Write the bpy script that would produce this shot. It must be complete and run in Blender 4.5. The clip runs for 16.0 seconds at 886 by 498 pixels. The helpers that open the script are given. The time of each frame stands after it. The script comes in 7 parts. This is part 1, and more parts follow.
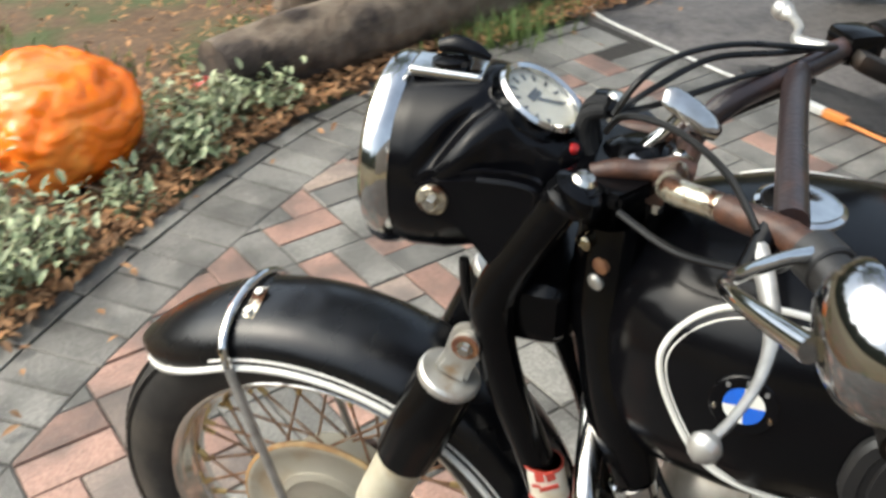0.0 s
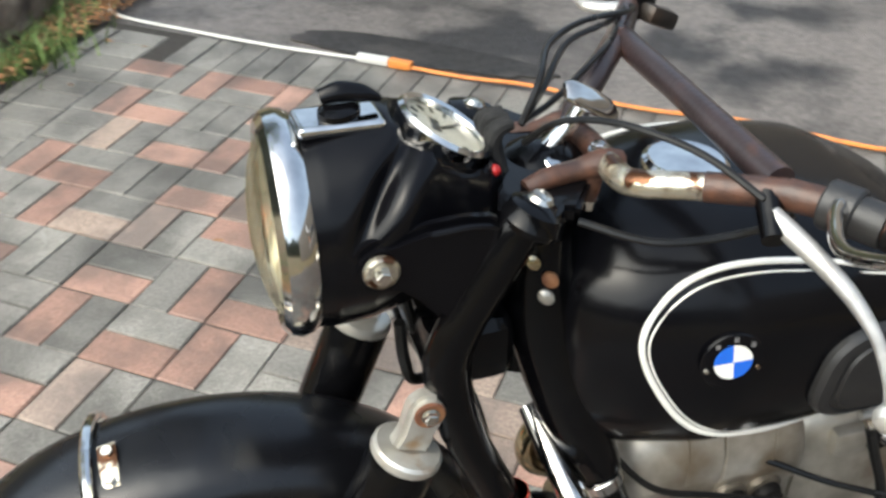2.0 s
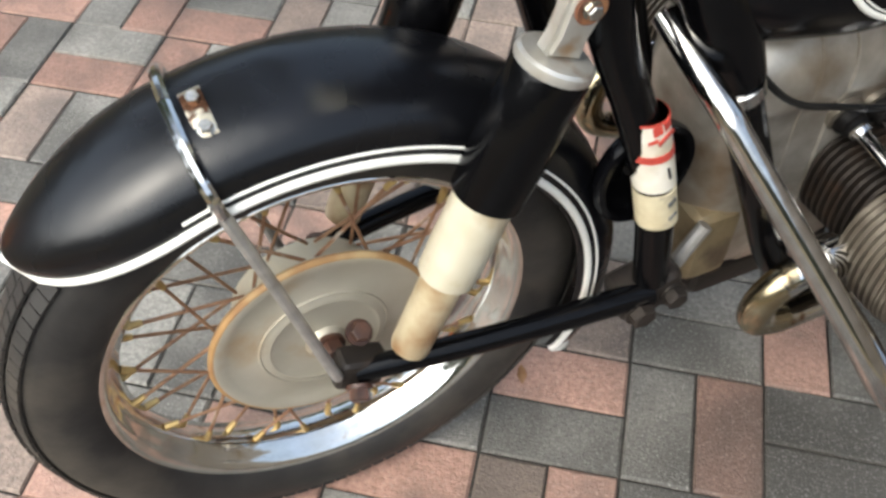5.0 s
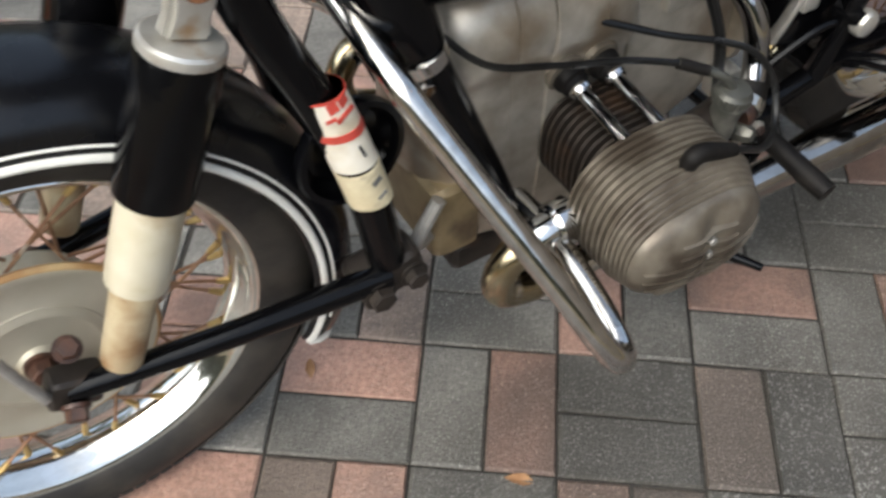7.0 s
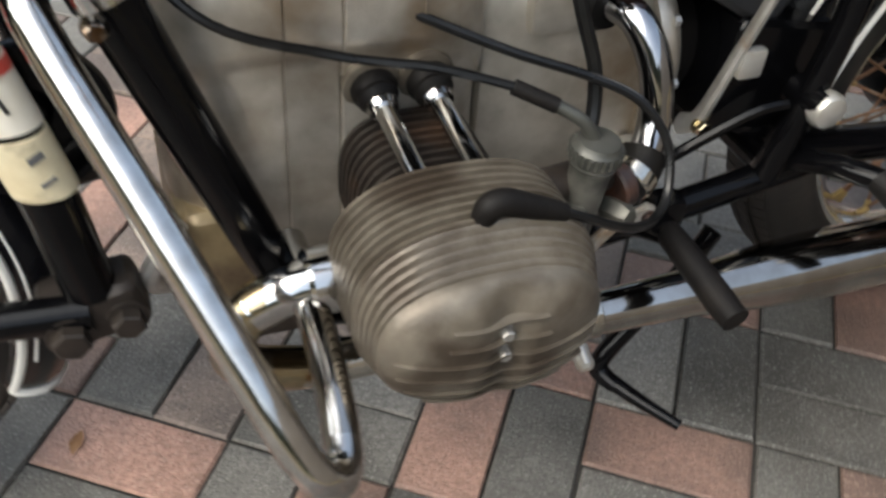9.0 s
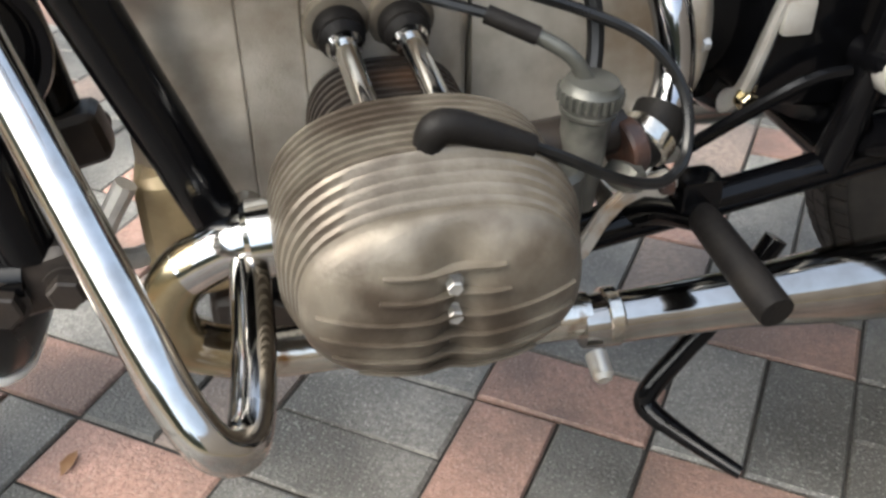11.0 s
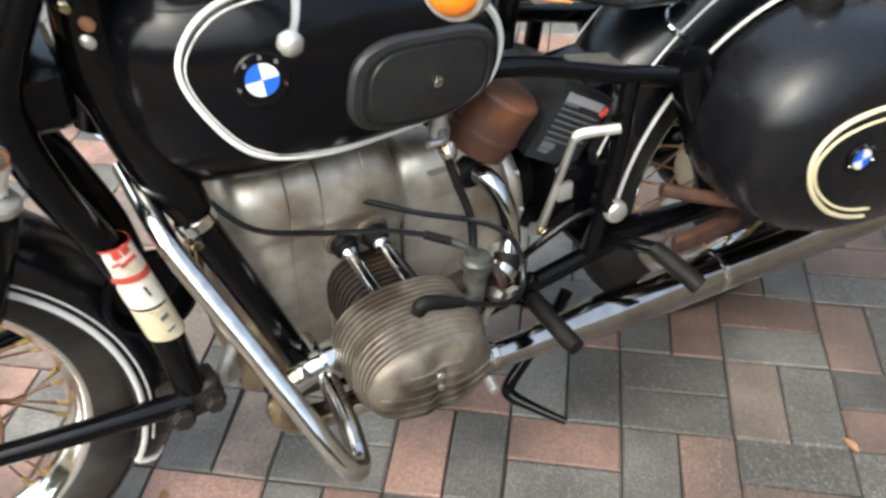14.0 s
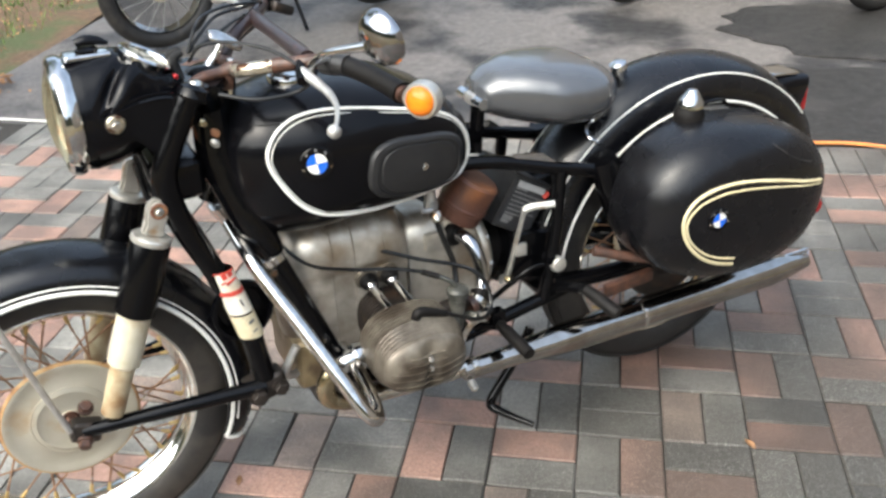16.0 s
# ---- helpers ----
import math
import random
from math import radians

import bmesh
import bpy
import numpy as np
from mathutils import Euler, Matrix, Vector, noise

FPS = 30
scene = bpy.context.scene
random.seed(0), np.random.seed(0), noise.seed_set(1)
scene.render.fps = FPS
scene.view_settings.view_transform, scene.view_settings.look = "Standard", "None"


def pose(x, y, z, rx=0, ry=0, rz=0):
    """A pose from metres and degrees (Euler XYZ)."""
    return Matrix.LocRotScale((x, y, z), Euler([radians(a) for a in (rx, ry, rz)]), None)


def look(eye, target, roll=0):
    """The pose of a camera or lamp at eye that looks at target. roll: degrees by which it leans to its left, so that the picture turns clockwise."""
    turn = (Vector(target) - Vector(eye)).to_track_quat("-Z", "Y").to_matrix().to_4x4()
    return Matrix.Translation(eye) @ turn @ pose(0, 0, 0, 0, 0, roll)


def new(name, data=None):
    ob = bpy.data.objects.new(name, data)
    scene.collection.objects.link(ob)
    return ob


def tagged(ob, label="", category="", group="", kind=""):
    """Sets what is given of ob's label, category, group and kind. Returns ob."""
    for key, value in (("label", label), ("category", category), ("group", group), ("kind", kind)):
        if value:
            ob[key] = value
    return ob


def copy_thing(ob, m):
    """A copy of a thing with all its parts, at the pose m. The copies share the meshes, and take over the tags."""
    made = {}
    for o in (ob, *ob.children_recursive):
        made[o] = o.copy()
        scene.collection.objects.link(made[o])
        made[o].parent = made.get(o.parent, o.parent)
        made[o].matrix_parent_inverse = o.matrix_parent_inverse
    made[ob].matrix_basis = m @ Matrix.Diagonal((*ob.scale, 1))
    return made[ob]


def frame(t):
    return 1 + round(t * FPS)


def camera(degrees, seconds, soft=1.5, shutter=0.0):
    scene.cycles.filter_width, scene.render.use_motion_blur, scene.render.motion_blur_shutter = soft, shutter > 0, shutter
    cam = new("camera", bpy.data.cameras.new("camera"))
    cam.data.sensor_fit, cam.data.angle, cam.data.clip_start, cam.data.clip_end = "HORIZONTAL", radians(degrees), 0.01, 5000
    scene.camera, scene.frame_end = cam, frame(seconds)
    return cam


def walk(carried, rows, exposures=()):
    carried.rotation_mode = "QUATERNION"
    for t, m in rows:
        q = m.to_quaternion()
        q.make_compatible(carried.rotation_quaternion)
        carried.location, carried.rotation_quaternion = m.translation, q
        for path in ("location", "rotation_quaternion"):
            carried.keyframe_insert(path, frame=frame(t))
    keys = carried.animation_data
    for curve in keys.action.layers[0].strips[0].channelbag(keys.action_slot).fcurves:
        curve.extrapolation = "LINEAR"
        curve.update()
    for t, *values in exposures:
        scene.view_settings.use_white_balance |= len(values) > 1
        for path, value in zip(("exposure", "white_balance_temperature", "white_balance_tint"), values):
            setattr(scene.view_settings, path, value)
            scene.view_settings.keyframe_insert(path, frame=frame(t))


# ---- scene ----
cam = camera(49.5, 16.0, soft=2.8, shutter=0.6)
PATH = [
    (0, (0.276, -0.702, 1.421), (-1.065, 0.277, 0.307), 0.4),
    (0.5, (0.169, -0.756, 1.429), (-1.018, 0.421, 0.33), 0.4),
    (1, (0.024, -0.877, 1.438), (-0.879, 0.528, 0.338), 0.4),
    (1.5, (-0.065, -0.887, 1.434), (-0.759, 0.601, 0.292), 0.4),
    (2, (-0.119, -0.833, 1.421), (-0.658, 0.712, 0.27), 1.0),
    (2.5, (-0.212, -0.834, 1.404), (-0.541, 0.735, 0.207), 1.5),
    (3, (-0.292, -0.855, 1.361), (-0.44, 0.677, 0.084), 1.2),
    (3.5, (-0.338, -0.849, 1.315), (-0.462, 0.623, -0.034), 1.3),
    (4, (-0.347, -0.861, 1.27), (-0.563, 0.522, -0.158), 1.4),
    (4.2, (-0.353, -0.879, 1.255), (-0.601, 0.47, -0.201), 2.0),
    (6.3, (-0.215, -0.833, 1.208), (-0.37, 0.43, -0.336), 1.4),
    (6.5, (-0.184, -0.824, 1.206), (-0.302, 0.44, -0.339), 1.3),
    (7, (-0.121, -0.806, 1.191), (-0.205, 0.472, -0.346), 1.2),
    (7.5, (-0.086, -0.754, 1.132), (-0.124, 0.598, -0.341), 1.0),
    (8, (0.036, -0.736, 1.098), (-0.095, 0.647, -0.34), 2.8),
    (8.5, (0.094, -0.687, 1.008), (-0.143, 0.766, -0.346), 2.8),
    (9, (0.167, -0.61, 0.928), (-0.152, 0.849, -0.403), 5.3),
    (9.2, (0.202, -0.588, 0.903), (-0.204, 0.865, -0.41), 5.2),
    (11.3, (0.289, -0.548, 0.768), (-0.368, 0.965, -0.363), -0.4),
    (11.5, (0.286, -0.554, 0.787), (-0.35, 0.978, -0.33), -0.2),
    (12, (0.261, -0.589, 0.863), (-0.309, 0.992, -0.221), 0.7),
    (12.5, (0.221, -0.655, 0.966), (-0.247, 0.932, -0.158), 2.4),
    (13, (0.185, -0.728, 1.08), (-0.073, 0.825, -0.154), 2.3),
    (13.5, (0.224, -0.856, 1.195), (0.015, 0.694, -0.051), 1.9),
    (14, (0.232, -0.999, 1.315), (0.027, 0.564, 0.084), 0.2),
    (14.5, (0.182, -1.182, 1.409), (0.045, 0.4, 0.194), -1.3),
    (15, (0.213, -1.335, 1.469), (0.091, 0.303, 0.328), -2.7),
    (15.5, (0.386, -1.536, 1.492), (0.126, 0.17, 0.482), -2.4),
    (16, (0.415, -1.633, 1.509), (0.106, 0.094, 0.548), -2.1),
]
walk(cam, [(t, look(eye, target, roll)) for t, eye, target, roll in PATH],
     [(0.0, 1.22, 6350, 4), (1.0, 1.40, 6250, 3), (3.0, 1.34, 6200, 4), (4.2, 1.30, 6150, 5), (7.0, 1.11, 6150, 6), (8.2, 1.09, 6200, 6), (9.0, 1.19, 6250, 6), (11.5, 1.90, 6250, 6), (12.0, 1.77, 6300, 6), (12.6, 1.40, 6250, 6), (13.2, 1.42, 6300, 6), (14.0, 1.68, 6150, 5), (16.0, 1.69, 6150, 5)])

# ---- sky and sun: an overcast day, broad soft light from beyond the motorcycle ----
world = bpy.data.worlds.new("overcast_sky")
scene.world = world
world.use_nodes = True
wn = world.node_tree
sky = wn.nodes.new("ShaderNodeTexSky")
sky.sky_type = "NISHITA"
sky.sun_disc = False
sky.sun_elevation = radians(50)
sky.sun_rotation = radians(-145)
sky.air_density, sky.dust_density, sky.ozone_density = 1.2, 6.0, 0.6
bg = wn.nodes["Background"]
bg.inputs["Strength"].default_value = 0.15
pale = wn.nodes.new("ShaderNodeHueSaturation")
pale.inputs["Saturation"].default_value = 0.7
wn.links.new(sky.outputs[0], pale.inputs["Color"])
wn.links.new(pale.outputs[0], bg.inputs["Color"])
sun_data = bpy.data.lights.new("sun", "SUN")
sun_data.energy, sun_data.angle, sun_data.color = 0.85, radians(80), (1.0, 0.97, 0.92)
sun = new("sun", sun_data)
sun.matrix_world = look((0, 0, 6), (1.3, 1.9, 3.4))


# ---- materials ----
def node_mat(name, base, rough=0.5, metal=0.0, second=None, scale=20.0, bump=0.0, bump_scale=200.0,
             third=None, third_scale=4.0, third_cut=(0.55, 0.7), coat=0.0, rough_var=0.08, rnd=0.0, island=False, spec=0.5, world=False, specks=None, dirt_shade=None):
    """Two scales of variation (fine grain, broad stains), gloss variation and relief."""
    m = bpy.data.materials.new(name)
    m.use_nodes = True
    nt = m.node_tree
    b = nt.nodes["Principled BSDF"]
    link = nt.links.new
    place = nt.nodes.new("ShaderNodeNewGeometry").outputs["Position"] if world else nt.nodes.new("ShaderNodeTexCoord").outputs["Object"]

    def grain(sc, detail=5.0):
        n = nt.nodes.new("ShaderNodeTexNoise")
        n.inputs["Scale"].default_value, n.inputs["Detail"].default_value = sc, detail
        link(place, n.inputs["Vector"])
        return n

    def mix(fac, a, c):
        x = nt.nodes.new("ShaderNodeMix")
        x.data_type = "RGBA"
        link(fac, x.inputs[0])
        for sock, v in ((x.inputs[6], a), (x.inputs[7], c)):
            if isinstance(v, tuple):
                sock.default_value = (*v, 1)
            else:
                link(v, sock)
        return x.outputs[2]

    fine = grain(scale)
    ramp = nt.nodes.new("ShaderNodeMapRange")
    ramp.inputs[1].default_value, ramp.inputs[2].default_value = 0.35, 0.68
    link(fine.outputs[0], ramp.inputs[0])
    col = mix(ramp.outputs[0], base, second or tuple(0.8 * v for v in base))
    if third:
        broad = grain(third_scale, 6.0)
        cut = nt.nodes.new("ShaderNodeMapRange")
        cut.inputs[1].default_value, cut.inputs[2].default_value = third_cut
        link(broad.outputs[0], cut.inputs[0])
        col = mix(cut.outputs[0], col, third)
    if dirt_shade:
        # trodden dirt with shade painted in: colour darkens towards +x and -y
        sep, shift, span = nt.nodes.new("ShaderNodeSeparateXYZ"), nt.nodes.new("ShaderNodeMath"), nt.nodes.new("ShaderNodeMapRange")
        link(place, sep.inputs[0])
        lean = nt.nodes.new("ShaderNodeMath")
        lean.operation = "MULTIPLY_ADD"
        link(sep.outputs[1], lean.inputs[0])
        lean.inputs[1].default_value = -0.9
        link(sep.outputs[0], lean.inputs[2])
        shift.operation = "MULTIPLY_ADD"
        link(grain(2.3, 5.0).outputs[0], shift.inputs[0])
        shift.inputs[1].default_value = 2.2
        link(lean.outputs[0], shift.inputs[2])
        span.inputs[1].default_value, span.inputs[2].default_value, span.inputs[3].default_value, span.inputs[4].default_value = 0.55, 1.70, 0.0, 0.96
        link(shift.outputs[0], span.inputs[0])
        col = mix(span.outputs[0], col, dirt_shade)
    if specks:
        dots = nt.nodes.new("ShaderNodeMapRange")
        dots.inputs[1].default_value, dots.inputs[2].default_value, dots.inputs[4].default_value = 0.58, 0.67, 0.5
        link(grain(330.0, 2.0).outputs[0], dots.inputs[0])
        col = mix(dots.outputs[0], col, specks)
    if rnd:
        src = nt.nodes.new("ShaderNodeNewGeometry").outputs["Random Per Island"] if island else nt.nodes.new("ShaderNodeObjectInfo").outputs["Random"]
        mr = nt.nodes.new("ShaderNodeMapRange")
        mr.inputs[3].default_value, mr.inputs[4].default_value = 1 - rnd, 1 + rnd
        link(src, mr.inputs[0])
        hsv = nt.nodes.new("ShaderNodeHueSaturation")
        link(col, hsv.inputs["Color"])
        link(mr.outputs[0], hsv.inputs["Value"])
        col = hsv.outputs[0]
    link(col, b.inputs["Base Color"])
    rr = nt.nodes.new("ShaderNodeMapRange")
    rr.inputs[3].default_value, rr.inputs[4].default_value = max(0.02, rough - rough_var), min(1, rough + rough_var)
    link(grain(scale * 0.4).outputs[0], rr.inputs[0])
    link(rr.outputs[0], b.inputs["Roughness"])
    b.inputs["Metallic"].default_value = metal
    b.inputs["Coat Weight"].default_value = coat
    b.inputs["Specular IOR Level"].default_value = spec
    if bump:
        bp = nt.nodes.new("ShaderNodeBump")
        bp.inputs["Strength"].default_value, bp.inputs["Distance"].default_value = 1.0, bump
        link(grain(bump_scale, 3.0).outputs[0], bp.inputs["Height"])
        link(bp.outputs[0], b.inputs["Normal"])
    return m


BLACK = node_mat("black_enamel", (0.0022, 0.0022, 0.0030), 0.20, second=(0.0030, 0.0030, 0.0038), scale=30, third=(0.007, 0.007, 0.008), third_scale=7, third_cut=(0.6, 0.85), bump=0.0005, bump_scale=14, rough_var=0.07, spec=0.19)
GUARDBLACK = node_mat("old_guard_enamel", (0.0025, 0.0027, 0.0036), 0.27, second=(0.0035, 0.0036, 0.0046), scale=30, third=(0.008, 0.008, 0.010), third_scale=7, third_cut=(0.55, 0.85), bump=0.0022, bump_scale=9, rough_var=0.08, spec=0.42)
FRAME_BLACK = node_mat("frame_black", (0.0016, 0.0016, 0.0020), 0.16, second=(0.0026, 0.0026, 0.003), scale=60, third=(0.008, 0.006, 0.005), third_scale=14, third_cut=(0.68, 0.84), bump=0.0003, bump_scale=90, spec=0.20)
SATIN = node_mat("pannier_black", (0.0035, 0.0035, 0.0044), 0.27, second=(0.005, 0.005, 0.006), scale=50, third=(0.007, 0.007, 0.008), third_scale=5, bump=0.00025, bump_scale=420, rough_var=0.06, spec=0.34)
RUBBER = node_mat("rubber", (0.005, 0.0045, 0.0045), 0.55, spec=0.14, second=(0.009, 0.008, 0.007), scale=40, third=(0.020, 0.017, 0.015), third_scale=9, third_cut=(0.6, 0.85), bump=0.0006, bump_scale=160)
TYRE = node_mat("tyre_rubber", (0.013, 0.012, 0.011), 0.62, second=(0.022, 0.020, 0.018), scale=24, third=(0.075, 0.063, 0.048), third_scale=6, third_cut=(0.52, 0.8), bump=0.0005, bump_scale=120)
KNEE = node_mat("knee_rubber", (0.012, 0.012, 0.013), 0.5, second=(0.016, 0.016, 0.016), scale=60, bump=0.0003, bump_scale=300)
BRIGHT = node_mat("bright_chrome", (0.66, 0.655, 0.64), 0.11, 1.0, second=(0.56, 0.55, 0.53), scale=40, third=(0.36, 0.30, 0.23), third_scale=14, third_cut=(0.66, 0.86), rough_var=0.04)
# dulled chrome; its low base also holds shade and dark reflections
DULLSHADED = node_mat("dulled_shaded_chrome", (0.44, 0.43, 0.41), 0.09, 1.0, second=(0.34, 0.325, 0.30), scale=40, third=(0.20, 0.15, 0.11), third_scale=12, third_cut=(0.58, 0.82), rough_var=0.04)
CHROME = node_mat("chrome", (0.66, 0.66, 0.65), 0.11, 1.0, second=(0.52, 0.52, 0.52), scale=40, third=(0.34, 0.27, 0.19), third_scale=16, third_cut=(0.68, 0.86), rough_var=0.06)
PITTED = node_mat("pitted_chrome", (0.68, 0.66, 0.60), 0.16, 1.0, second=(0.54, 0.50, 0.43), scale=50, third=(0.22, 0.12, 0.05), third_scale=26, third_cut=(0.56, 0.66), bump=0.0004, bump_scale=180)
WORNCHROME = node_mat("worn_chrome", (0.60, 0.59, 0.57), 0.11, 1.0, second=(0.48, 0.46, 0.43), scale=50, third=(0.30, 0.24, 0.18), third_scale=16, third_cut=(0.62, 0.84), rough_var=0.05)
DARKCHROME = node_mat("dark_chrome", (0.42, 0.42, 0.43), 0.10, 1.0, second=(0.34, 0.34, 0.35), scale=30, rough_var=0.05)
BRASSY = node_mat("heat_yellowed_chrome", (0.47, 0.41, 0.28), 0.20, 1.0, second=(0.36, 0.295, 0.18), scale=26, third=(0.22, 0.155, 0.09), third_scale=14, third_cut=(0.52, 0.72))
RIM = node_mat("rim_chrome", (0.80, 0.79, 0.75), 0.12, 1.0, second=(0.70, 0.68, 0.62), scale=40, third=(0.42, 0.28, 0.12), third_scale=24, third_cut=(0.64, 0.76), rough_var=0.08, bump=0.0006, bump_scale=30)
NIPPLE = node_mat("brassy_nipple", (0.55, 0.40, 0.16), 0.4, 0.7, second=(0.40, 0.26, 0.10), scale=60)
EDGERUST = node_mat("yellow_rust", (0.42, 0.25, 0.10), 0.7, second=(0.30, 0.15, 0.06), scale=40, third=(0.55, 0.40, 0.20), third_scale=16)
EDGEBROWN = node_mat("oil_stained_alloy", (0.25, 0.195, 0.11), 0.45, 0.3, second=(0.16, 0.115, 0.06), scale=30, third=(0.08, 0.055, 0.035), third_scale=12, bump=0.0004, bump_scale=200)
PLATE = node_mat("brake_plate_alloy", (0.47, 0.44, 0.36), 0.42, 0.35, second=(0.40, 0.37, 0.29), scale=14, third=(0.34, 0.22, 0.10), third_scale=11, third_cut=(0.60, 0.80), bump=0.0002, bump_scale=60)
RUST = node_mat("rust", (0.034, 0.016, 0.011), 0.48, second=(0.080, 0.034, 0.019), scale=60, third=(0.030, 0.018, 0.015), third_scale=22, bump=0.0008, bump_scale=220)
FRESHRUST = node_mat("orange_rust", (0.19, 0.075, 0.035), 0.7, second=(0.11, 0.042, 0.022), scale=70, third=(0.26, 0.12, 0.05), third_scale=30, bump=0.0006, bump_scale=240)
BARPAINT = node_mat("rusty_primer", (0.019, 0.014, 0.015), 0.30, second=(0.029, 0.020, 0.021), scale=35, third=(0.060, 0.028, 0.019), third_scale=18, third_cut=(0.55, 0.68), bump=0.0006, bump_scale=200)
SPOKE = node_mat("rusty_spoke", (0.19, 0.09, 0.045), 0.7, second=(0.30, 0.17, 0.09), scale=60, third=(0.4, 0.36, 0.3), third_scale=30, third_cut=(0.6, 0.7))
ALLOY = node_mat("cast_alloy", (0.58, 0.543, 0.472), 0.39, 0.68, second=(0.42, 0.385, 0.322), scale=34, third=(0.23, 0.17, 0.11), third_scale=9, third_cut=(0.47, 0.70), bump=0.0003, bump_scale=500)
FINALLOY = node_mat("dirty_fin_alloy", (0.170, 0.148, 0.116), 0.39, 0.42, second=(0.104, 0.088, 0.067), scale=36, third=(0.062, 0.048, 0.035), third_scale=17, third_cut=(0.48, 0.66), bump=0.0004, bump_scale=300)
IRON = node_mat("oily_iron", (0.016, 0.013, 0.011), 0.5, 0.3, second=(0.030, 0.023, 0.018), scale=40, third=(0.06, 0.034, 0.02), third_scale=14, third_cut=(0.58, 0.74), bump=0.0006, bump_scale=200)
DRUM = node_mat("drum_alloy", (0.60, 0.54, 0.40), 0.5, 0.2, second=(0.52, 0.46, 0.33), scale=25, third=(0.40, 0.24, 0.10), third_scale=9, third_cut=(0.56, 0.78), bump=0.0004, bump_scale=220)
CREAM = node_mat("yellowed_cream_enamel", (0.50, 0.47, 0.37), 0.38, second=(0.44, 0.40, 0.29), scale=24, third=(0.30, 0.21, 0.10), third_scale=14, third_cut=(0.52, 0.74))
DIRTYCREAM = node_mat("stained_cream_enamel", (0.46, 0.40, 0.27), 0.42, second=(0.38, 0.31, 0.19), scale=26, third=(0.22, 0.13, 0.06), third_scale=16, third_cut=(0.48, 0.68))
FLAKING = node_mat("flaking_chrome", (0.55, 0.52, 0.44), 0.24, 0.8, second=(0.40, 0.35, 0.25), scale=50, third=(0.085, 0.038, 0.018), third_scale=48, third_cut=(0.50, 0.57), bump=0.0006, bump_scale=160)
CAPALLOY = node_mat("shock_cap_alloy", (0.56, 0.55, 0.51), 0.32, 0.65, second=(0.44, 0.42, 0.37), scale=40, third=(0.33, 0.2, 0.09), third_scale=24, third_cut=(0.58, 0.72))
WHITE = node_mat("white_stripe_enamel", (0.78, 0.77, 0.72), 0.35, second=(0.70, 0.69, 0.63), scale=30)
IVORY = node_mat("ivory_stripe", (0.66, 0.58, 0.36), 0.4, second=(0.58, 0.50, 0.30), scale=30)
BLUE = node_mat("badge_blue", (0.02, 0.13, 0.62), 0.25, second=(0.02, 0.11, 0.55), scale=40)
LEVER = node_mat("dull_aluminium", (0.50, 0.495, 0.47), 0.38, 0.7, second=(0.39, 0.38, 0.36), scale=60, third=(0.3, 0.28, 0.25), third_scale=25, third_cut=(0.6, 0.75))
AMBER = node_mat("amber_plastic", (0.85, 0.24, 0.01), 0.18, second=(0.75, 0.17, 0.008), scale=60, bump=0.0012, bump_scale=140)
REDPLASTIC = node_mat("red_plastic", (0.42, 0.02, 0.02), 0.2, second=(0.3, 0.015, 0.015), scale=50)
STICKRED = node_mat("sticker_red", (0.55, 0.07, 0.05), 0.5, second=(0.45, 0.06, 0.04), scale=60)
STICKWHITE = node_mat("sticker_white", (0.82, 0.78, 0.68), 0.45, second=(0.74, 0.69, 0.56), scale=40, third=(0.55, 0.47, 0.33), third_scale=18, third_cut=(0.58, 0.75))
STICKCREAM = node_mat("sticker_cream", (0.68, 0.61, 0.42), 0.45, second=(0.58, 0.50, 0.32), scale=50, third=(0.25, 0.2, 0.12), third_scale=22, third_cut=(0.55, 0.7))
INK = node_mat("dark_ink", (0.03, 0.028, 0.026), 0.6)
GREYINK = node_mat("pale_ink", (0.13, 0.13, 0.13), 0.6)
PALEINK = node_mat("white_ink", (0.30, 0.30, 0.30), 0.6)
LABELGREY = node_mat("label_paper", (0.014, 0.015, 0.018), 0.45, second=(0.019, 0.020, 0.022), scale=60)
CABLE = node_mat("cable_sheath", (0.005, 0.005, 0.005), 0.3, spec=0.3, second=(0.010, 0.010, 0.010), scale=60)
BROWNCAN = node_mat("rust_brown_canister", (0.095, 0.038, 0.022), 0.42, second=(0.065, 0.027, 0.018), scale=16, third=(0.20, 0.075, 0.025), third_scale=12, third_cut=(0.56, 0.75), bump=0.0005, bump_scale=90)
BATTERY = node_mat("battery_case", (0.012, 0.012, 0.013), 0.4, second=(0.02, 0.02, 0.02), scale=50)
SEAT = node_mat("saddle_vinyl", (0.050, 0.052, 0.056), 0.24, second=(0.044, 0.046, 0.050), spec=1.0, coat=0.4, scale=20, bump=0.0002, bump_scale=380, third=(0.058, 0.060, 0.064), third_scale=3, rough_var=0.05)
DIAL = node_mat("speedometer_face", (0.58, 0.56, 0.49), 0.5, second=(0.48, 0.45, 0.38), scale=40)
CLOTH = node_mat("black_tape", (0.012, 0.012, 0.012), 0.85, spec=0.2, second=(0.02, 0.02, 0.02), scale=90, bump=0.001, bump_scale=160)

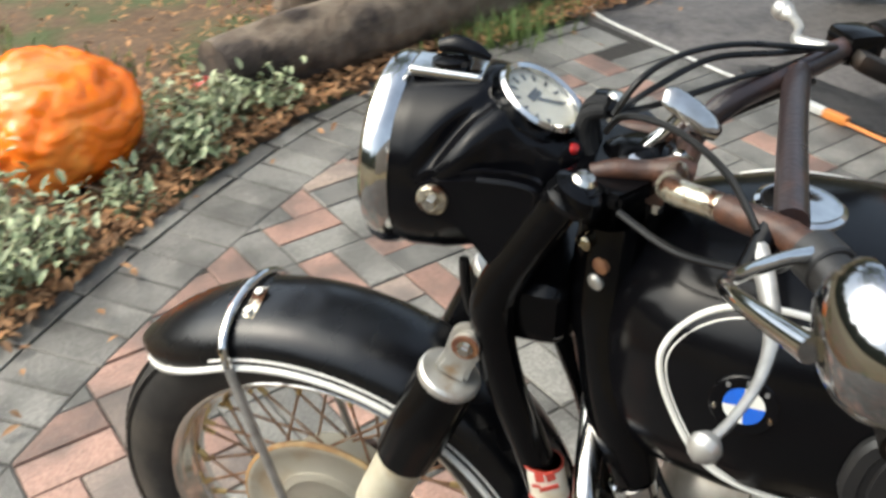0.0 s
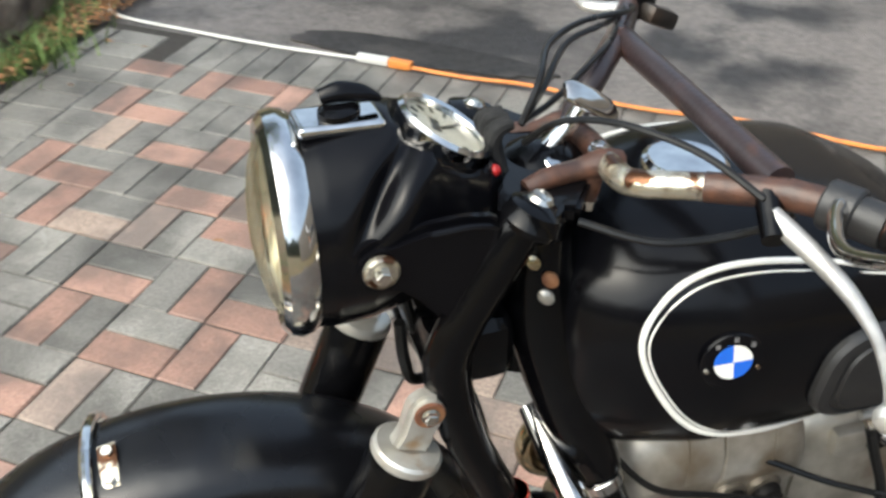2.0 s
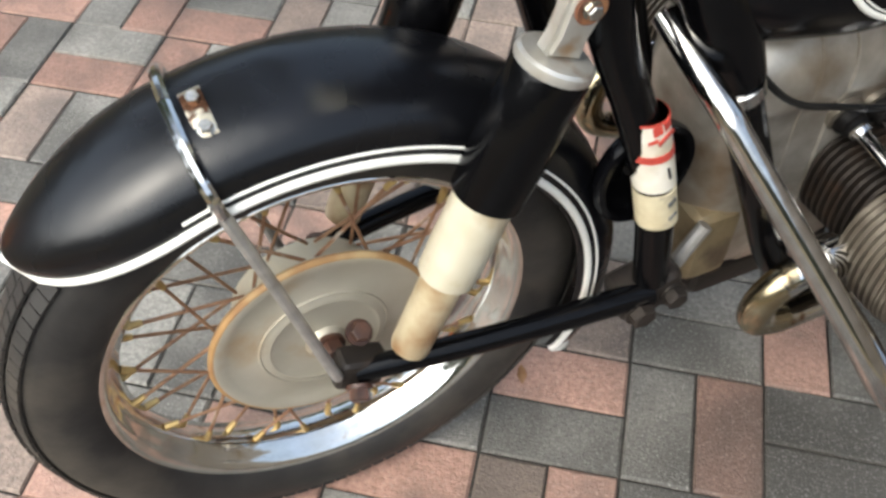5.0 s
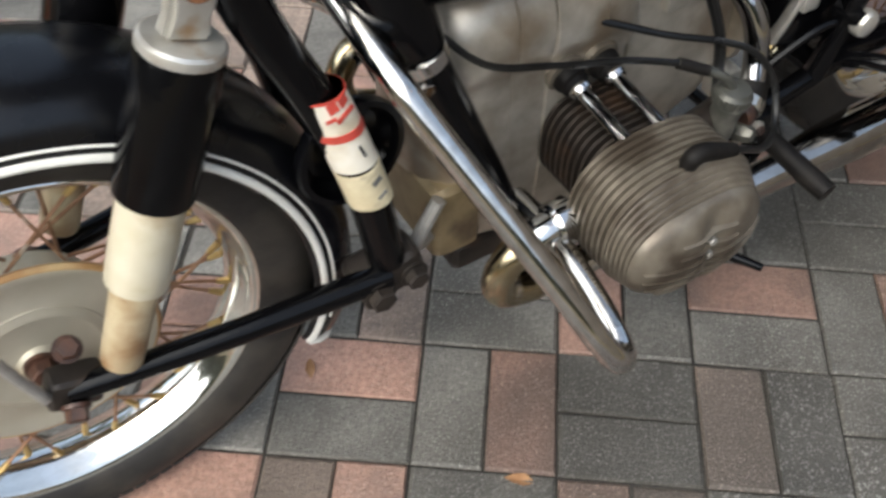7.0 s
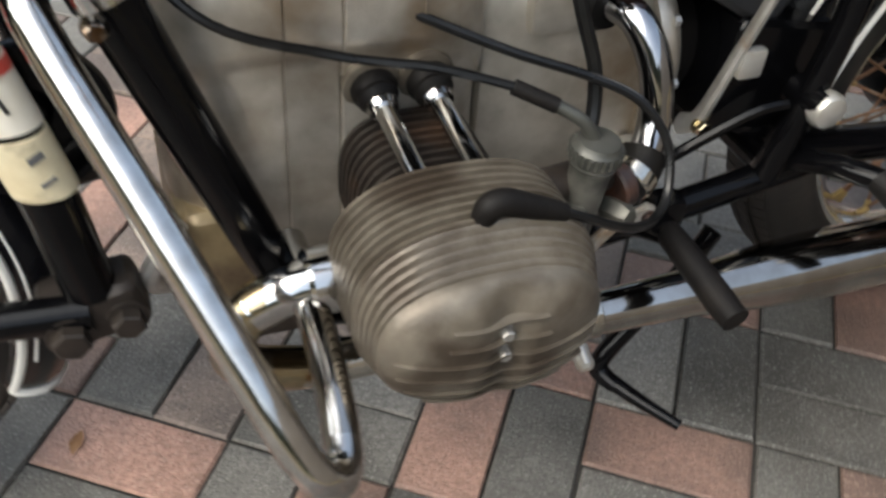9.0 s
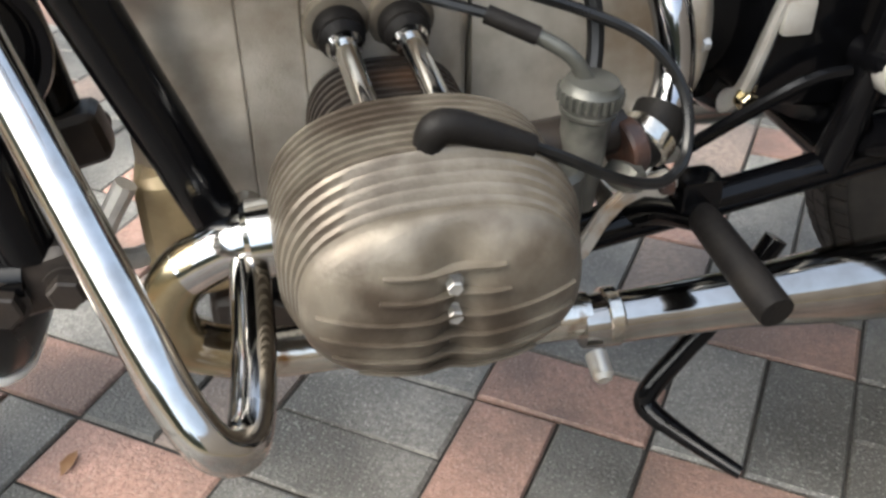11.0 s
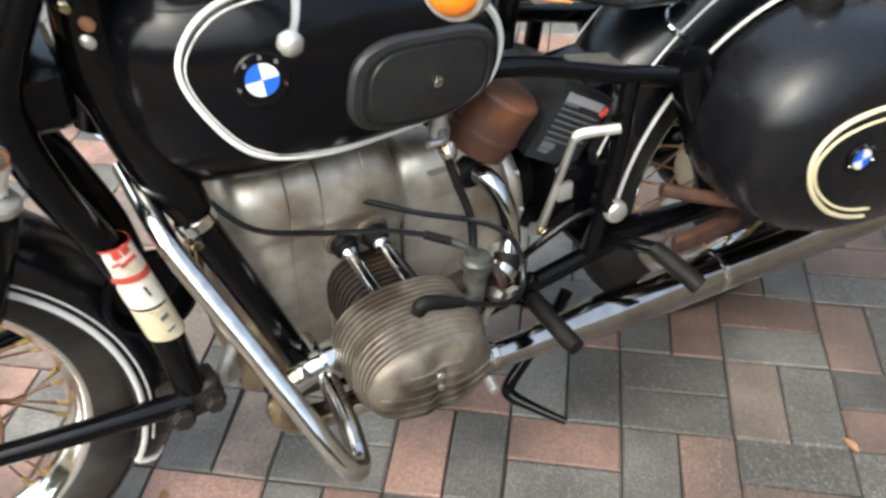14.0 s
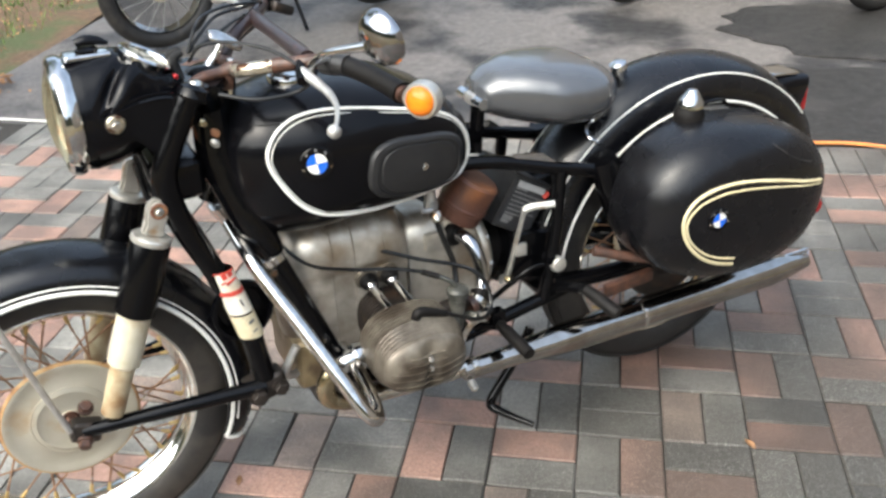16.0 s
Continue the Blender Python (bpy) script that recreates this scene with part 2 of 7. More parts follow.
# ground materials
# the last tone darkens pavers on the right: dirt plus painted shade
GREYPAVER = node_mat("grey_paver", (0.212, 0.202, 0.179), 0.50, second=(0.120, 0.114, 0.100), scale=120, third=(0.082, 0.078, 0.068), third_scale=5.5, third_cut=(0.42, 0.60), bump=0.0026, bump_scale=260, rnd=0.30, world=True, specks=(0.37, 0.36, 0.33), dirt_shade=(0.040, 0.037, 0.031))
REDPAVER = node_mat("red_paver", (0.380, 0.226, 0.172), 0.50, second=(0.228, 0.132, 0.098), scale=120, third=(0.150, 0.098, 0.078), third_scale=5.5, third_cut=(0.42, 0.60), bump=0.0026, bump_scale=260, rnd=0.30, world=True, specks=(0.36, 0.27, 0.22), dirt_shade=(0.058, 0.042, 0.033))
TANPAVER = node_mat("brown_paver", (0.282, 0.216, 0.172), 0.50, second=(0.150, 0.115, 0.092), scale=120, third=(0.115, 0.092, 0.078), third_scale=5.5, third_cut=(0.42, 0.60), bump=0.0026, bump_scale=260, rnd=0.30, world=True, specks=(0.32, 0.26, 0.22), dirt_shade=(0.050, 0.041, 0.033))
GREYPAVER_FAR = node_mat("grey_paver_joined", (0.212, 0.202, 0.179), 0.50, second=(0.120, 0.114, 0.100), scale=120, third=(0.082, 0.078, 0.068), third_scale=5.5, third_cut=(0.42, 0.60), bump=0.0026, bump_scale=260, rnd=0.30, island=True, world=True, specks=(0.37, 0.36, 0.33), dirt_shade=(0.040, 0.037, 0.031))
REDPAVER_FAR = node_mat("red_paver_joined", (0.380, 0.226, 0.172), 0.50, second=(0.228, 0.132, 0.098), scale=120, third=(0.150, 0.098, 0.078), third_scale=5.5, third_cut=(0.42, 0.60), bump=0.0026, bump_scale=260, rnd=0.30, island=True, world=True, specks=(0.36, 0.27, 0.22), dirt_shade=(0.058, 0.042, 0.033))
TANPAVER_FAR = node_mat("brown_paver_joined", (0.282, 0.216, 0.172), 0.50, second=(0.150, 0.115, 0.092), scale=120, third=(0.115, 0.092, 0.078), third_scale=5.5, third_cut=(0.42, 0.60), bump=0.0026, bump_scale=260, rnd=0.30, island=True, world=True, specks=(0.32, 0.26, 0.22), dirt_shade=(0.050, 0.041, 0.033))
JOINT = node_mat("joint_sand", (0.036, 0.032, 0.026), 0.95, second=(0.018, 0.016, 0.014), scale=120, bump=0.002, bump_scale=300)
ASPHALT = node_mat("asphalt", (0.165, 0.148, 0.132), 0.55, second=(0.095, 0.085, 0.077), scale=48, third=(0.022, 0.020, 0.019), third_scale=1.5, third_cut=(0.47, 0.58), bump=0.005, bump_scale=90, rough_var=0.22, specks=(0.13, 0.12, 0.11))
SOIL = node_mat("leaf_litter_soil", (0.085, 0.052, 0.030), 0.95, second=(0.14, 0.085, 0.045), scale=28, third=(0.06, 0.075, 0.025), third_scale=2.2, third_cut=(0.5, 0.62), bump=0.01, bump_scale=30)
LAWN = node_mat("thin_lawn", (0.075, 0.088, 0.030), 0.95, second=(0.15, 0.105, 0.06), scale=9, third=(0.17, 0.10, 0.055), third_scale=2.6, third_cut=(0.5, 0.62), bump=0.01, bump_scale=40)
CARBZINC = node_mat("dull_zinc", (0.080, 0.080, 0.070), 0.42, 0.4, second=(0.058, 0.058, 0.050), scale=50, third=(0.15, 0.145, 0.125), third_scale=26, third_cut=(0.58, 0.72))


# ---- building helpers ----
def V(a, b, z):
    """A place on the motorcycle: metres back, to its left side, and up."""
    return Vector((a, -b, z))


def smooth_line(pts, n=6, closed=False):
    pts = [Vector(p) for p in pts]
    if len(pts) < 3 and not closed:
        return pts
    out, k = [], len(pts)
    for i in range(k if closed else k - 1):
        p0 = pts[(i - 1) % k] if closed or i else pts[0]
        p1, p2 = pts[i], pts[(i + 1) % k]
        p3 = pts[(i + 2) % k] if closed or i + 2 < k else pts[-1]
        for j in range(n):
            t = j / n
            out.append(0.5 * (2 * p1 + (p2 - p0) * t + (2 * p0 - 5 * p1 + 4 * p2 - p3) * t * t + (3 * p1 - p0 - 3 * p2 + p3) * t ** 3))
    if not closed:
        out.append(pts[-1])
    return out


def skin(bm, rings, closed=False, caps=True):
    vs = [[bm.verts.new(p) for p in r] for r in rings]
    n = len(vs[0])
    for i in range(len(vs) if closed else len(vs) - 1):
        a, b = vs[i], vs[(i + 1) % len(vs)]
        for j in range(n):
            bm.faces.new((a[j], a[(j + 1) % n], b[(j + 1) % n], b[j]))
    if caps and not closed:
        bm.faces.new(vs[0][::-1])
        bm.faces.new(vs[-1])
    return bm


def loft(rings, closed=False, caps=True):
    bm = skin(bmesh.new(), rings, closed, caps)
    bmesh.ops.recalc_face_normals(bm, faces=bm.faces)
    return bm


def tube(pts, r, seg=12, n=6, closed=False, bm=None, flat=1.0):
    """A round bar along a smooth line; r is one radius or one for each given point."""
    line = smooth_line(pts, n, closed)
    if isinstance(r, (int, float)):
        rad = [r] * len(line)
    else:
        rad = [float(v) for v in np.interp(np.linspace(0, len(r) - 1, len(line)), range(len(r)), r)]
    rings, up = [], None
    for i, p in enumerate(line):
        if closed:
            d = line[(i + 1) % len(line)] - line[i - 1]
        else:
            d = line[min(i + 1, len(line) - 1)] - line[max(i - 1, 0)]
        d.normalize()
        if up is None:
            up = d.orthogonal().normalized()
        up = (up - d * up.dot(d)).normalized()
        side = d.cross(up)
        rings.append([p + rad[i] * (math.cos(q) * up + flat * math.sin(q) * side) for q in (2 * math.pi * k / seg for k in range(seg))])
    out = skin(bm or bmesh.new(), rings, closed)
    bmesh.ops.recalc_face_normals(out, faces=out.faces)
    return out


def lathe(profile, origin, axis, seg=32, bm=None, squash=1.0, ring=False):
    """A turned body: profile rows of (way along the axis, radius)."""
    origin, axis = Vector(origin), Vector(axis).normalized()
    u = axis.orthogonal().normalized()
    w = axis.cross(u)
    rings = [[origin + axis * h + max(r, 1e-4) * (math.cos(q) * u + squash * math.sin(q) * w) for q in (2 * math.pi * k / seg for k in range(seg))] for h, r in profile]
    out = skin(bm or bmesh.new(), rings, ring)
    bmesh.ops.recalc_face_normals(out, faces=out.faces)
    return out


def rbox(centre, size, bevel=0.004, turn=None, bm=None, segments=2):
    out = bmesh.new()
    bmesh.ops.create_cube(out, size=1.0, matrix=Matrix.Diagonal((*size, 1)))
    if bevel:
        bmesh.ops.bevel(out, geom=out.edges[:], offset=bevel, segments=segments, affect="EDGES", profile=0.6)
    m = Matrix.Translation(centre) @ (turn or Matrix())
    bmesh.ops.transform(out, matrix=m, verts=out.verts)
    if bm is None:
        return out
    me = bpy.data.meshes.new("tmp")
    out.to_mesh(me)
    out.free()
    bm.from_mesh(me)
    bpy.data.meshes.remove(me)
    return bm


def plate(outline, thick, axis, bm=None, bevel=0.0):
    """A flat plate with the given outline, made thick along axis."""
    out = bmesh.new()
    axis = Vector(axis) * thick
    skin(out, [[Vector(p) - axis / 2 for p in outline], [Vector(p) + axis / 2 for p in outline]])
    bmesh.ops.recalc_face_normals(out, faces=out.faces)
    if bevel:
        bmesh.ops.bevel(out, geom=[e for e in out.edges if e.calc_face_angle(0) > 0.9], offset=bevel, segments=2, affect="EDGES")
    if bm is None:
        return out
    me = bpy.data.meshes.new("tmp")
    out.to_mesh(me)
    out.free()
    bm.from_mesh(me)
    bpy.data.meshes.remove(me)
    return bm


def as_mesh(name, bm, material, angle=35):
    me = bpy.data.meshes.new(name)
    bm.to_mesh(me)
    bm.free()
    for poly in me.polygons:
        poly.use_smooth = True
    me.set_sharp_from_angle(angle=radians(angle))
    me.materials.append(material)
    return me


def part(name, bm, material, parent, label="", angle=35):
    ob = new(name, as_mesh(name, bm, material, angle))
    ob.parent = parent
    return tagged(ob, label)


def share(name, mesh, parent, m=None):
    """One more piece on the same mesh."""
    ob = new(name, mesh)
    ob.parent = parent
    if m is not None:
        ob.matrix_basis = m
    return ob


def thing(name, m, label, category, group="", kind=""):
    ob = new(name)
    ob.empty_display_size = 0.1
    ob.matrix_basis = m
    return tagged(ob, label, category, group, kind)


def super_ring(centre, u, w, hu, hw, power=2.6, seg=40):
    out = []
    for k in range(seg):
        q = 2 * math.pi * k / seg
        c, s = math.cos(q), math.sin(q)
        out.append(Vector(centre) + Vector(u) * hu * math.copysign(abs(c) ** (2 / power), c) + Vector(w) * hw * math.copysign(abs(s) ** (2 / power), s))
    return out


A_, L_, U_ = V(1, 0, 0), V(0, 1, 0), V(0, 0, 1)


# ---- the ground ----
EDGE_Y = [-2.6, -2.2, -1.6, -1.1, -0.58, -0.38, -0.105, 0.19, 0.44, 0.65, 0.84, 1.10, 1.40, 1.80, 2.3]
EDGE_X = [0.10, -0.15, -0.56, -0.92, -1.33, -1.48, -1.66, -1.83, -1.96, -2.05, -2.11, -2.155, -2.18, -2.195, -2.20]


def edge_x(y):
    return float(np.interp(y, EDGE_Y, EDGE_X))


def edge_dir(y):
    d = Vector((edge_x(y + 0.08) - edge_x(y - 0.08), 0.16, 0)).normalized()
    return d, Vector((-d.y, d.x, 0))


def sheet(name, x0, x1, y0, y1, z, nx, ny, rough, material, keep=None):
    bm = bmesh.new()
    grid = [[bm.verts.new((x0 + (x1 - x0) * i / nx, y0 + (y1 - y0) * j / ny, z + rough * noise.noise((1.7 * i * (x1 - x0) / nx, 1.7 * j * (y1 - y0) / ny, 3)))) for i in range(nx + 1)] for j in range(ny + 1)]
    for j in range(ny):
        for i in range(nx):
            f = (grid[j][i], grid[j][i + 1], grid[j + 1][i + 1], grid[j + 1][i])
            if keep is None or keep(f):
                bm.faces.new(f)
    bmesh.ops.delete(bm, geom=[v for v in bm.verts if not v.link_faces], context="VERTS")
    return new(name, as_mesh(name, bm, material, 180))


ground = tagged(sheet("ground", -120, 120, -120, 120, -0.06, 24, 24, 0.0, LAWN), "thin grass with bare earth and fallen leaves", "ground", kind="structure")
road = tagged(sheet("road", -2.62, 9.0, 2.02, 11.0, -0.008, 60, 45, 0.006, ASPHALT), "worn dark grey asphalt drive with damp patches", "road", kind="structure")
bed = tagged(sheet("garden_bed", -7.0, 0.2, -4.0, 6.0, -0.03, 70, 100, 0.035, SOIL,
             lambda f: f[0].co.x < edge_x(f[0].co.y) - 0.2 and not (f[0].co.y > 2.0 and f[0].co.x > -2.70)), "earth bed covered with brown fallen leaves", "garden bed", kind="structure")


def prism(poly, top, depth=0.03, inset=0.0032, bm=None):
    """A paver: a block with a rounded-off upper edge, on any convex outline."""
    bm = bm or bmesh.new()
    c = sum((Vector(p) for p in poly), Vector((0, 0))) / len(poly)
    inner = [Vector(p) + (c - Vector(p)).normalized() * inset * 1.4 for p in poly]
    rings = [[Vector((p[0], p[1], top - depth)) for p in poly], [Vector((p[0], p[1], top - inset)) for p in poly], [Vector((p[0], p[1], top)) for p in inner]]
    vs = [[bm.verts.new(p) for p in r] for r in rings]
    n = len(poly)
    for a, b in zip(vs, vs[1:]):
        for j in range(n):
            bm.faces.new((a[j], a[(j + 1) % n], b[(j + 1) % n], b[j]))
    bm.faces.new(vs[-1])
    return bm


def clip(poly, point, normal):
    """The side of a convex outline that lies along the normal."""
    out = []
    for i, p in enumerate(poly):
        q = poly[(i + 1) % len(poly)]
        dp, dq = (p - point).dot(normal), (q - point).dot(normal)
        if dp >= 0:
            out.append(p)
        if dp * dq < 0:
            out.append(p + (q - p) * dp / (dp - dq))
    return out


# ---- unseen plain walls, added to block light and darken reflections on the right ----
UNSEEN_WALL = node_mat("light_block_wall", (0.16, 0.14, 0.12), 0.8, second=(0.13, 0.115, 0.10), scale=8, bump=0.002, bump_scale=40)
tagged(new("wall_east", as_mesh("wall_east", rbox((6.6, 0.0, 1.9), (0.2, 15.0, 3.9), 0.01), UNSEEN_WALL, 30)), "plain unseen wall added to block light from the right", "wall", kind="structure")

tagged(new("wall_north", as_mesh("wall_north", rbox((4.6, 10.6, 2.6), (9.0, 0.2, 5.4), 0.01), UNSEEN_WALL, 30)), "plain unseen wall added to darken reflections beyond the drive", "wall", kind="structure")

# damp patches on the asphalt
DAMP = node_mat("damp_asphalt", (0.038, 0.036, 0.034), 0.50, spec=0.25, second=(0.015, 0.014, 0.013), scale=40, third=(0.055, 0.05, 0.046), third_scale=3.0, bump=0.003, bump_scale=90, rough_var=0.12)


def damp_patch(x, y, rx, ry, seed):
    rings = []
    for level, grow in ((-0.03, 1.0), (0.0006, 1.0), (0.0010, 0.97)):
        ring = []
        for k in range(72):
            q = 2 * math.pi * k / 72
            wob = grow * (1 + 0.22 * noise.noise((math.cos(q) * 1.6, math.sin(q) * 1.6, seed)) + 0.10 * noise.noise((math.cos(q) * 5, math.sin(q) * 5, seed)))
            ring.append((x + rx * wob * math.cos(q), max(2.075, y + ry * wob * math.sin(q)), level))
        rings.append(ring)
    return tagged(new("damp_patch", as_mesh("damp_patch", loft(rings), DAMP, 30)), "dark damp patch on the asphalt drive", "damp patch", "damp patches on the drive", "structure")


# right-hand pair: damp, with dark reflections also painted into the tone
damp_patch(1.75, 2.45, 1.15, 0.62, 1.0)
damp_patch(2.60, 3.75, 1.60, 0.62, 3.0)
damp_patch(-1.30, 2.20, 0.52, 0.10, 5.0)


# ---- the garden and the drive ----
def leaf_mesh(bm, p, size, turn, tilt, fold=0.25):
    m = Matrix.Translation(p) @ Euler((tilt, 0, turn)).to_matrix().to_4x4()
    pts = [(0, -1, 0), (0.42, -0.25, fold), (0.30, 0.45, fold * 0.7), (0, 1, 0), (-0.30, 0.45, fold * 0.7), (-0.42, -0.25, fold)]
    v = [bm.verts.new(m @ (Vector(q) * size)) for q in pts]
    bm.faces.new((v[0], v[1], v[2], v[3]))
    bm.faces.new((v[0], v[3], v[4], v[5]))


LITTER = node_mat("dead_leaf", (0.24, 0.115, 0.045), 0.8, second=(0.34, 0.19, 0.09), scale=30, rnd=0.55, island=True)
VARIEG = node_mat("variegated_leaf", (0.12, 0.17, 0.075), 0.5, second=(0.40, 0.42, 0.25), scale=38, rnd=0.35, island=True)
GRASS = node_mat("grass_blade", (0.10, 0.17, 0.035), 0.6, second=(0.15, 0.20, 0.06), scale=20, rnd=0.4, island=True)
BARK = node_mat("weathered_log", (0.12, 0.088, 0.062), 0.9, second=(0.19, 0.15, 0.11), scale=14, third=(0.04, 0.03, 0.024), third_scale=5, third_cut=(0.45, 0.62), bump=0.012, bump_scale=26)
ENDGRAIN = node_mat("dark_end_grain", (0.035, 0.028, 0.023), 0.9, second=(0.06, 0.045, 0.035), scale=30, bump=0.006, bump_scale=50)
BAGORANGE = node_mat("orange_leaf_bag", (0.95, 0.22, 0.012), 0.24, second=(0.90, 0.16, 0.008), scale=6, third=(1.0, 0.42, 0.09), third_scale=3.5, bump=0.004, bump_scale=14)
BAGORANGE.node_tree.nodes["Principled BSDF"].inputs["Subsurface Weight"].default_value = 0.25
CORDWHITE = node_mat("white_cord", (0.62, 0.62, 0.58), 0.5)
CORDORANGE = node_mat("orange_cord", (0.62, 0.22, 0.045), 0.5, second=(0.5, 0.18, 0.05), scale=20)

rng = random.Random(5)
bm = bmesh.new()
for _ in range(12000):
    y = rng.uniform(-1.8, 2.6)
    far = abs(rng.gauss(0, 0.42))
    x = edge_x(y) - 0.29 - far + (rng.random() < 0.015) * rng.uniform(0, 0.35)
    if rng.random() < 0.25:
        x, y = rng.uniform(-6.0, -2.8), rng.uniform(-1.5, 4.5)
    leaf_mesh(bm, (x, y, 0.012 + abs(rng.gauss(0, 0.012))), rng.uniform(0.010, 0.024), rng.uniform(0, 6.28), rng.uniform(-0.6, 0.6))
tagged(new("leaf_litter", as_mesh("leaf_litter", bm, LITTER, 180)), "brown fallen leaves lying on the earth bed", "leaves", kind="stuff")

bm = bmesh.new()
for _ in range(9000):
    x, y = rng.uniform(-6.5, -2.95), rng.uniform(-1.6, 5.0)
    if noise.noise((x * 1.1, y * 1.1, 0)) < -0.12:
        continue
    h, q, w = rng.uniform(0.02, 0.05), rng.uniform(0, 6.28), rng.uniform(0.004, 0.008)
    d, lean = Vector((math.cos(q), math.sin(q), 0)), Vector((rng.gauss(0, 0.02), rng.gauss(0, 0.02), 0))
    base = Vector((x, y, -0.03))
    bm.faces.new([bm.verts.new(base - d * w), bm.verts.new(base + d * w), bm.verts.new(base + lean + Vector((0, 0, h + 0.03)))])
tagged(new("lawn_grass", as_mesh("lawn_grass", bm, GRASS, 180)), "short patchy green grass among leaves", "grass", kind="stuff")


def grass_tuft(x, y, n, h, label):
    bm = bmesh.new()
    for _ in range(n):
        q, w = rng.uniform(0, 6.28), rng.uniform(0.0022, 0.0045)
        d = Vector((math.cos(q), math.sin(q), 0))
        base = Vector((x + rng.gauss(0, 0.07), y + rng.gauss(0, 0.14), -0.03))
        hh, out = h * rng.uniform(0.5, 1.1), d.cross(Vector((0, 0, 1))) * rng.uniform(0.02, 0.12)
        mid = base + out * 0.4 + Vector((0, 0, hh * 0.7))
        v = [bm.verts.new(p) for p in (base - d * w, base + d * w, mid + d * w * 0.7, mid - d * w * 0.7, base + out + Vector((0, 0, hh)))]
        bm.faces.new(v[:4])
        bm.faces.new((v[3], v[2], v[4]))
    return tagged(new("grass_tuft", as_mesh("grass_tuft", bm, GRASS, 180)), label, "grass", "grass tufts", "stuff")


grass_tuft(-2.50, 1.62, 260, 0.15, "tuft of long green grass beside the log")
grass_tuft(-2.66, 1.98, 160, 0.13, "tuft of long green grass at the end of the cord")


def shrub(x, y, size, n, flowers=0):
    top = thing("variegated_shrub", pose(x, y, -0.03), "low shrub with cream-edged green leaves in the bed", "shrub", "variegated shrubs along the bed")
    bm, lb, tips = bmesh.new(), bmesh.new(), []
    for k in range(12):
        q, out = rng.uniform(0, 6.28), size * rng.uniform(0.3, 1.0)
        tip = Vector((out * math.cos(q), out * math.sin(q), size * rng.uniform(0.7, 1.5)))
        tube([(0, 0, 0), tip * 0.5 + Vector((0, 0, 0.03)), tip], [0.005, 0.004, 0.002], 5, 3, bm=bm)
        tips.append(tip)
    for k in range(n):
        tip = rng.choice(tips) * rng.uniform(0.35, 1.1)
        leaf_mesh(lb, tip + Vector((rng.gauss(0, 0.032), rng.gauss(0, 0.032), rng.gauss(0, 0.025))), rng.uniform(0.013, 0.026), rng.uniform(0, 6.28), rng.uniform(-1.0, 1.0))
    part("stem", bm, BARK, top)
    part("leaves", lb, VARIEG, top, angle=180)
    if flowers:
        fb = bmesh.new()
        for k in range(flowers):
            leaf_mesh(fb, Vector((0.02 * math.cos(k * 1.9), 0.03 * math.sin(k * 1.9), size * 1.5)), 0.02, k * 1.9, 0.6)
        part("flower", fb, REDPLASTIC, top, "small red flower", 180)
    return top


for x, y, size, n, fl in ((-2.27, 0.20, 0.13, 300, 0), (-2.38, 0.30, 0.15, 320, 6), (-2.12, -0.06, 0.10, 200, 0), (-2.0, -0.30, 0.12, 240, 0),
                          (-1.92, -0.46, 0.15, 320, 0), (-2.10, -0.48, 0.17, 340, 0), (-2.48, 0.58, 0.10, 200, 0), (-2.46, 0.44, 0.10, 150, 0)):
    shrub(x, y, size, n, fl)

# a stuffed orange leaf bag
bm = bmesh.new()
bmesh.ops.create_icosphere(bm, subdivisions=6, radius=1.0)
for v in bm.verts:
    p = v.co.copy()
    q = math.atan2(p.y, p.x)
    r = 1 + 0.07 * noise.noise(p * 1.7) + 0.09 * abs(noise.noise(p * 2.3)) + 0.055 * abs(noise.noise(p * 4.3 + Vector((3, 1, 7)))) + 0.022 * abs(noise.noise(p * 10.0))
    v.co = Vector((p.x * r * 0.262, p.y * r * 0.25, 0.185 + p.z * r * 0.195))
    v.co.z = max(v.co.z, 0.0)
top = thing("leaf_bag", pose(-2.48, -0.12, -0.03, 0, 0, 20), "bulging orange plastic leaf bag on the bed", "bag")
part("bag", bm, BAGORANGE, top, angle=60)
bm = lathe([(0, 0.05), (0.015, 0.03), (0.025, 0.034), (0.035, 0.05)], (-0.20, 0.02, 0.24), (-1, 0.1, 0.5), 14)
part("tied_neck", bm, BAGORANGE, top)

# the fallen log and the trunks behind it
line = [(-2.655, 0.47, 0.085), (-2.665, 0.80, 0.10), (-2.70, 1.2, 0.105), (-2.74, 1.7, 0.09), (-2.80, 2.05, 0.08)]
bm = tube(line, [0.115, 0.135, 0.135, 0.115, 0.085], 28, 14)
for v in bm.verts:
    v.co += Vector((1, 0.4, 0.8)) * (0.024 * noise.noise(v.co * Vector((9, 3, 9))) + 0.010 * noise.noise(v.co * Vector((24, 6, 24))))
top = thing("log", Matrix(), "old grey-brown fallen log lying along the bed", "log")
part("trunk", bm, BARK, top, angle=50)
part("cut_end", lathe([(0, 0.112), (0.012, 0.108), (0.014, 0.06), (0.008, 0.0)], (-2.655, 0.48, 0.085), (0.03, -1, 0.0), 24), ENDGRAIN, top, "dark weathered sawn end")


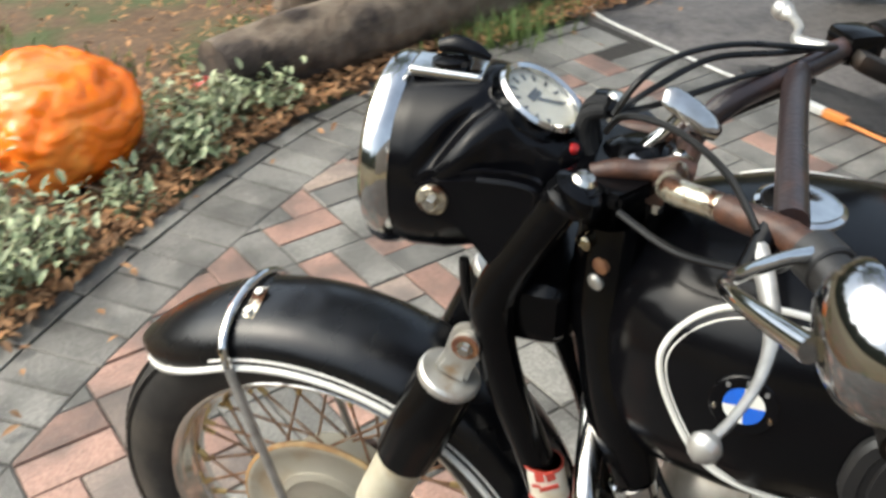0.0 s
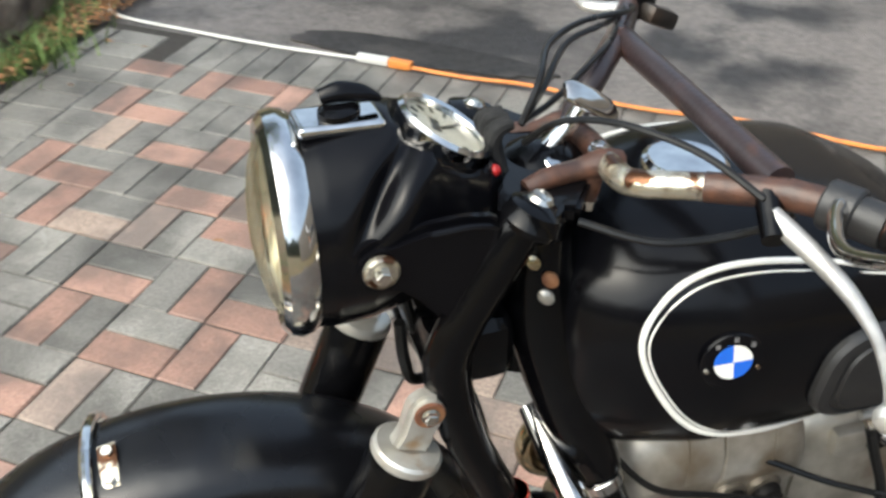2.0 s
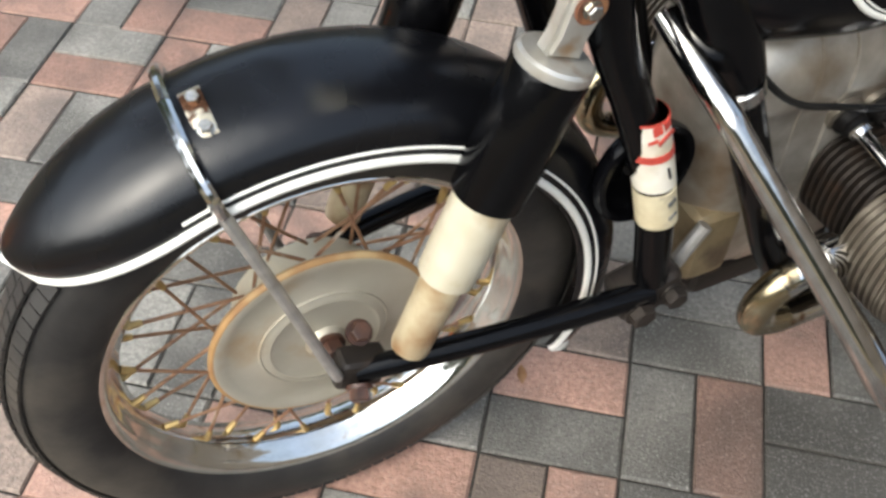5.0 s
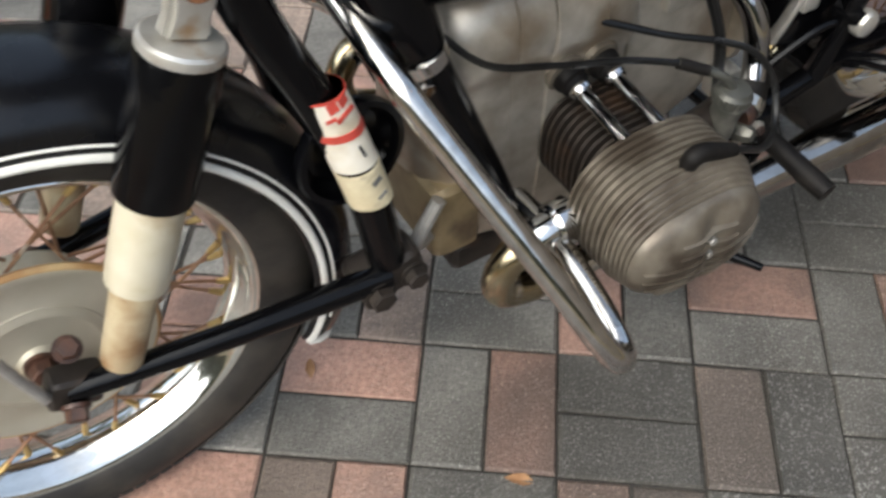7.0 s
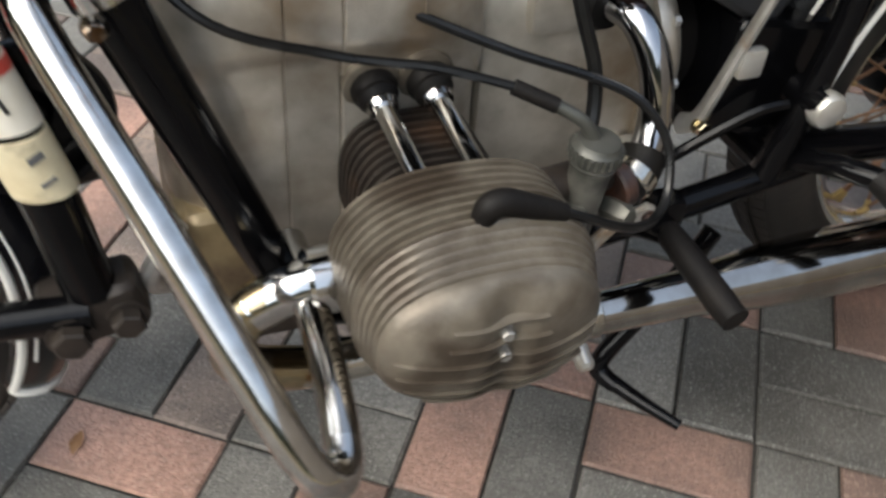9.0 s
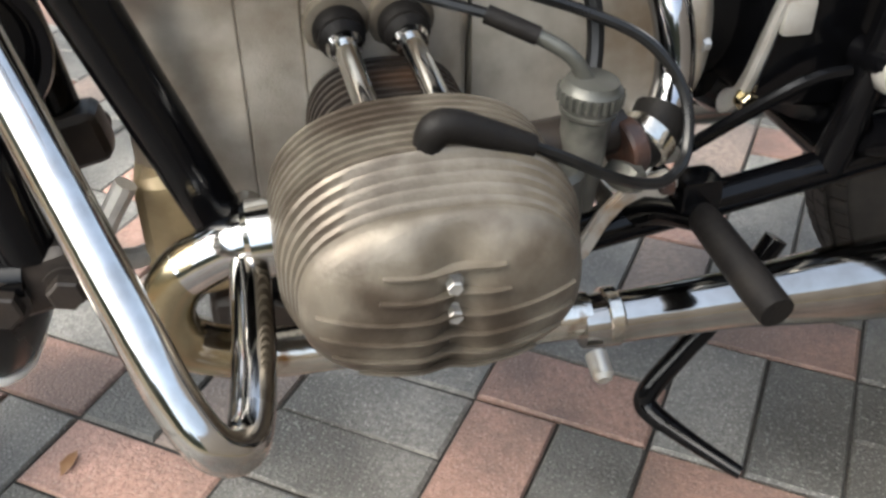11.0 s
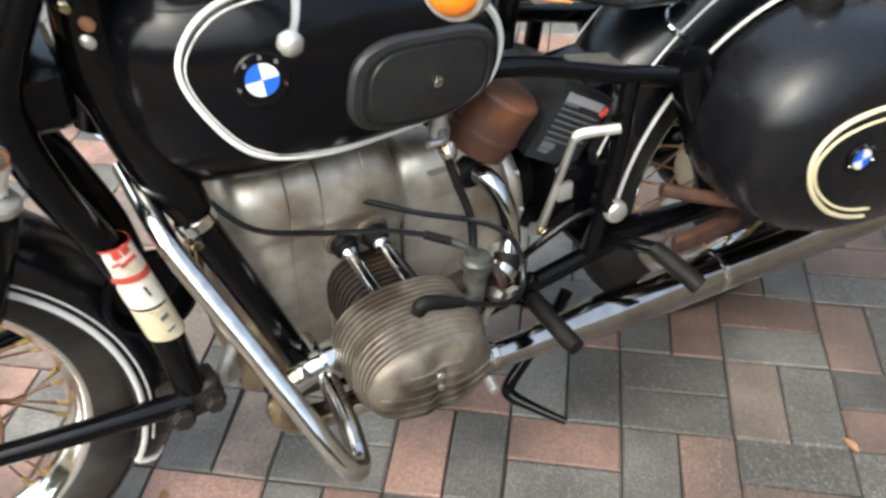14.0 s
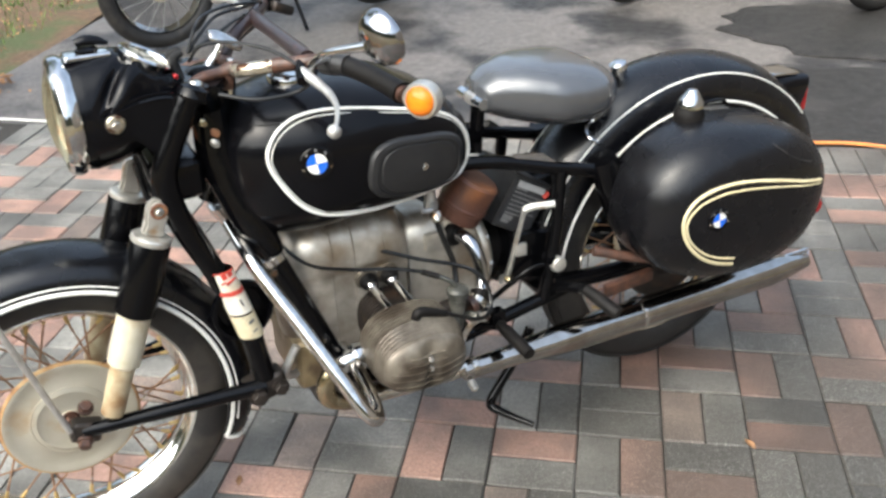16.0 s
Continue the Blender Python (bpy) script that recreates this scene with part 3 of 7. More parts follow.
def tree(x, y, r, height, seed):
    rt = random.Random(seed)
    top = thing("tree", pose(x, y, -0.06), "tall tree with grey-brown bark behind the log", "tree", "trees behind the log")
    bm = tube([(0, 0, 0), (0.03, 0.02, 0.4), (0.05, 0.0, height * 0.5), (0.12, 0.1, height)], [r * 1.35, r, r * 0.8, r * 0.35], 18, 10)
    for v in bm.verts:
        v.co += v.co.normalized() * 0.02 * noise.noise(v.co * 6)
    part("trunk", bm, BARK, top, angle=60)
    lb, cb = bmesh.new(), bmesh.new()
    for k in range(9):
        q = k * 2.4
        start = Vector((0.08, 0.05, height * (0.55 + 0.05 * k)))
        tip = start + Vector((math.cos(q), math.sin(q), 0.5)) * rt.uniform(0.9, 1.8)
        tube([start, (start + tip) / 2 + Vector((0, 0, 0.15)), tip], [r * 0.3, r * 0.2, r * 0.06], 7, 4, bm=lb)
        for _ in range(130):
            p = start + (tip - start) * rt.uniform(0.35, 1.15) + Vector((rt.gauss(0, 0.3), rt.gauss(0, 0.3), rt.gauss(0, 0.22)))
            leaf_mesh(cb, p, rt.uniform(0.05, 0.10), rt.uniform(0, 6.28), rt.uniform(-1, 1))
    part("limbs", lb, BARK, top)
    part("crown", cb, GRASS, top, angle=180)


tree(-3.22, 1.12, 0.12, 4.6, 3)
tree(-3.05, 2.05, 0.11, 4.8, 4)

# the cords along the edge of the drive
top = thing("extension_cord", Matrix(), "white and orange extension cords joined on the ground", "cord")
pts = [(-2.60, 2.22, 0.012), (-2.49, 2.09, 0.010), (-2.12, 2.055, 0.010), (-1.76, 2.045, 0.010), (-1.46, 2.055, 0.012)]
part("white_cord", tube(pts, 0.0065, 8, 8), CORDWHITE, top, "white cord")
part("plug", rbox((-1.40, 2.055, 0.018), (0.12, 0.032, 0.028), 0.008), CORDWHITE, top, "white plug")
part("socket", rbox((-1.295, 2.052, 0.018), (0.09, 0.034, 0.030), 0.009), CORDORANGE, top, "orange socket")
pts = [(-1.26, 2.05, 0.012)] + [(-1.05 + 0.22 * k, 2.045 + 0.018 * math.sin(k * 1.9) + 0.004 * (k % 3), 0.012) for k in range(17)]
part("orange_cord", tube(pts, 0.0075, 8, 6), CORDORANGE, top, "orange cord")

# unseen ring of woods far off, added to darken the horizon in reflections
bm = bmesh.new()
N = 180
low = [bm.verts.new((46 * math.cos(2 * math.pi * k / N), 46 * math.sin(2 * math.pi * k / N), -0.5)) for k in range(N)]
high = [bm.verts.new((46 * math.cos(2 * math.pi * k / N), 46 * math.sin(2 * math.pi * k / N), 13 + 5 * noise.noise((k * 0.21, 0, 0)) + 3.5 * noise.noise((k * 0.9, 4, 0)))) for k in range(N)]
for k in range(N):
    bm.faces.new((low[k], low[(k + 1) % N], high[(k + 1) % N], high[k]))
UNSEEN_WOODS = node_mat("unseen_woods", (0.05, 0.06, 0.03), 0.95, second=(0.09, 0.08, 0.05), scale=0.6, third=(0.02, 0.022, 0.015), third_scale=0.25)
tagged(new("backdrop", as_mesh("backdrop", bm, UNSEEN_WOODS, 180)), "unseen belt of dark trees added to darken reflections", "woods", kind="structure")


# ---- the motorcycle ----
MOTO = thing("motorcycle", pose(-0.0947, 0.1043, 0, 0, 0, 36) @ Matrix.Diagonal((1.0093, 1, 1, 1)), "old black touring motorcycle with white pinstripes on its stand", "motorcycle")
LEFT_RIGHT = (1, -1)
FW, RW = V(-0.612, 0, 0.336), V(0.802, 0, 0.334)


def bolt(name, p, axis, r, h, material, parent, label=""):
    """A six-sided bolt head on a washer."""
    bm = lathe([(0, r * 1.25), (h * 0.25, r * 1.25), (h * 0.26, r * 0.2)], p, axis, 20)
    lathe([(h * 0.2, r), (h * 0.9, r), (h, r * 0.85)], p, axis, 6, bm=bm)
    return part(name, bm, material, parent, label, 30)


# wheels
def wheel(name, centre, label, front):
    """front: the drum's plate lies near the middle of the wheel."""
    inner = 0.010 if front else 0.036
    hub_profile = [(-0.055, 0.02), (-0.054, 0.06), (-0.045, 0.085), (-0.02, 0.088), (0.0, 0.09), (0.012, 0.118), (0.018, 0.02)] if front else [(-0.055, 0.02), (-0.054, 0.06), (-0.045, 0.085), (-0.02, 0.088), (0.03, 0.09), (0.05, 0.10), (0.054, 0.02)]
    hub = part(name, lathe(hub_profile, centre, L_, 40), DRUM, MOTO, label)
    bm = lathe([(0.0, 0.232), (-0.030, 0.236), (-0.044, 0.250), (-0.049, 0.275), (-0.0445, 0.302), (-0.030, 0.321), (0, 0.3305), (0.030, 0.321), (0.0445, 0.302), (0.049, 0.275), (0.044, 0.250), (0.030, 0.236)], centre, L_, 96, ring=True)
    part("tyre", bm, TYRE, hub, "worn black road tyre", 50)
    # tread blocks round the crown
    tb = bmesh.new()
    for k in range(110):
        q = 2 * math.pi * k / 110
        rad, tang = Vector((math.cos(q), 0, math.sin(q))), Vector((-math.sin(q), 0, math.cos(q)))
        for side, off in ((0.011, 0), (-0.011, 0.5), (0.031, 0.25), (-0.031, 0.25)):
            rr = 0.3288 if abs(side) < 0.02 else 0.3195
            c = centre + rad * rr + tang * off * 0.02 + L_ * side
            m = (Matrix((tang, L_, rad)).transposed() @ Matrix.Rotation(math.radians(-26 * (abs(side) > 0.02) * (1 if side > 0 else -1)), 3, "X")).to_4x4()
            bmesh.ops.create_cube(tb, size=1, matrix=Matrix.Translation(c) @ m @ Matrix.Diagonal((0.0160, 0.018, 0.0036, 1)))
    part("tread", tb, TYRE, hub, angle=20)
    rim = lathe([(-0.037, 0.2385), (-0.0385, 0.2425), (-0.036, 0.2455), (-0.032, 0.2440), (-0.026, 0.234), (0, 0.222), (0.026, 0.234), (0.032, 0.2440), (0.036, 0.2455), (0.0385, 0.2425), (0.037, 0.2385), (0.034, 0.2345), (0.029, 0.2315), (0.022, 0.2270), (0.014, 0.2190), (0.0, 0.2150), (-0.014, 0.2190), (-0.022, 0.2270), (-0.029, 0.2315), (-0.034, 0.2345)], centre, L_, 96, ring=True)
    part("rim", rim, RIM, hub, "bright chrome rim with rust pits", 60)
    n = 40
    for k in range(n):
        side = 1 if k % 2 else -1
        q0 = 2 * math.pi * k / n
        q1 = q0 + (0.42 if (k // 2) % 2 else -0.42)
        p0 = centre + Vector((math.cos(q1), 0, math.sin(q1))) * (0.116 if side > 0 and front else 0.088) + L_ * (inner if side > 0 else -0.036)
        p1 = centre + Vector((math.cos(q0), 0, math.sin(q0))) * 0.2165 + L_ * 0.007 * side
        spoke = part("spoke", tube([p0, p1], 0.0021, 6), SPOKE, hub)
        part("nipple", tube([p1, p1 + (p0 - p1).normalized() * 0.016], [0.0046, 0.0034], 7), NIPPLE, spoke, "brassy nipple")
    c = centre + L_ * (0.020 if front else 0.052)
    bm = lathe([(0, 0.128), (0.006, 0.129), (0.010, 0.125), (0.011, 0.118), (0.008, 0.112), (0.010, 0.075), (0.013, 0.070), (0.014, 0.064), (0.012, 0.060), (0.014, 0.024), (0.024, 0.020), (0.026, 0.0)], c, L_, 64)
    part("brake_plate", bm, PLATE if front else IRON, hub, "stained pale alloy brake plate" if front else "dark oily brake plate")
    if front:
        part("rusty_edge", lathe([(0.002, 0.1292), (0.006, 0.1305), (0.0095, 0.1275), (0.0100, 0.1245), (0.008, 0.124)], c, L_, 64, ring=True), EDGERUST, hub, "yellow-rusted edge of the brake plate")
        part("raised_ring", lathe([(0.009, 0.0765), (0.0118, 0.0758), (0.0122, 0.0738), (0.009, 0.0725)], c, L_, 56, ring=True), PLATE, hub)
    return hub


front_wheel = wheel("front_wheel", FW, "spoked front wheel with rusty spokes and a large drum", True)
rear_wheel = wheel("rear_wheel", RW, "spoked rear wheel", False)
for side in LEFT_RIGHT:
    bolt("axle_nut", V(-0.613, 0.050 * side, 0.352), L_ * side, 0.014, 0.020, RUST, front_wheel, "rusty axle nut")
    part("axle_clamp", rbox(V(-0.592, 0.082 * side, 0.340), (0.058, 0.034, 0.044), 0.011, pose(0, 0, 0, 0, 18, 0), segments=3), IRON, front_wheel, "oily axle clamp")
    bolt("clamp_bolt", V(-0.584, 0.066 * side, 0.376), V(0.2, 0.6 * side, 1), 0.012, 0.016, RUST, front_wheel, "rusty bolt")
    bolt("clamp_bolt", V(-0.598, 0.100 * side, 0.330), V(-0.3, 1 * side, -0.5), 0.012, 0.018, RUST, front_wheel, "rusty bolt")
    part("axle", tube([V(-0.612, 0.02 * side, 0.336), V(-0.606, 0.085 * side, 0.340)], 0.011, 14), RUST, front_wheel, "rusty axle")


# mudguards: a deep rounded section swept round the wheel
def nose(f, spoon):
    """How tall and how wide the section stands at a share f of the sweep; a spoon nose closes to a round point."""
    if spoon and f > 0.84:
        c = math.sqrt(max(0.0, 1 - ((f - 0.84) / 0.16) ** 2))
        return 0.16 + 0.84 * c ** 0.8, 0.03 + 0.97 * c
    if not spoon and f > 0.86:
        c = math.sqrt(max(0.0, 1 - ((f - 0.86) / 0.145) ** 2)) * 0.86 + 0.14
        return 0.45 + 0.55 * c, 0.55 + 0.45 * c
    if f < 0.06:
        c = 0.72 + 0.28 * math.sqrt(f / 0.06)
        return 0.45 + 0.55 * c, 0.55 + 0.45 * c
    return 1.0, 1.0


def guard(centre, section, start, stop, n, dents=(), spoon=False):
    """section: rows of (radius, half width) from the rim of one side to the crown; a thin shell."""
    rings = []
    for k in range(n + 1):
        f = k / n
        q = radians(start + (stop - start) * f)
        shrink, wide = nose(f, spoon)
        lift = (1 - wide) * 0.050 if spoon and f > 0.5 else 0.0
        rad = Vector((math.cos(q), 0, math.sin(q)))
        low = section[0][0]

        def place(r, b):
            return centre + rad * (low + lift + (r - low) * shrink) + L_ * b * wide
        outer = [place(r, b) for r, b in section] + [place(r, -b) for r, b in section[-2::-1]]
        inner = [place(r - 0.003, b - 0.004) for r, b in section] + [place(r - 0.003, -b + 0.004) for r, b in section[-2::-1]]
        rings.append(outer + inner[::-1])
    bm = loft(rings)
    for p, size, depth in dents:
        for v in bm.verts:
            d = (v.co - p).length
            v.co.z -= depth * math.exp(-(d / size) ** 2)
    return bm


FRONT_SECTION = [(0.297, 0.079), (0.305, 0.081), (0.320, 0.080), (0.336, 0.074), (0.349, 0.060), (0.357, 0.041), (0.361, 0.018), (0.362, 0.0)]
front_guard = part("front_mudguard", guard(FW, FRONT_SECTION, -24, 138.5, 110, ((V(-0.626, 0.012, 0.697), 0.020, 0.0042), (V(-0.575, 0.022, 0.695), 0.030, 0.0030), (V(-0.52, 0.020, 0.684), 0.026, 0.0034), (V(-0.672, 0.010, 0.69), 0.030, 0.0026)), True), GUARDBLACK, MOTO, "black front mudguard with white edge lines and a dent", 60)


def arc(centre, r, b, start, stop, n=40):
    return [centre + Vector((math.cos(q), 0, math.sin(q))) * r + L_ * b for q in (radians(start + (stop - start) * k / n) for k in range(n + 1))]


for side in LEFT_RIGHT:
    edge = []
    for k in range(81):
        f = k / 80
        q = radians(-24 + 162.5 * f)
        lift = (1 - nose(f, True)[1]) * 0.050 if f > 0.5 else 0.0
        edge.append(FW + Vector((math.cos(q), 0, math.sin(q))) * (0.3035 + lift) + L_ * side * (0.0815 * nose(f, True)[1] + 0.0006))
    tail = [FW + Vector((math.cos(radians(-24.4)), 0, math.sin(radians(-24.4)))) * r + L_ * side * b for r, b in ((0.3545, 0.0), (0.3505, 0.034), (0.3420, 0.054), (0.3310, 0.0665), (0.3180, 0.0715), (0.3080, 0.0722))]
    edge = tail + edge + [FW + Vector((math.cos(radians(138.8)), 0, math.sin(radians(138.8)))) * 0.3535]
    part("edge_line", tube(edge, 0.0044, 8, 1), WHITE, front_guard, "white edge line")
    part("pinstripe", tube(arc(FW, 0.3155, 0.0812 * side, -15, 112, 36), 0.0016, 6, 2), WHITE, front_guard, "thin white pinstripe")
# chrome stay over the front guard and down to the axle
q = radians(106)
rad = Vector((math.cos(q), 0, math.sin(q)))
for side in LEFT_RIGHT:
    pts = [FW + rad * 0.367, FW + rad * 0.361 + L_ * 0.045 * side, FW + rad * 0.340 + L_ * 0.081 * side, FW + rad * 0.310 + L_ * 0.090 * side]
    part("stay_hoop", tube(pts, 0.0065, 10, 6), CHROME, front_guard, "chrome stay hoop")
    part("stay", tube([pts[-1], FW + rad * 0.2 + L_ * 0.095 * side, FW + V(-0.008, 0.098 * side, 0.02)], 0.0062, 10, 4), LEVER, front_guard, "dull steel stay")
bracket = part("stay_bracket", rbox(FW + rad * 0.3645 + V(0.022, 0.020, 0.0), (0.020, 0.052, 0.004), 0.0015, pose(0, 0, 0, 14, -14, 0)), FLAKING, front_guard, "corroded stay bracket")
for b, z in ((0.004, 0.366), (0.038, 0.361)):
    bolt("stay_bolt", FW + rad * z + V(0.022, b, 0.0), V(-0.1, 0.3, 1), 0.0065, 0.009, PITTED, front_guard, "corroded stay bolt")

# leading-link fork
fork = part("fork", lathe([(0, 0.034), (0.03, 0.036), (0.14, 0.034), (0.17, 0.036), (0.18, 0.02)], V(-0.245, 0, 0.80), V(-0.02, 0, 1), 24), FRAME_BLACK, MOTO, "black leading-link fork")
for side in LEFT_RIGHT:
    leg = [V(-0.290, 0.097 * side, 0.974), V(-0.302, 0.097 * side, 0.958), V(-0.330, 0.097 * side, 0.905), V(-0.358, 0.097 * side, 0.848), V(-0.366, 0.097 * side, 0.80), V(-0.347, 0.098 * side, 0.715), V(-0.306, 0.103 * side, 0.615), V(-0.268, 0.112 * side, 0.50), V(-0.246, 0.116 * side, 0.36)]
    way_pts = smooth_line(leg, 8)
    part("fork_leg", loft([super_ring(p, A_, L_, 0.0250 - 0.003 * k / len(way_pts), 0.0195 - 0.001 * k / len(way_pts), 2.0, 24) for k, p in enumerate(way_pts)]), FRAME_BLACK, fork, angle=70)
    part("leg_collar", lathe([(0, 0.028), (0.006, 0.0295), (0.012, 0.027), (0.02, 0.026), (0.026, 0.014)], V(-0.294, 0.096 * side, 0.955), V(0.42, 0, 1), 20), FRAME_BLACK, fork)
    part("leg_bolt", lathe([(0, 0.0125), (0.005, 0.0125), (0.009, 0.009), (0.0105, 0.0)], V(-0.286, 0.094 * side, 0.976), V(0.30, 0.1 * side, 1), 20), PITTED, fork, "domed bright top nut")
    ear = [V(-0.427 + 0.027 * math.cos(radians(q)), 0.0945 * side, 0.938 + 0.027 * math.sin(radians(q))) for q in range(80, 281, 15)]
    ear += [V(a, 0.0945 * side, z) for a, z in ((-0.409, 0.908), (-0.392, 0.893), (-0.377, 0.874), (-0.366, 0.860), (-0.357, 0.855), (-0.348, 0.860), (-0.334, 0.905), (-0.320, 0.952), (-0.317, 0.966), (-0.330, 0.973), (-0.352, 0.976), (-0.384, 0.974))]
    part("headlight_ear", plate(ear, 0.020, L_, bevel=0.007), BLACK, fork, "pressed black headlight ear")
    part("ear_bead", tube([V(a, 0.1035 * side, z) for a, z in ((-0.357, 0.866), (-0.342, 0.908), (-0.328, 0.951), (-0.330, 0.964), (-0.352, 0.968), (-0.384, 0.966))], 0.0032, 8, 6), BLACK, fork, "raised bead round the ear")
    part("link_arm", tube([V(-0.250, 0.125 * side, 0.345), V(-0.42, 0.116 * side, 0.350), V(-0.598, 0.090 * side, 0.343)], [0.017, 0.015, 0.014], 14, 5), FRAME_BLACK, fork, "black link arm")
    part("pivot_casting", rbox(V(-0.247, 0.108 * side, 0.338), (0.085, 0.05, 0.055), 0.016, pose(0, 0, 0, 0, -12, 0), segments=3), IRON, fork, "oily dark pivot casting")
    bolt("pivot_bolt", V(-0.268, 0.136 * side, 0.333), L_ * side, 0.016, 0.016, IRON, fork, "dark pivot bolt")
    bolt("pivot_bolt", V(-0.222, 0.132 * side, 0.338), L_ * side, 0.014, 0.016, IRON, fork, "dark pivot bolt")
    # shock absorber
    top_p, low_p = V(-0.388, 0.106 * side, 0.770), V(-0.546, 0.103 * side, 0.360)
    way = (low_p - top_p).normalized()
    shock = part("shock_absorber", lathe([(0.060, 0.035), (0.064, 0.0365), (0.15, 0.0375), (0.205, 0.036), (0.207, 0.02)], top_p, way, 28), FRAME_BLACK, MOTO, "front shock absorber with a black upper sleeve")
    part("lower_sleeve", lathe([(0.200, 0.0305), (0.280, 0.031), (0.312, 0.030), (0.318, 0.0235), (0.322, 0.020)], top_p, way, 26), CREAM, shock, "yellowed cream lower sleeve")
    part("lower_tube", lathe([(0.314, 0.0232), (0.420, 0.0215), (0.424, 0.0205), (0.430, 0.012)], top_p, way, 26), DIRTYCREAM, shock, "brown-stained narrow lower tube")
    cap = lathe([(0.050, 0.010), (0.0505, 0.033), (0.053, 0.0360), (0.059, 0.0365), (0.062, 0.0355), (0.066, 0.01)], top_p, way, 26)
    part("cap", cap, CAPALLOY, shock, "stained alloy cap")
    way_n = way.cross(L_).normalized()
    out = []
    for k in range(13):
        q = math.pi * k / 12
        out.append(top_p + way_n * 0.0205 * math.cos(q) - way * 0.0205 * math.sin(q))
    out += [top_p - way_n * 0.0175 + way * 0.030, top_p - way_n * 0.0205 + way * 0.052, top_p + way_n * 0.0205 + way * 0.052, top_p + way_n * 0.0175 + way * 0.030]
    part("eye", plate([p - L_ * 0.001 for p in out], 0.022, L_, bevel=0.005), CAPALLOY, shock, "stained alloy eye")
    part("eye_bush", lathe([(0, 0.0150), (0.0022, 0.0150), (0.0030, 0.0135), (0.0012, 0.009)], top_p + L_ * 0.0100 * side, L_ * side, 24), FRESHRUST, shock, "rusty bush")
    bolt("eye_bolt", top_p + L_ * 0.0110 * side, L_ * side, 0.0072, 0.009, PITTED, shock, "dull bolt")
part("upper_yoke", plate([V(-0.32, 0.085, 0.962), V(-0.25, 0.10, 0.962), V(-0.215, 0.05, 0.962), V(-0.205, 0, 0.962), V(-0.215, -0.05, 0.962), V(-0.25, -0.10, 0.962), V(-0.32, -0.085, 0.962), V(-0.29, 0, 0.962)], 0.016, U_, bevel=0.004), FRAME_BLACK, fork, "black upper yoke")
part("lower_yoke", rbox(V(-0.335, 0, 0.80), (0.09, 0.17, 0.08), 0.025, segments=3), FRAME_BLACK, fork)
HORN = V(-0.266, 0.052, 0.505)
part("horn", lathe([(0, 0.03), (0.010, 0.052), (0.026, 0.057), (0.028, 0.050), (0.016, 0.044), (0.018, 0.020), (0.026, 0.014), (0.028, 0.0)], HORN, V(0.10, 1, 0.05), 36), FRAME_BLACK, MOTO, "round black horn")
part("horn_rim", lathe([(0.022, 0.055), (0.022, 0.0625), (0.030, 0.0640), (0.036, 0.0620), (0.036, 0.055)], HORN, V(0.10, 1, 0.05), 44, ring=True), BLACK, MOTO, "glossy black horn rim")
part("rusty_disc", lathe([(0, 0.02), (0.006, 0.045), (0.014, 0.050), (0.018, 0.044), (0.020, 0.0)], V(-0.20, 0.035, 0.685), V(0.5, 1, 0.1), 28), RUST, MOTO, "rusty round horn under the tank")
# papers wrapped round the left leg
legpath = smooth_line([V(-0.300, 0.1045, 0.622), V(-0.2775, 0.1105, 0.54), V(-0.2595, 0.1142, 0.465)], 30)


def leg_wrap(f0, f1, material, label, extra=0.0):
    seg = legpath[int(f0 * 59):int(f1 * 59) + 1]
    return part("sticker", loft([super_ring(p, A_, L_, 0.0243 + extra, 0.0197 + extra, 2.0, 28) for p in seg]), material, fork, label, 70)


leg_wrap(0.0, 0.34, STICKWHITE, "white paper sticker with faded red print")
leg_wrap(0.0, 0.05, STICKRED, "red edge of the sticker", 0.0006)
leg_wrap(0.30, 0.345, STICKRED, "red edge of the sticker", 0.0006)
leg_wrap(0.355, 0.60, STICKWHITE, "white paper sticker with a pen mark")
leg_wrap(0.63, 0.99, STICKCREAM, "yellowed stained paper sticker")
for f, up, wide, hi, mat in ((0.10, 0.3, 0.010, 0.012, STICKRED), (0.11, -0.25, 0.010, 0.012, STICKRED), (0.20, 0.1, 0.022, 0.005, STICKRED), (0.20, -0.5, 0.010, 0.004, STICKRED),
                             (0.46, 0.05, 0.003, 0.016, INK), (0.74, 0.1, 0.012, 0.006, GREYINK), (0.88, 0.1, 0.012, 0.003, GREYINK)):
    p = legpath[int(f * 59)]
    d = (V(0.25, 1, 0.15) + V(up, 0, 0.1 * up)).normalized()
    turn = d.to_track_quat("Y", "Z").to_matrix().to_4x4() @ pose(0, 0, 0, 0, 18, 0)
    part("print", rbox(p + Vector((d.x * 0.0258, d.y * 0.0198, d.z * 0.02)), (wide, 0.0014, hi), 0.0, turn), mat, fork, "unreadable printed bar")

# headlight
SPC, SPN = V(-0.352, 0.008, 1.006), V(0.50, 0.05, 0.86).normalized()
SH = ((-0.482, 1.028, 0.836, 0.097), (-0.465, 1.031, 0.833, 0.099), (-0.43, 1.034, 0.836, 0.099), (-0.40, 1.036, 0.845, 0.097), (-0.37, 1.030, 0.858, 0.090), (-0.34, 1.016, 0.876, 0.078), (-0.315, 1.000, 0.896, 0.060), (-0.298, 0.984, 0.915, 0.040), (-0.290, 0.972, 0.935, 0.018))
rings = [super_ring(V(a, 0, (t + b) / 2), L_, U_, w, (t - b) / 2, 2.15, 96) for a, t, b, w in SH]
fine = []
for r0, r1 in zip(rings, rings[1:]):
    fine += [[p.lerp(q, k / 8) for p, q in zip(r0, r1)] for k in range(8)]
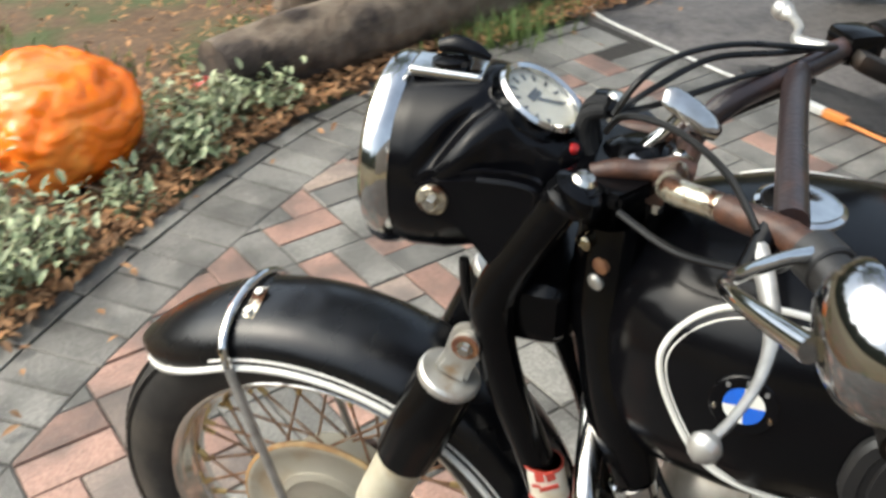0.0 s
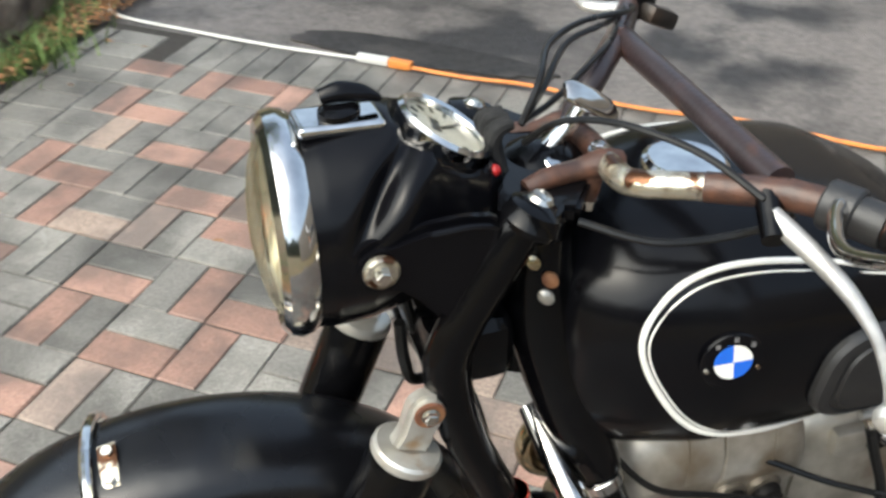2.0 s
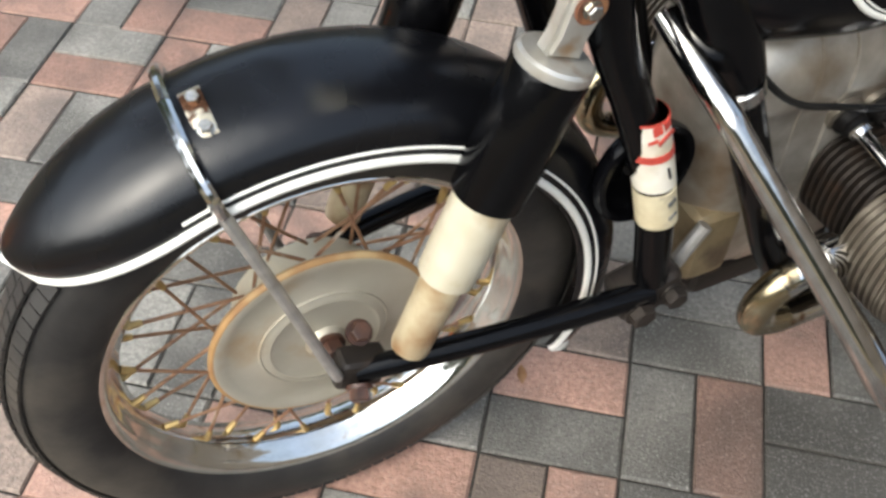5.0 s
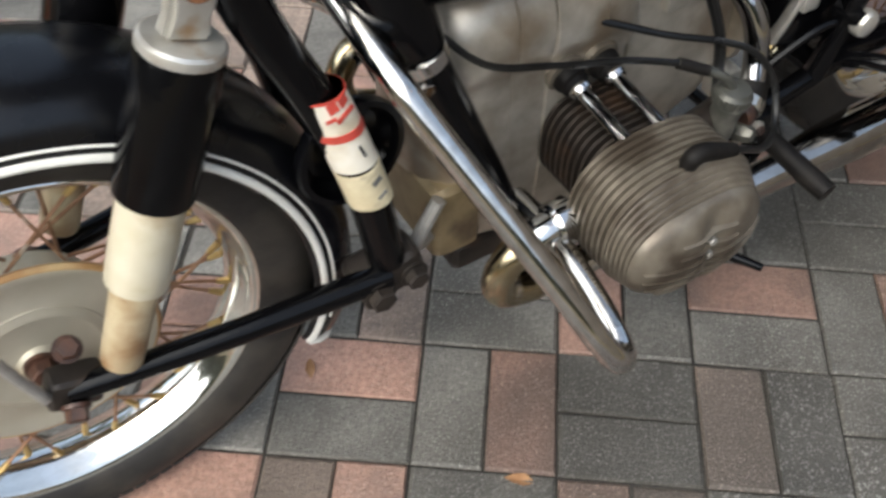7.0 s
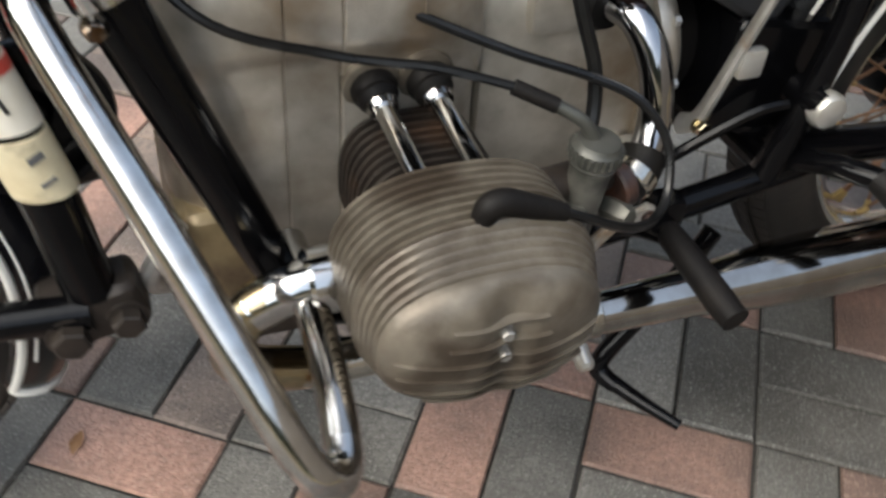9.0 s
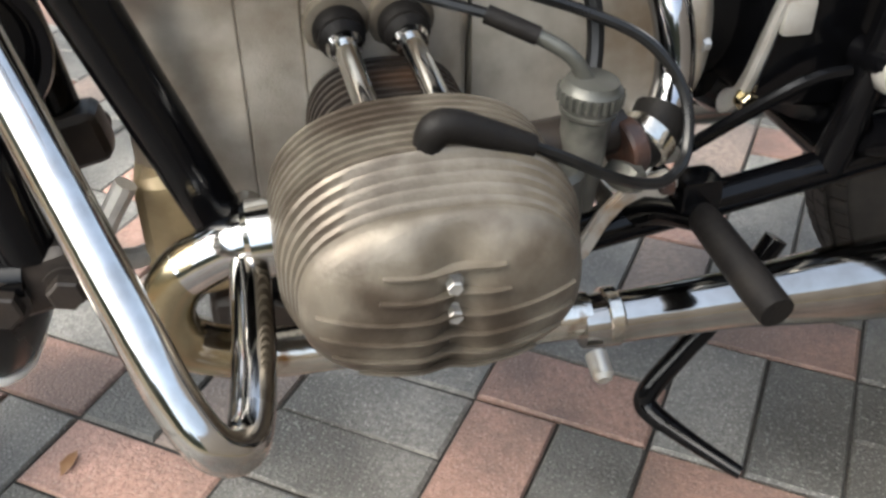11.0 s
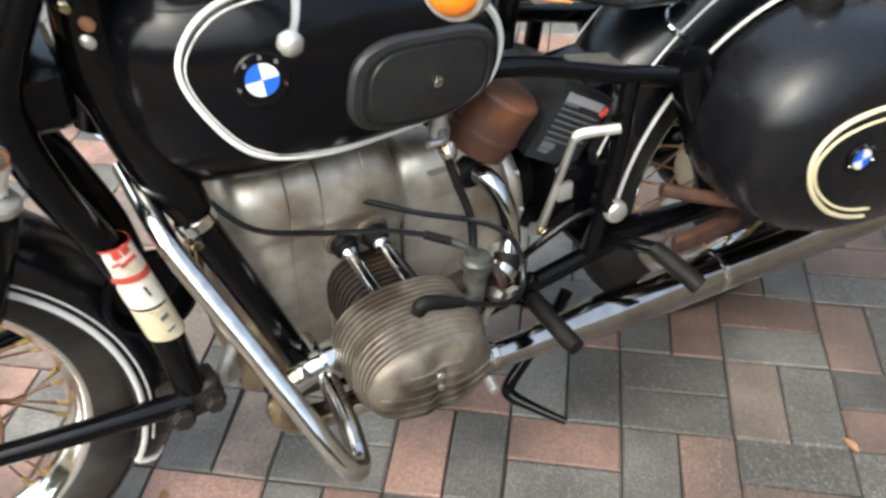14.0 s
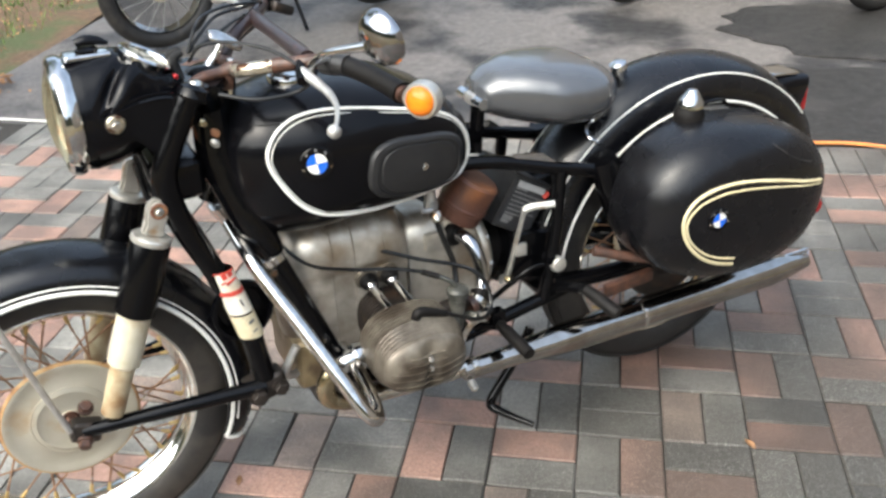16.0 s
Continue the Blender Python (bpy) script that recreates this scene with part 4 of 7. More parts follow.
bm = loft(fine + [rings[-1]])
CREASE = smooth_line([V(-0.386, 0.040, 1.026), V(-0.400, 0.058, 1.014), V(-0.416, 0.074, 1.000), V(-0.430, 0.087, 0.982), V(-0.444, 0.096, 0.960)], 8)
RIDGE = [p + V(0.021, 0.002, -0.010) for p in CREASE]
for v in bm.verts:
    for k, (path, size, depth) in enumerate(((CREASE, 0.0085, 0.0135), (RIDGE, 0.013, -0.0075))):
        near = min(range(len(path)), key=lambda n: (path[n] - v.co).length)
        ends = math.sin(math.pi * (near + 3) / (len(path) + 5))
        v.co += V(0, -1, -0.7) * depth * ends * math.exp(-((v.co - path[near]).length / size) ** 2)
    v.co += V(0, -1, -0.7) * 0.008 * math.exp(-((v.co - V(-0.350, 0.080, 0.97)).length / 0.03) ** 2)
for v in bm.verts:
    h = (v.co - SPC).dot(SPN)
    if h > -0.004 and (v.co - SPC - SPN * h).length < 0.050:
        v.co -= SPN * (h + 0.004)
headlight = part("headlight", bm, BLACK, MOTO, "dented black headlight shell with a chrome rim", 70)
part("rim", lathe([(0.0, 0.099), (-0.006, 0.1035), (-0.016, 0.106), (-0.026, 0.1035), (-0.032, 0.096), (-0.028, 0.092), (-0.008, 0.095)], V(-0.478, 0, 0.932), A_, 64, ring=True), CHROME, headlight, "chrome headlight rim")
SILVERED = node_mat("silvered_bowl", (0.88, 0.87, 0.84), 0.30, 0.85, second=(0.82, 0.81, 0.76), scale=20)


def clear_glass(name, tint, gloss, rough):
    """Thin clear glass: see-through, with a little mirror gloss."""
    m = bpy.data.materials.new(name)
    m.use_nodes = True
    nt = m.node_tree
    clear, shine, mixer = nt.nodes.new("ShaderNodeBsdfTransparent"), nt.nodes.new("ShaderNodeBsdfGlossy"), nt.nodes.new("ShaderNodeMixShader")
    clear.inputs["Color"].default_value, shine.inputs["Roughness"].default_value, mixer.inputs[0].default_value = (*tint, 1), rough, gloss
    nt.links.new(clear.outputs[0], mixer.inputs[1])
    nt.links.new(shine.outputs[0], mixer.inputs[2])
    nt.links.new(mixer.outputs[0], nt.nodes["Material Output"].inputs["Surface"])
    return m


GLASS = clear_glass("lens_glass", (0.985, 0.975, 0.92), 0.20, 0.10)
CLEAR = clear_glass("clear_glass", (0.97, 0.97, 0.95), 0.12, 0.04)
bm = lathe([(0.0, 0.0935), (-0.007, 0.092), (-0.016, 0.080), (-0.023, 0.060), (-0.027, 0.034), (-0.0285, 0.002), (-0.024, 0.002), (-0.022, 0.034), (-0.018, 0.060), (-0.011, 0.079), (-0.003, 0.088), (0.002, 0.09)], V(-0.496, 0, 0.932), A_, 64, ring=True)
lens = part("lens", bm, GLASS, headlight, "fluted yellowish glass lens", 70)
lens.visible_shadow = False
for k in range(-7, 8):
    h = 0.011 * k
    half = math.sqrt(max(0.0, 0.082 ** 2 - h * h))
    pts = [V(-0.4965 - 0.0285 * max(0.0, 1 - ((h * h + (half * f) ** 2) / 0.095 ** 2)) ** 0.62, h, 0.932 + half * f) for f in np.linspace(-0.95, 0.5 if k % 2 else 0.9, 9)]
    part("flute", tube(pts, 0.0016, 5, 2), GLASS, headlight).visible_shadow = False
part("reflector", lathe([(0.0, 0.089), (0.02, 0.082), (0.045, 0.06), (0.06, 0.03), (0.064, 0.004)], V(-0.49, 0, 0.932), A_, 48), SILVERED, headlight, "silvered reflector bowl")
for side in LEFT_RIGHT:
    p = V(-0.428, 0.1045 * side, 0.938)
    part("mount_washer", lathe([(0, 0.0165), (0.004, 0.016), (0.006, 0.0135), (0.0065, 0.0)], p, L_ * side, 28), FLAKING, headlight, "dull brownish round washer")
    bolt("mount_bolt", p + L_ * 0.006 * side, L_ * side, 0.0075, 0.008, PITTED, headlight, "dull bolt")
# ignition switch on top
part("switch_plate", rbox(V(-0.442, 0.008, 1.034), (0.076, 0.044, 0.011), 0.0054, pose(0, 0, 0, 0, 2, 3), segments=5), CHROME, headlight, "chrome switch surround")
part("switch_body", lathe([(0, 0.022), (0.006, 0.021), (0.009, 0.015), (0.0095, 0.0)], V(-0.440, 0.006, 1.038), U_, 28, squash=0.8), FRAME_BLACK, headlight, "black switch body")
part("switch_knob", tube([V(-0.455, 0.000, 1.053), V(-0.438, 0.000, 1.057), V(-0.418, 0.000, 1.053), V(-0.402, 0.000, 1.046)], [0.007, 0.0095, 0.0085, 0.003], 14, 5, flat=0.7), BLACK, headlight, "black switch knob")
# speedometer
speedo = part("speedometer", lathe([(-0.03, 0.040), (0.004, 0.046), (0.012, 0.048), (0.016, 0.045), (0.014, 0.040), (0.006, 0.0385)], SPC, SPN, 48), CHROME, MOTO, "round speedometer with a chrome bezel")
part("dial", lathe([(0.0045, 0.0395), (0.0080, 0.0390), (0.0084, 0.0)], SPC, SPN, 40), DIAL, speedo, "aged cream dial")
sq = SPN.to_track_quat("Z", "Y").to_matrix().to_4x4()
for k in range(11):
    q = math.radians(-130 + 26 * k)
    part("mark", rbox(SPC + sq.to_3x3() @ Vector((0.031 * math.sin(q), 0.031 * math.cos(q), 0.0088)), (0.003, 0.008, 0.001), 0, sq @ pose(0, 0, 0, 0, 0, -math.degrees(q))), INK, speedo)
part("needle", rbox(SPC + sq.to_3x3() @ Vector((0.008, -0.008, 0.0096)), (0.003, 0.03, 0.001), 0, sq @ pose(0, 0, 0, 0, 0, 45)), INK, speedo)
part("odometer", rbox(SPC + sq.to_3x3() @ Vector((0, 0.008, 0.0088)), (0.022, 0.009, 0.001), 0, sq), INK, speedo, "dark odometer window")
part("speedo_glass", lathe([(0.010, 0.0405), (0.012, 0.039), (0.0128, 0.001), (0.0120, 0.001), (0.0112, 0.038), (0.0095, 0.0405)], SPC, SPN, 40, ring=True), CLEAR, speedo, "clear glass").visible_shadow = False
part("warning_lamp", lathe([(0, 0.006), (0.003, 0.006), (0.006, 0.004), (0.007, 0)], V(-0.308, 0.035, 0.978), V(0.6, 0.4, 0.7), 16), REDPLASTIC, headlight, "small red warning lamp")
bm = bmesh.new()
for k in range(5):
    tube([V(-0.290, -0.024 + 0.012 * k, 0.955), V(-0.302 + 0.004 * (k % 2), -0.020 + 0.009 * k, 0.985), V(-0.300, -0.020 + 0.009 * k, 1.004 + 0.003 * (k % 3)), V(-0.284, -0.014 + 0.007 * k, 1.012)], [0.008, 0.0088, 0.008, 0.005], 10, 4, bm=bm)
part("cable_boot", bm, CLOTH, headlight, "bundle of black taped cables")

# handlebar
bar_l = [V(-0.203, 0.034, 0.979), V(-0.206, 0.075, 0.983), V(-0.205, 0.110, 0.993), V(-0.160, 0.145, 1.003), V(-0.110, 0.185, 1.012), V(-0.070, 0.245, 1.016), V(-0.045, 0.34, 1.010), V(-0.032, 0.40, 1.003)]
bar_r = [V(-0.203, -0.034, 0.972), V(-0.192, -0.052, 0.984), V(-0.165, -0.072, 1.008), V(-0.104, -0.150, 1.016), V(-0.055, -0.232, 1.017), V(-0.010, -0.300, 1.013), V(0.028, -0.352, 1.008)]
handlebar = part("handlebar", tube([bar_l[0], V(-0.200, 0, 0.975), bar_r[0]], 0.012, 16, 6), RUST, MOTO, "rusty high handlebar with a cross brace")
part("bar_left", tube(bar_l[:5], 0.0125, 16, 8), FLAKING, handlebar, "pitted chrome bar flaking to rust")
part("bar_left_end", tube(bar_l[4:], 0.0135, 16, 8), RUST, handlebar, "rusty bar end")
part("bar_right", tube(bar_r, 0.0135, 16, 8), BARPAINT, handlebar, "rusty brown bar")
part("cross_brace", tube([V(-0.108, 0.170, 1.014), V(-0.111, 0.02, 1.018), V(-0.110, -0.135, 1.016)], [0.0145, 0.0135, 0.0145], 16, 6), BARPAINT, handlebar, "grey-brown painted cross brace")
for side in LEFT_RIGHT:
    drop = 0.0 if side > 0 else 0.010
    part("bar_clamp", tube([V(-0.284, 0.058 * side, 0.968 - drop), V(-0.262, 0.054 * side, 0.974 - drop), V(-0.232, 0.050 * side, 0.976 - drop), V(-0.208, 0.050 * side, 0.979 - drop), V(-0.190, 0.050 * side, 0.977 - drop)], [0.0095, 0.0105, 0.0105, 0.0150, 0.0125], 14, 6), RUST, handlebar, "rusty bar clamp")
    part("clamp_lug", rbox(V(-0.220, 0.053 * side, 0.958 - drop), (0.017, 0.014, 0.030), 0.004, pose(0, 0, 0, 0, 12, 0)), RUST, handlebar, "rusty clamp lug")
    bolt("clamp_bolt", V(-0.219, 0.054 * side, 0.946 - drop), -U_, 0.006, 0.012, PITTED, handlebar, "clamp bolt")
    bolt("clamp_nut", V(-0.207, 0.036 * side, 0.985 - drop), U_, 0.0072, 0.009, CHROME, handlebar, "chrome clamp nut")
part("rust_band", tube(bar_l[3:5], 0.0132, 16, 4), RUST, handlebar, "rusty band")


def grip(pts, parent):
    g0 = part("grip", tube(pts, [0.017, 0.0165, 0.0165, 0.018], 20, 6), RUBBER, parent, "black rubber grip")
    return g0


grip([V(-0.066, 0.26, 1.016), V(-0.05, 0.31, 1.012), V(-0.040, 0.355, 1.008), V(-0.033, 0.392, 1.004)], handlebar)
part("grip_sleeve", tube([V(-0.09, 0.215, 1.015), V(-0.068, 0.255, 1.016)], 0.0178, 18), KNEE, handlebar, "grey rubber sleeve")
grip([V(-0.030, -0.270, 1.016), V(-0.010, -0.300, 1.014), V(0.010, -0.328, 1.011), V(0.026, -0.350, 1.009)], handlebar)
part("throttle_housing", rbox(V(-0.052, -0.236, 1.018), (0.045, 0.05, 0.038), 0.011, pose(0, 0, 0, 0, 0, 32)), FRAME_BLACK, handlebar, "worn black throttle housing")
part("brake_perch", rbox(V(-0.030, -0.205, 1.006), (0.05, 0.026, 0.022), 0.008, pose(0, 0, 0, 0, 25, 20)), IRON, handlebar, "dark brake lever perch")
part("brake_lever", tube([V(-0.078, -0.205, 1.020), V(-0.112, -0.222, 1.020), V(-0.110, -0.265, 1.018), V(-0.118, -0.305, 1.016), V(-0.126, -0.322, 1.016)], [0.009, 0.007, 0.006, 0.006, 0.012], 12, 6, flat=0.7), LEVER, handlebar, "dull aluminium brake lever")
part("lever_ball", lathe([(-0.013, 0.001), (-0.011, 0.007), (-0.005, 0.012), (0.003, 0.013), (0.009, 0.009), (0.013, 0.001)], V(-0.130, -0.328, 1.016), V(-0.3, -1, 0), 18), LEVER, handlebar, "aluminium ball end")
part("clutch_perch", tube([V(-0.122, 0.175, 1.012), V(-0.128, 0.195, 1.000), V(-0.135, 0.215, 0.99)], [0.0115, 0.011, 0.010], 14, 4), FRAME_BLACK, handlebar, "grey worn clutch perch")
part("clutch_lever", tube([V(-0.130, 0.198, 1.003), V(-0.120, 0.235, 0.994), V(-0.113, 0.280, 0.985), V(-0.118, 0.325, 0.978), V(-0.132, 0.362, 0.970), V(-0.143, 0.380, 0.965)], [0.009, 0.0085, 0.007, 0.005, 0.0045, 0.005], 12, 6, flat=0.7), LEVER, handlebar, "dull aluminium clutch lever")
part("lever_ball", lathe([(-0.012, 0.001), (-0.0095, 0.0065), (-0.0035, 0.0112), (0.0035, 0.0112), (0.0085, 0.0075), (0.012, 0.001)], V(-0.147, 0.387, 0.962), V(-0.4, 0.7, -0.35), 18), LEVER, handlebar, "aluminium ball end")
for side, p in ((1, V(-0.012, 0.424, 1.000)), (-1, V(0.050, -0.386, 1.008))):
    axis = V(-0.75, 0.6 * side, 0.05)
    sig = part("turn_signal", lathe([(-0.013, 0.0235), (-0.012, 0.0280), (-0.006, 0.0300), (0.006, 0.0300), (0.012, 0.0280), (0.013, 0.0235)], p, axis, 36), CAPALLOY, MOTO, "bar-end turn signal in a dull silver ring")
    part("signal_neck", tube([p - V(0.016, 0.040 * side, 0), p], [0.013, 0.020], 16), CAPALLOY, sig)
    for d in (1, -1):
        part("signal_lens", lathe([(0.010, 0.0240), (0.016, 0.0230), (0.022, 0.0175), (0.025, 0.009), (0.0255, 0.001)], p, axis * d, 36), AMBER, sig, "amber lens")
# round mirror on the left bar
MC, MN = V(-0.086, 0.447, 1.113), V(0.90, -0.25, 0.2).normalized()
# dark chrome on the shell paints in its reflection of the black tank
mirror = part("mirror", lathe([(-0.024, 0.002), (-0.023, 0.014), (-0.019, 0.027), (-0.011, 0.037), (-0.003, 0.0415), (0.004, 0.0440), (0.009, 0.0430), (0.010, 0.0405)], MC, MN, 44), DARKCHROME, MOTO, "round chrome bar mirror")
MIRRORGLASS = node_mat("mirror_glass", (0.86, 0.86, 0.84), 0.03, 1.0, second=(0.82, 0.82, 0.8), scale=10, rough_var=0.01)
part("mirror_glass", lathe([(0.0085, 0.0410), (0.0092, 0.0)], MC, MN, 40), MIRRORGLASS, mirror, "mirror glass")
part("mirror_arm", tube([V(-0.085, 0.222, 1.024), V(-0.115, 0.250, 1.030), V(-0.150, 0.31, 1.045), V(-0.150, 0.385, 1.085), MC - MN * 0.026], [0.008, 0.006, 0.0055, 0.0055, 0.008], 12, 6), CHROME, mirror, "chrome mirror arm")
part("mirror_clamp", lathe([(-0.014, 0.019), (-0.012, 0.021), (0.012, 0.021), (0.014, 0.019)], V(-0.085, 0.222, 1.016), V(0.5, 0.85, 0.02), 20), KNEE, mirror, "dark mirror clamp")
# steering damper knob
part("damper_stem", tube([V(-0.246, 0, 0.962), V(-0.236, 0, 0.978), V(-0.222, 0, 0.996), V(-0.209, 0, 1.014)], [0.0125, 0.0105, 0.0085, 0.0095], 16, 5), CHROME, fork, "chrome damper stem")
part("damper_knob", tube([V(-0.231, 0.004, 1.033), V(-0.222, 0.004, 1.031), V(-0.204, 0.004, 1.021), V(-0.186, 0.004, 1.008), V(-0.176, 0.004, 1.000)], [0.009, 0.0125, 0.0135, 0.0125, 0.007], 18, 5, flat=0.42), WORNCHROME, fork, "chrome winged damper knob")
part("damper_base", lathe([(-0.012, 0.022), (0.000, 0.023), (0.006, 0.020), (0.010, 0.014)], V(-0.250, 0, 0.962), V(0.5, 0, 1), 24), CHROME, fork, "chrome damper base")
bolt("damper_nut", V(-0.248, 0.024, 0.966), V(0.1, 0.5, 1), 0.0085, 0.010, CHROME, fork, "chrome nut")


def cable(pts, r=0.0038, label="", mat=None, parent=None):
    return part("cable", tube(pts, r, 8, 8), mat or CABLE, parent or MOTO, label or "black control cable")


for run in (((-0.254, -0.003, 1.045), (-0.223, -0.063, 1.050), (-0.170, -0.110, 1.050), (-0.095, -0.150, 1.040)), ((-0.244, -0.016, 1.030), (-0.195, -0.082, 1.042), (-0.130, -0.130, 1.038)), ((-0.230, -0.016, 1.018), (-0.166, -0.071, 1.030), (-0.128, -0.118, 1.027))):
    cable([V(-0.275, 0.012, 1.010)] + [V(*p) for p in run] + [V(-0.070, -0.205, 1.024)], 0.0034)
cable([V(-0.278, 0.03, 1.000), V(-0.262, 0.055, 1.030), V(-0.232, 0.067, 1.036), V(-0.197, 0.090, 1.034), V(-0.160, 0.136, 1.028), V(-0.132, 0.188, 1.012)], 0.0034)
cable([V(-0.25, 0.10, 0.955), V(-0.19, 0.135, 0.945), V(-0.12, 0.155, 0.955), V(-0.10, 0.19, 0.995)])
cable([V(-0.20, -0.02, 0.985), V(-0.16, -0.09, 0.985), V(-0.09, -0.16, 1.0)])
cable([V(-0.405, 0.07, 0.85), V(-0.40, 0.07, 0.80), V(-0.385, 0.06, 0.765), V(-0.33, 0.05, 0.77)], 0.006)
cable([V(-0.39, 0.03, 0.85), V(-0.37, 0.02, 0.78), V(-0.33, 0.02, 0.74)], 0.005)

# fuel tank
TA = (-0.272, -0.262, -0.235, -0.19, -0.10, 0.0, 0.10, 0.18, 0.225, 0.250, 0.258)
TT = (0.800, 0.850, 0.890, 0.914, 0.930, 0.930, 0.912, 0.874, 0.835, 0.790, 0.765)
TB = (0.760, 0.715, 0.672, 0.648, 0.645, 0.655, 0.665, 0.676, 0.690, 0.715, 0.735)
TW = (0.020, 0.070, 0.112, 0.145, 0.174, 0.180, 0.176, 0.155, 0.120, 0.070, 0.020)
TP = 2.9


def tank_at(a):
    """Top, bottom and half width, eased from station to station."""
    reach = min(0.022, a - TA[0], TA[-1] - a)
    return [float(sum(k * np.interp(a + reach * d, TA, x) for k, d in ((0.1, -1), (0.22, -0.5), (0.36, 0), (0.22, 0.5), (0.1, 1)))) for x in (TT, TB, TW)]


def tank_b(a, z):
    t, b, w = tank_at(a)
    s = abs((z - (t + b) / 2) / ((t - b) / 2))
    return w * max(0.0, 1 - min(s, 1) ** TP) ** (1 / TP)


rings = []
for a in np.interp(np.linspace(0, 10, 81), range(11), TA):
    t, b, w = tank_at(float(a))
    rings.append(super_ring(V(float(a), 0, (t + b) / 2), L_, U_, w, (t - b) / 2, TP, 64))
tank = part("fuel_tank", loft(rings), BLACK, MOTO, "glossy black fuel tank with a white oval line", 80)
TRIM = [(-0.190, 0.838), (-0.170, 0.775), (-0.122, 0.720), (-0.035, 0.694), (0.09, 0.686), (0.185, 0.706), (0.220, 0.750), (0.208, 0.805), (0.160, 0.850), (0.065, 0.882), (-0.075, 0.903), (-0.150, 0.888)]
KP = (0.088, 0.770)


def tank_patch(centre, hu, hv, power, layers, tilt=0.0, seg=44, side=1):
    """A pad that follows the tank's side; layers: rows of (scale, height over the side)."""
    rings = []
    for sc, up in layers:
        ring = []
        for k in range(seg):
            q = 2 * math.pi * k / seg
            c, s = math.cos(q), math.sin(q)
            u = hu * sc * math.copysign(abs(c) ** (2 / power), c)
            w = hv * sc * math.copysign(abs(s) ** (2 / power), s)
            a, z = centre[0] + u * math.cos(tilt) - w * math.sin(tilt), centre[1] + u * math.sin(tilt) + w * math.cos(tilt)
            ring.append(V(a, side * (tank_b(a, z) + up), z))
        rings.append(ring)
    return loft(rings)


def roundel(p, axis, r, parent, up=U_):
    """A round enamel badge: dark ring, four quarters in blue and white."""
    badge = part("badge", lathe([(0, r), (0.002, r), (0.0035, r * 0.95), (0.0035, r * 0.60), (0.003, 0.0)], p, axis, 40), BLACK, parent, "round enamel badge in blue, white and black")
    m = Vector(axis).to_track_quat("Z", "Y").to_matrix()
    for k in range(4):
        q0 = math.pi / 2 * k + 0.12
        pts = [m @ Vector((0, 0, 0.0036))] + [m @ Vector((r * 0.60 * math.cos(q0 + j * math.pi / 16), r * 0.60 * math.sin(q0 + j * math.pi / 16), 0.0036)) for j in range(9)]
        part("quarter", plate([p + v for v in pts], 0.0012, Vector(axis).normalized()), BLUE if k % 2 else WHITE, badge, "blue quarter" if k % 2 else "white quarter")
    for k in range(3):
        q = math.pi / 2 + (k - 1) * 0.75
        part("raised_mark", rbox(p + m @ Vector((r * 0.8 * math.cos(q), r * 0.8 * math.sin(q), 0.0037)), (r * 0.13, r * 0.16, 0.001), 0, m.to_4x4()), GREYINK, badge, "plain raised mark")
    for s in (-1, 1):
        part("pin", lathe([(0, r * 0.09), (0.002, r * 0.07), (0.0024, 0)], p + m @ Vector((s * r * 0.8, -0.25 * r, 0.0035)), axis, 12), PITTED, badge)
    return badge


for side in LEFT_RIGHT:
    part("trim_line", tube([V(a, side * (tank_b(a, z) + 0.0008), z) for a, z in TRIM], 0.0034, 8, 8, True), WHITE, tank, "white oval line")
    inner = [(0.015 + (a - 0.015) * 0.970, 0.793 + (z - 0.793) * 0.938) for a, z in TRIM]
    part("trim_pinstripe", tube([V(a, side * (tank_b(a, z) + 0.0004), z) for a, z in inner], 0.0011, 6, 8, True), WHITE, tank, "thin white pinstripe")
    pad = part("knee_pad", tank_patch(KP, 0.106, 0.063, 3.0, ((1.0, -0.002), (1.0, 0.006), (0.96, 0.011), (0.86, 0.012), (0.84, 0.009), (0.78, 0.009), (0.76, 0.012), (0.3, 0.013), (0.02, 0.013)), -0.13, side=side), KNEE, tank, "black rubber knee pad")
    b0 = tank_b(0.094, 0.772)
    bolt("pad_screw", V(0.094, side * (b0 + 0.012), 0.772), L_ * side, 0.006, 0.005, PITTED, pad, "dull screw")
    b1 = tank_b(-0.110, 0.818)
    axis = V(-0.14, side, 0.12)
    roundel(V(-0.110, side * (b1 - 0.001), 0.818), axis, 0.0315, tank)
part("filler_cap", lathe([(-0.012, 0.044), (0.004, 0.046), (0.009, 0.044), (0.012, 0.039), (0.011, 0.034), (0.014, 0.012), (0.0145, 0)], V(-0.088, -0.004, 0.926), V(0.03, 0, 1), 44), CHROME, tank, "chrome filler cap")
# raised cream patch on the tank's right side
part("toolbox_lid", tank_patch((-0.06, 0.80), 0.06, 0.03, 4, ((1.0, -0.004), (1.0, 0.002), (0.9, 0.004), (0.05, 0.004)), side=-1), CREAM, tank, "pale raised patch on the tank's right side")

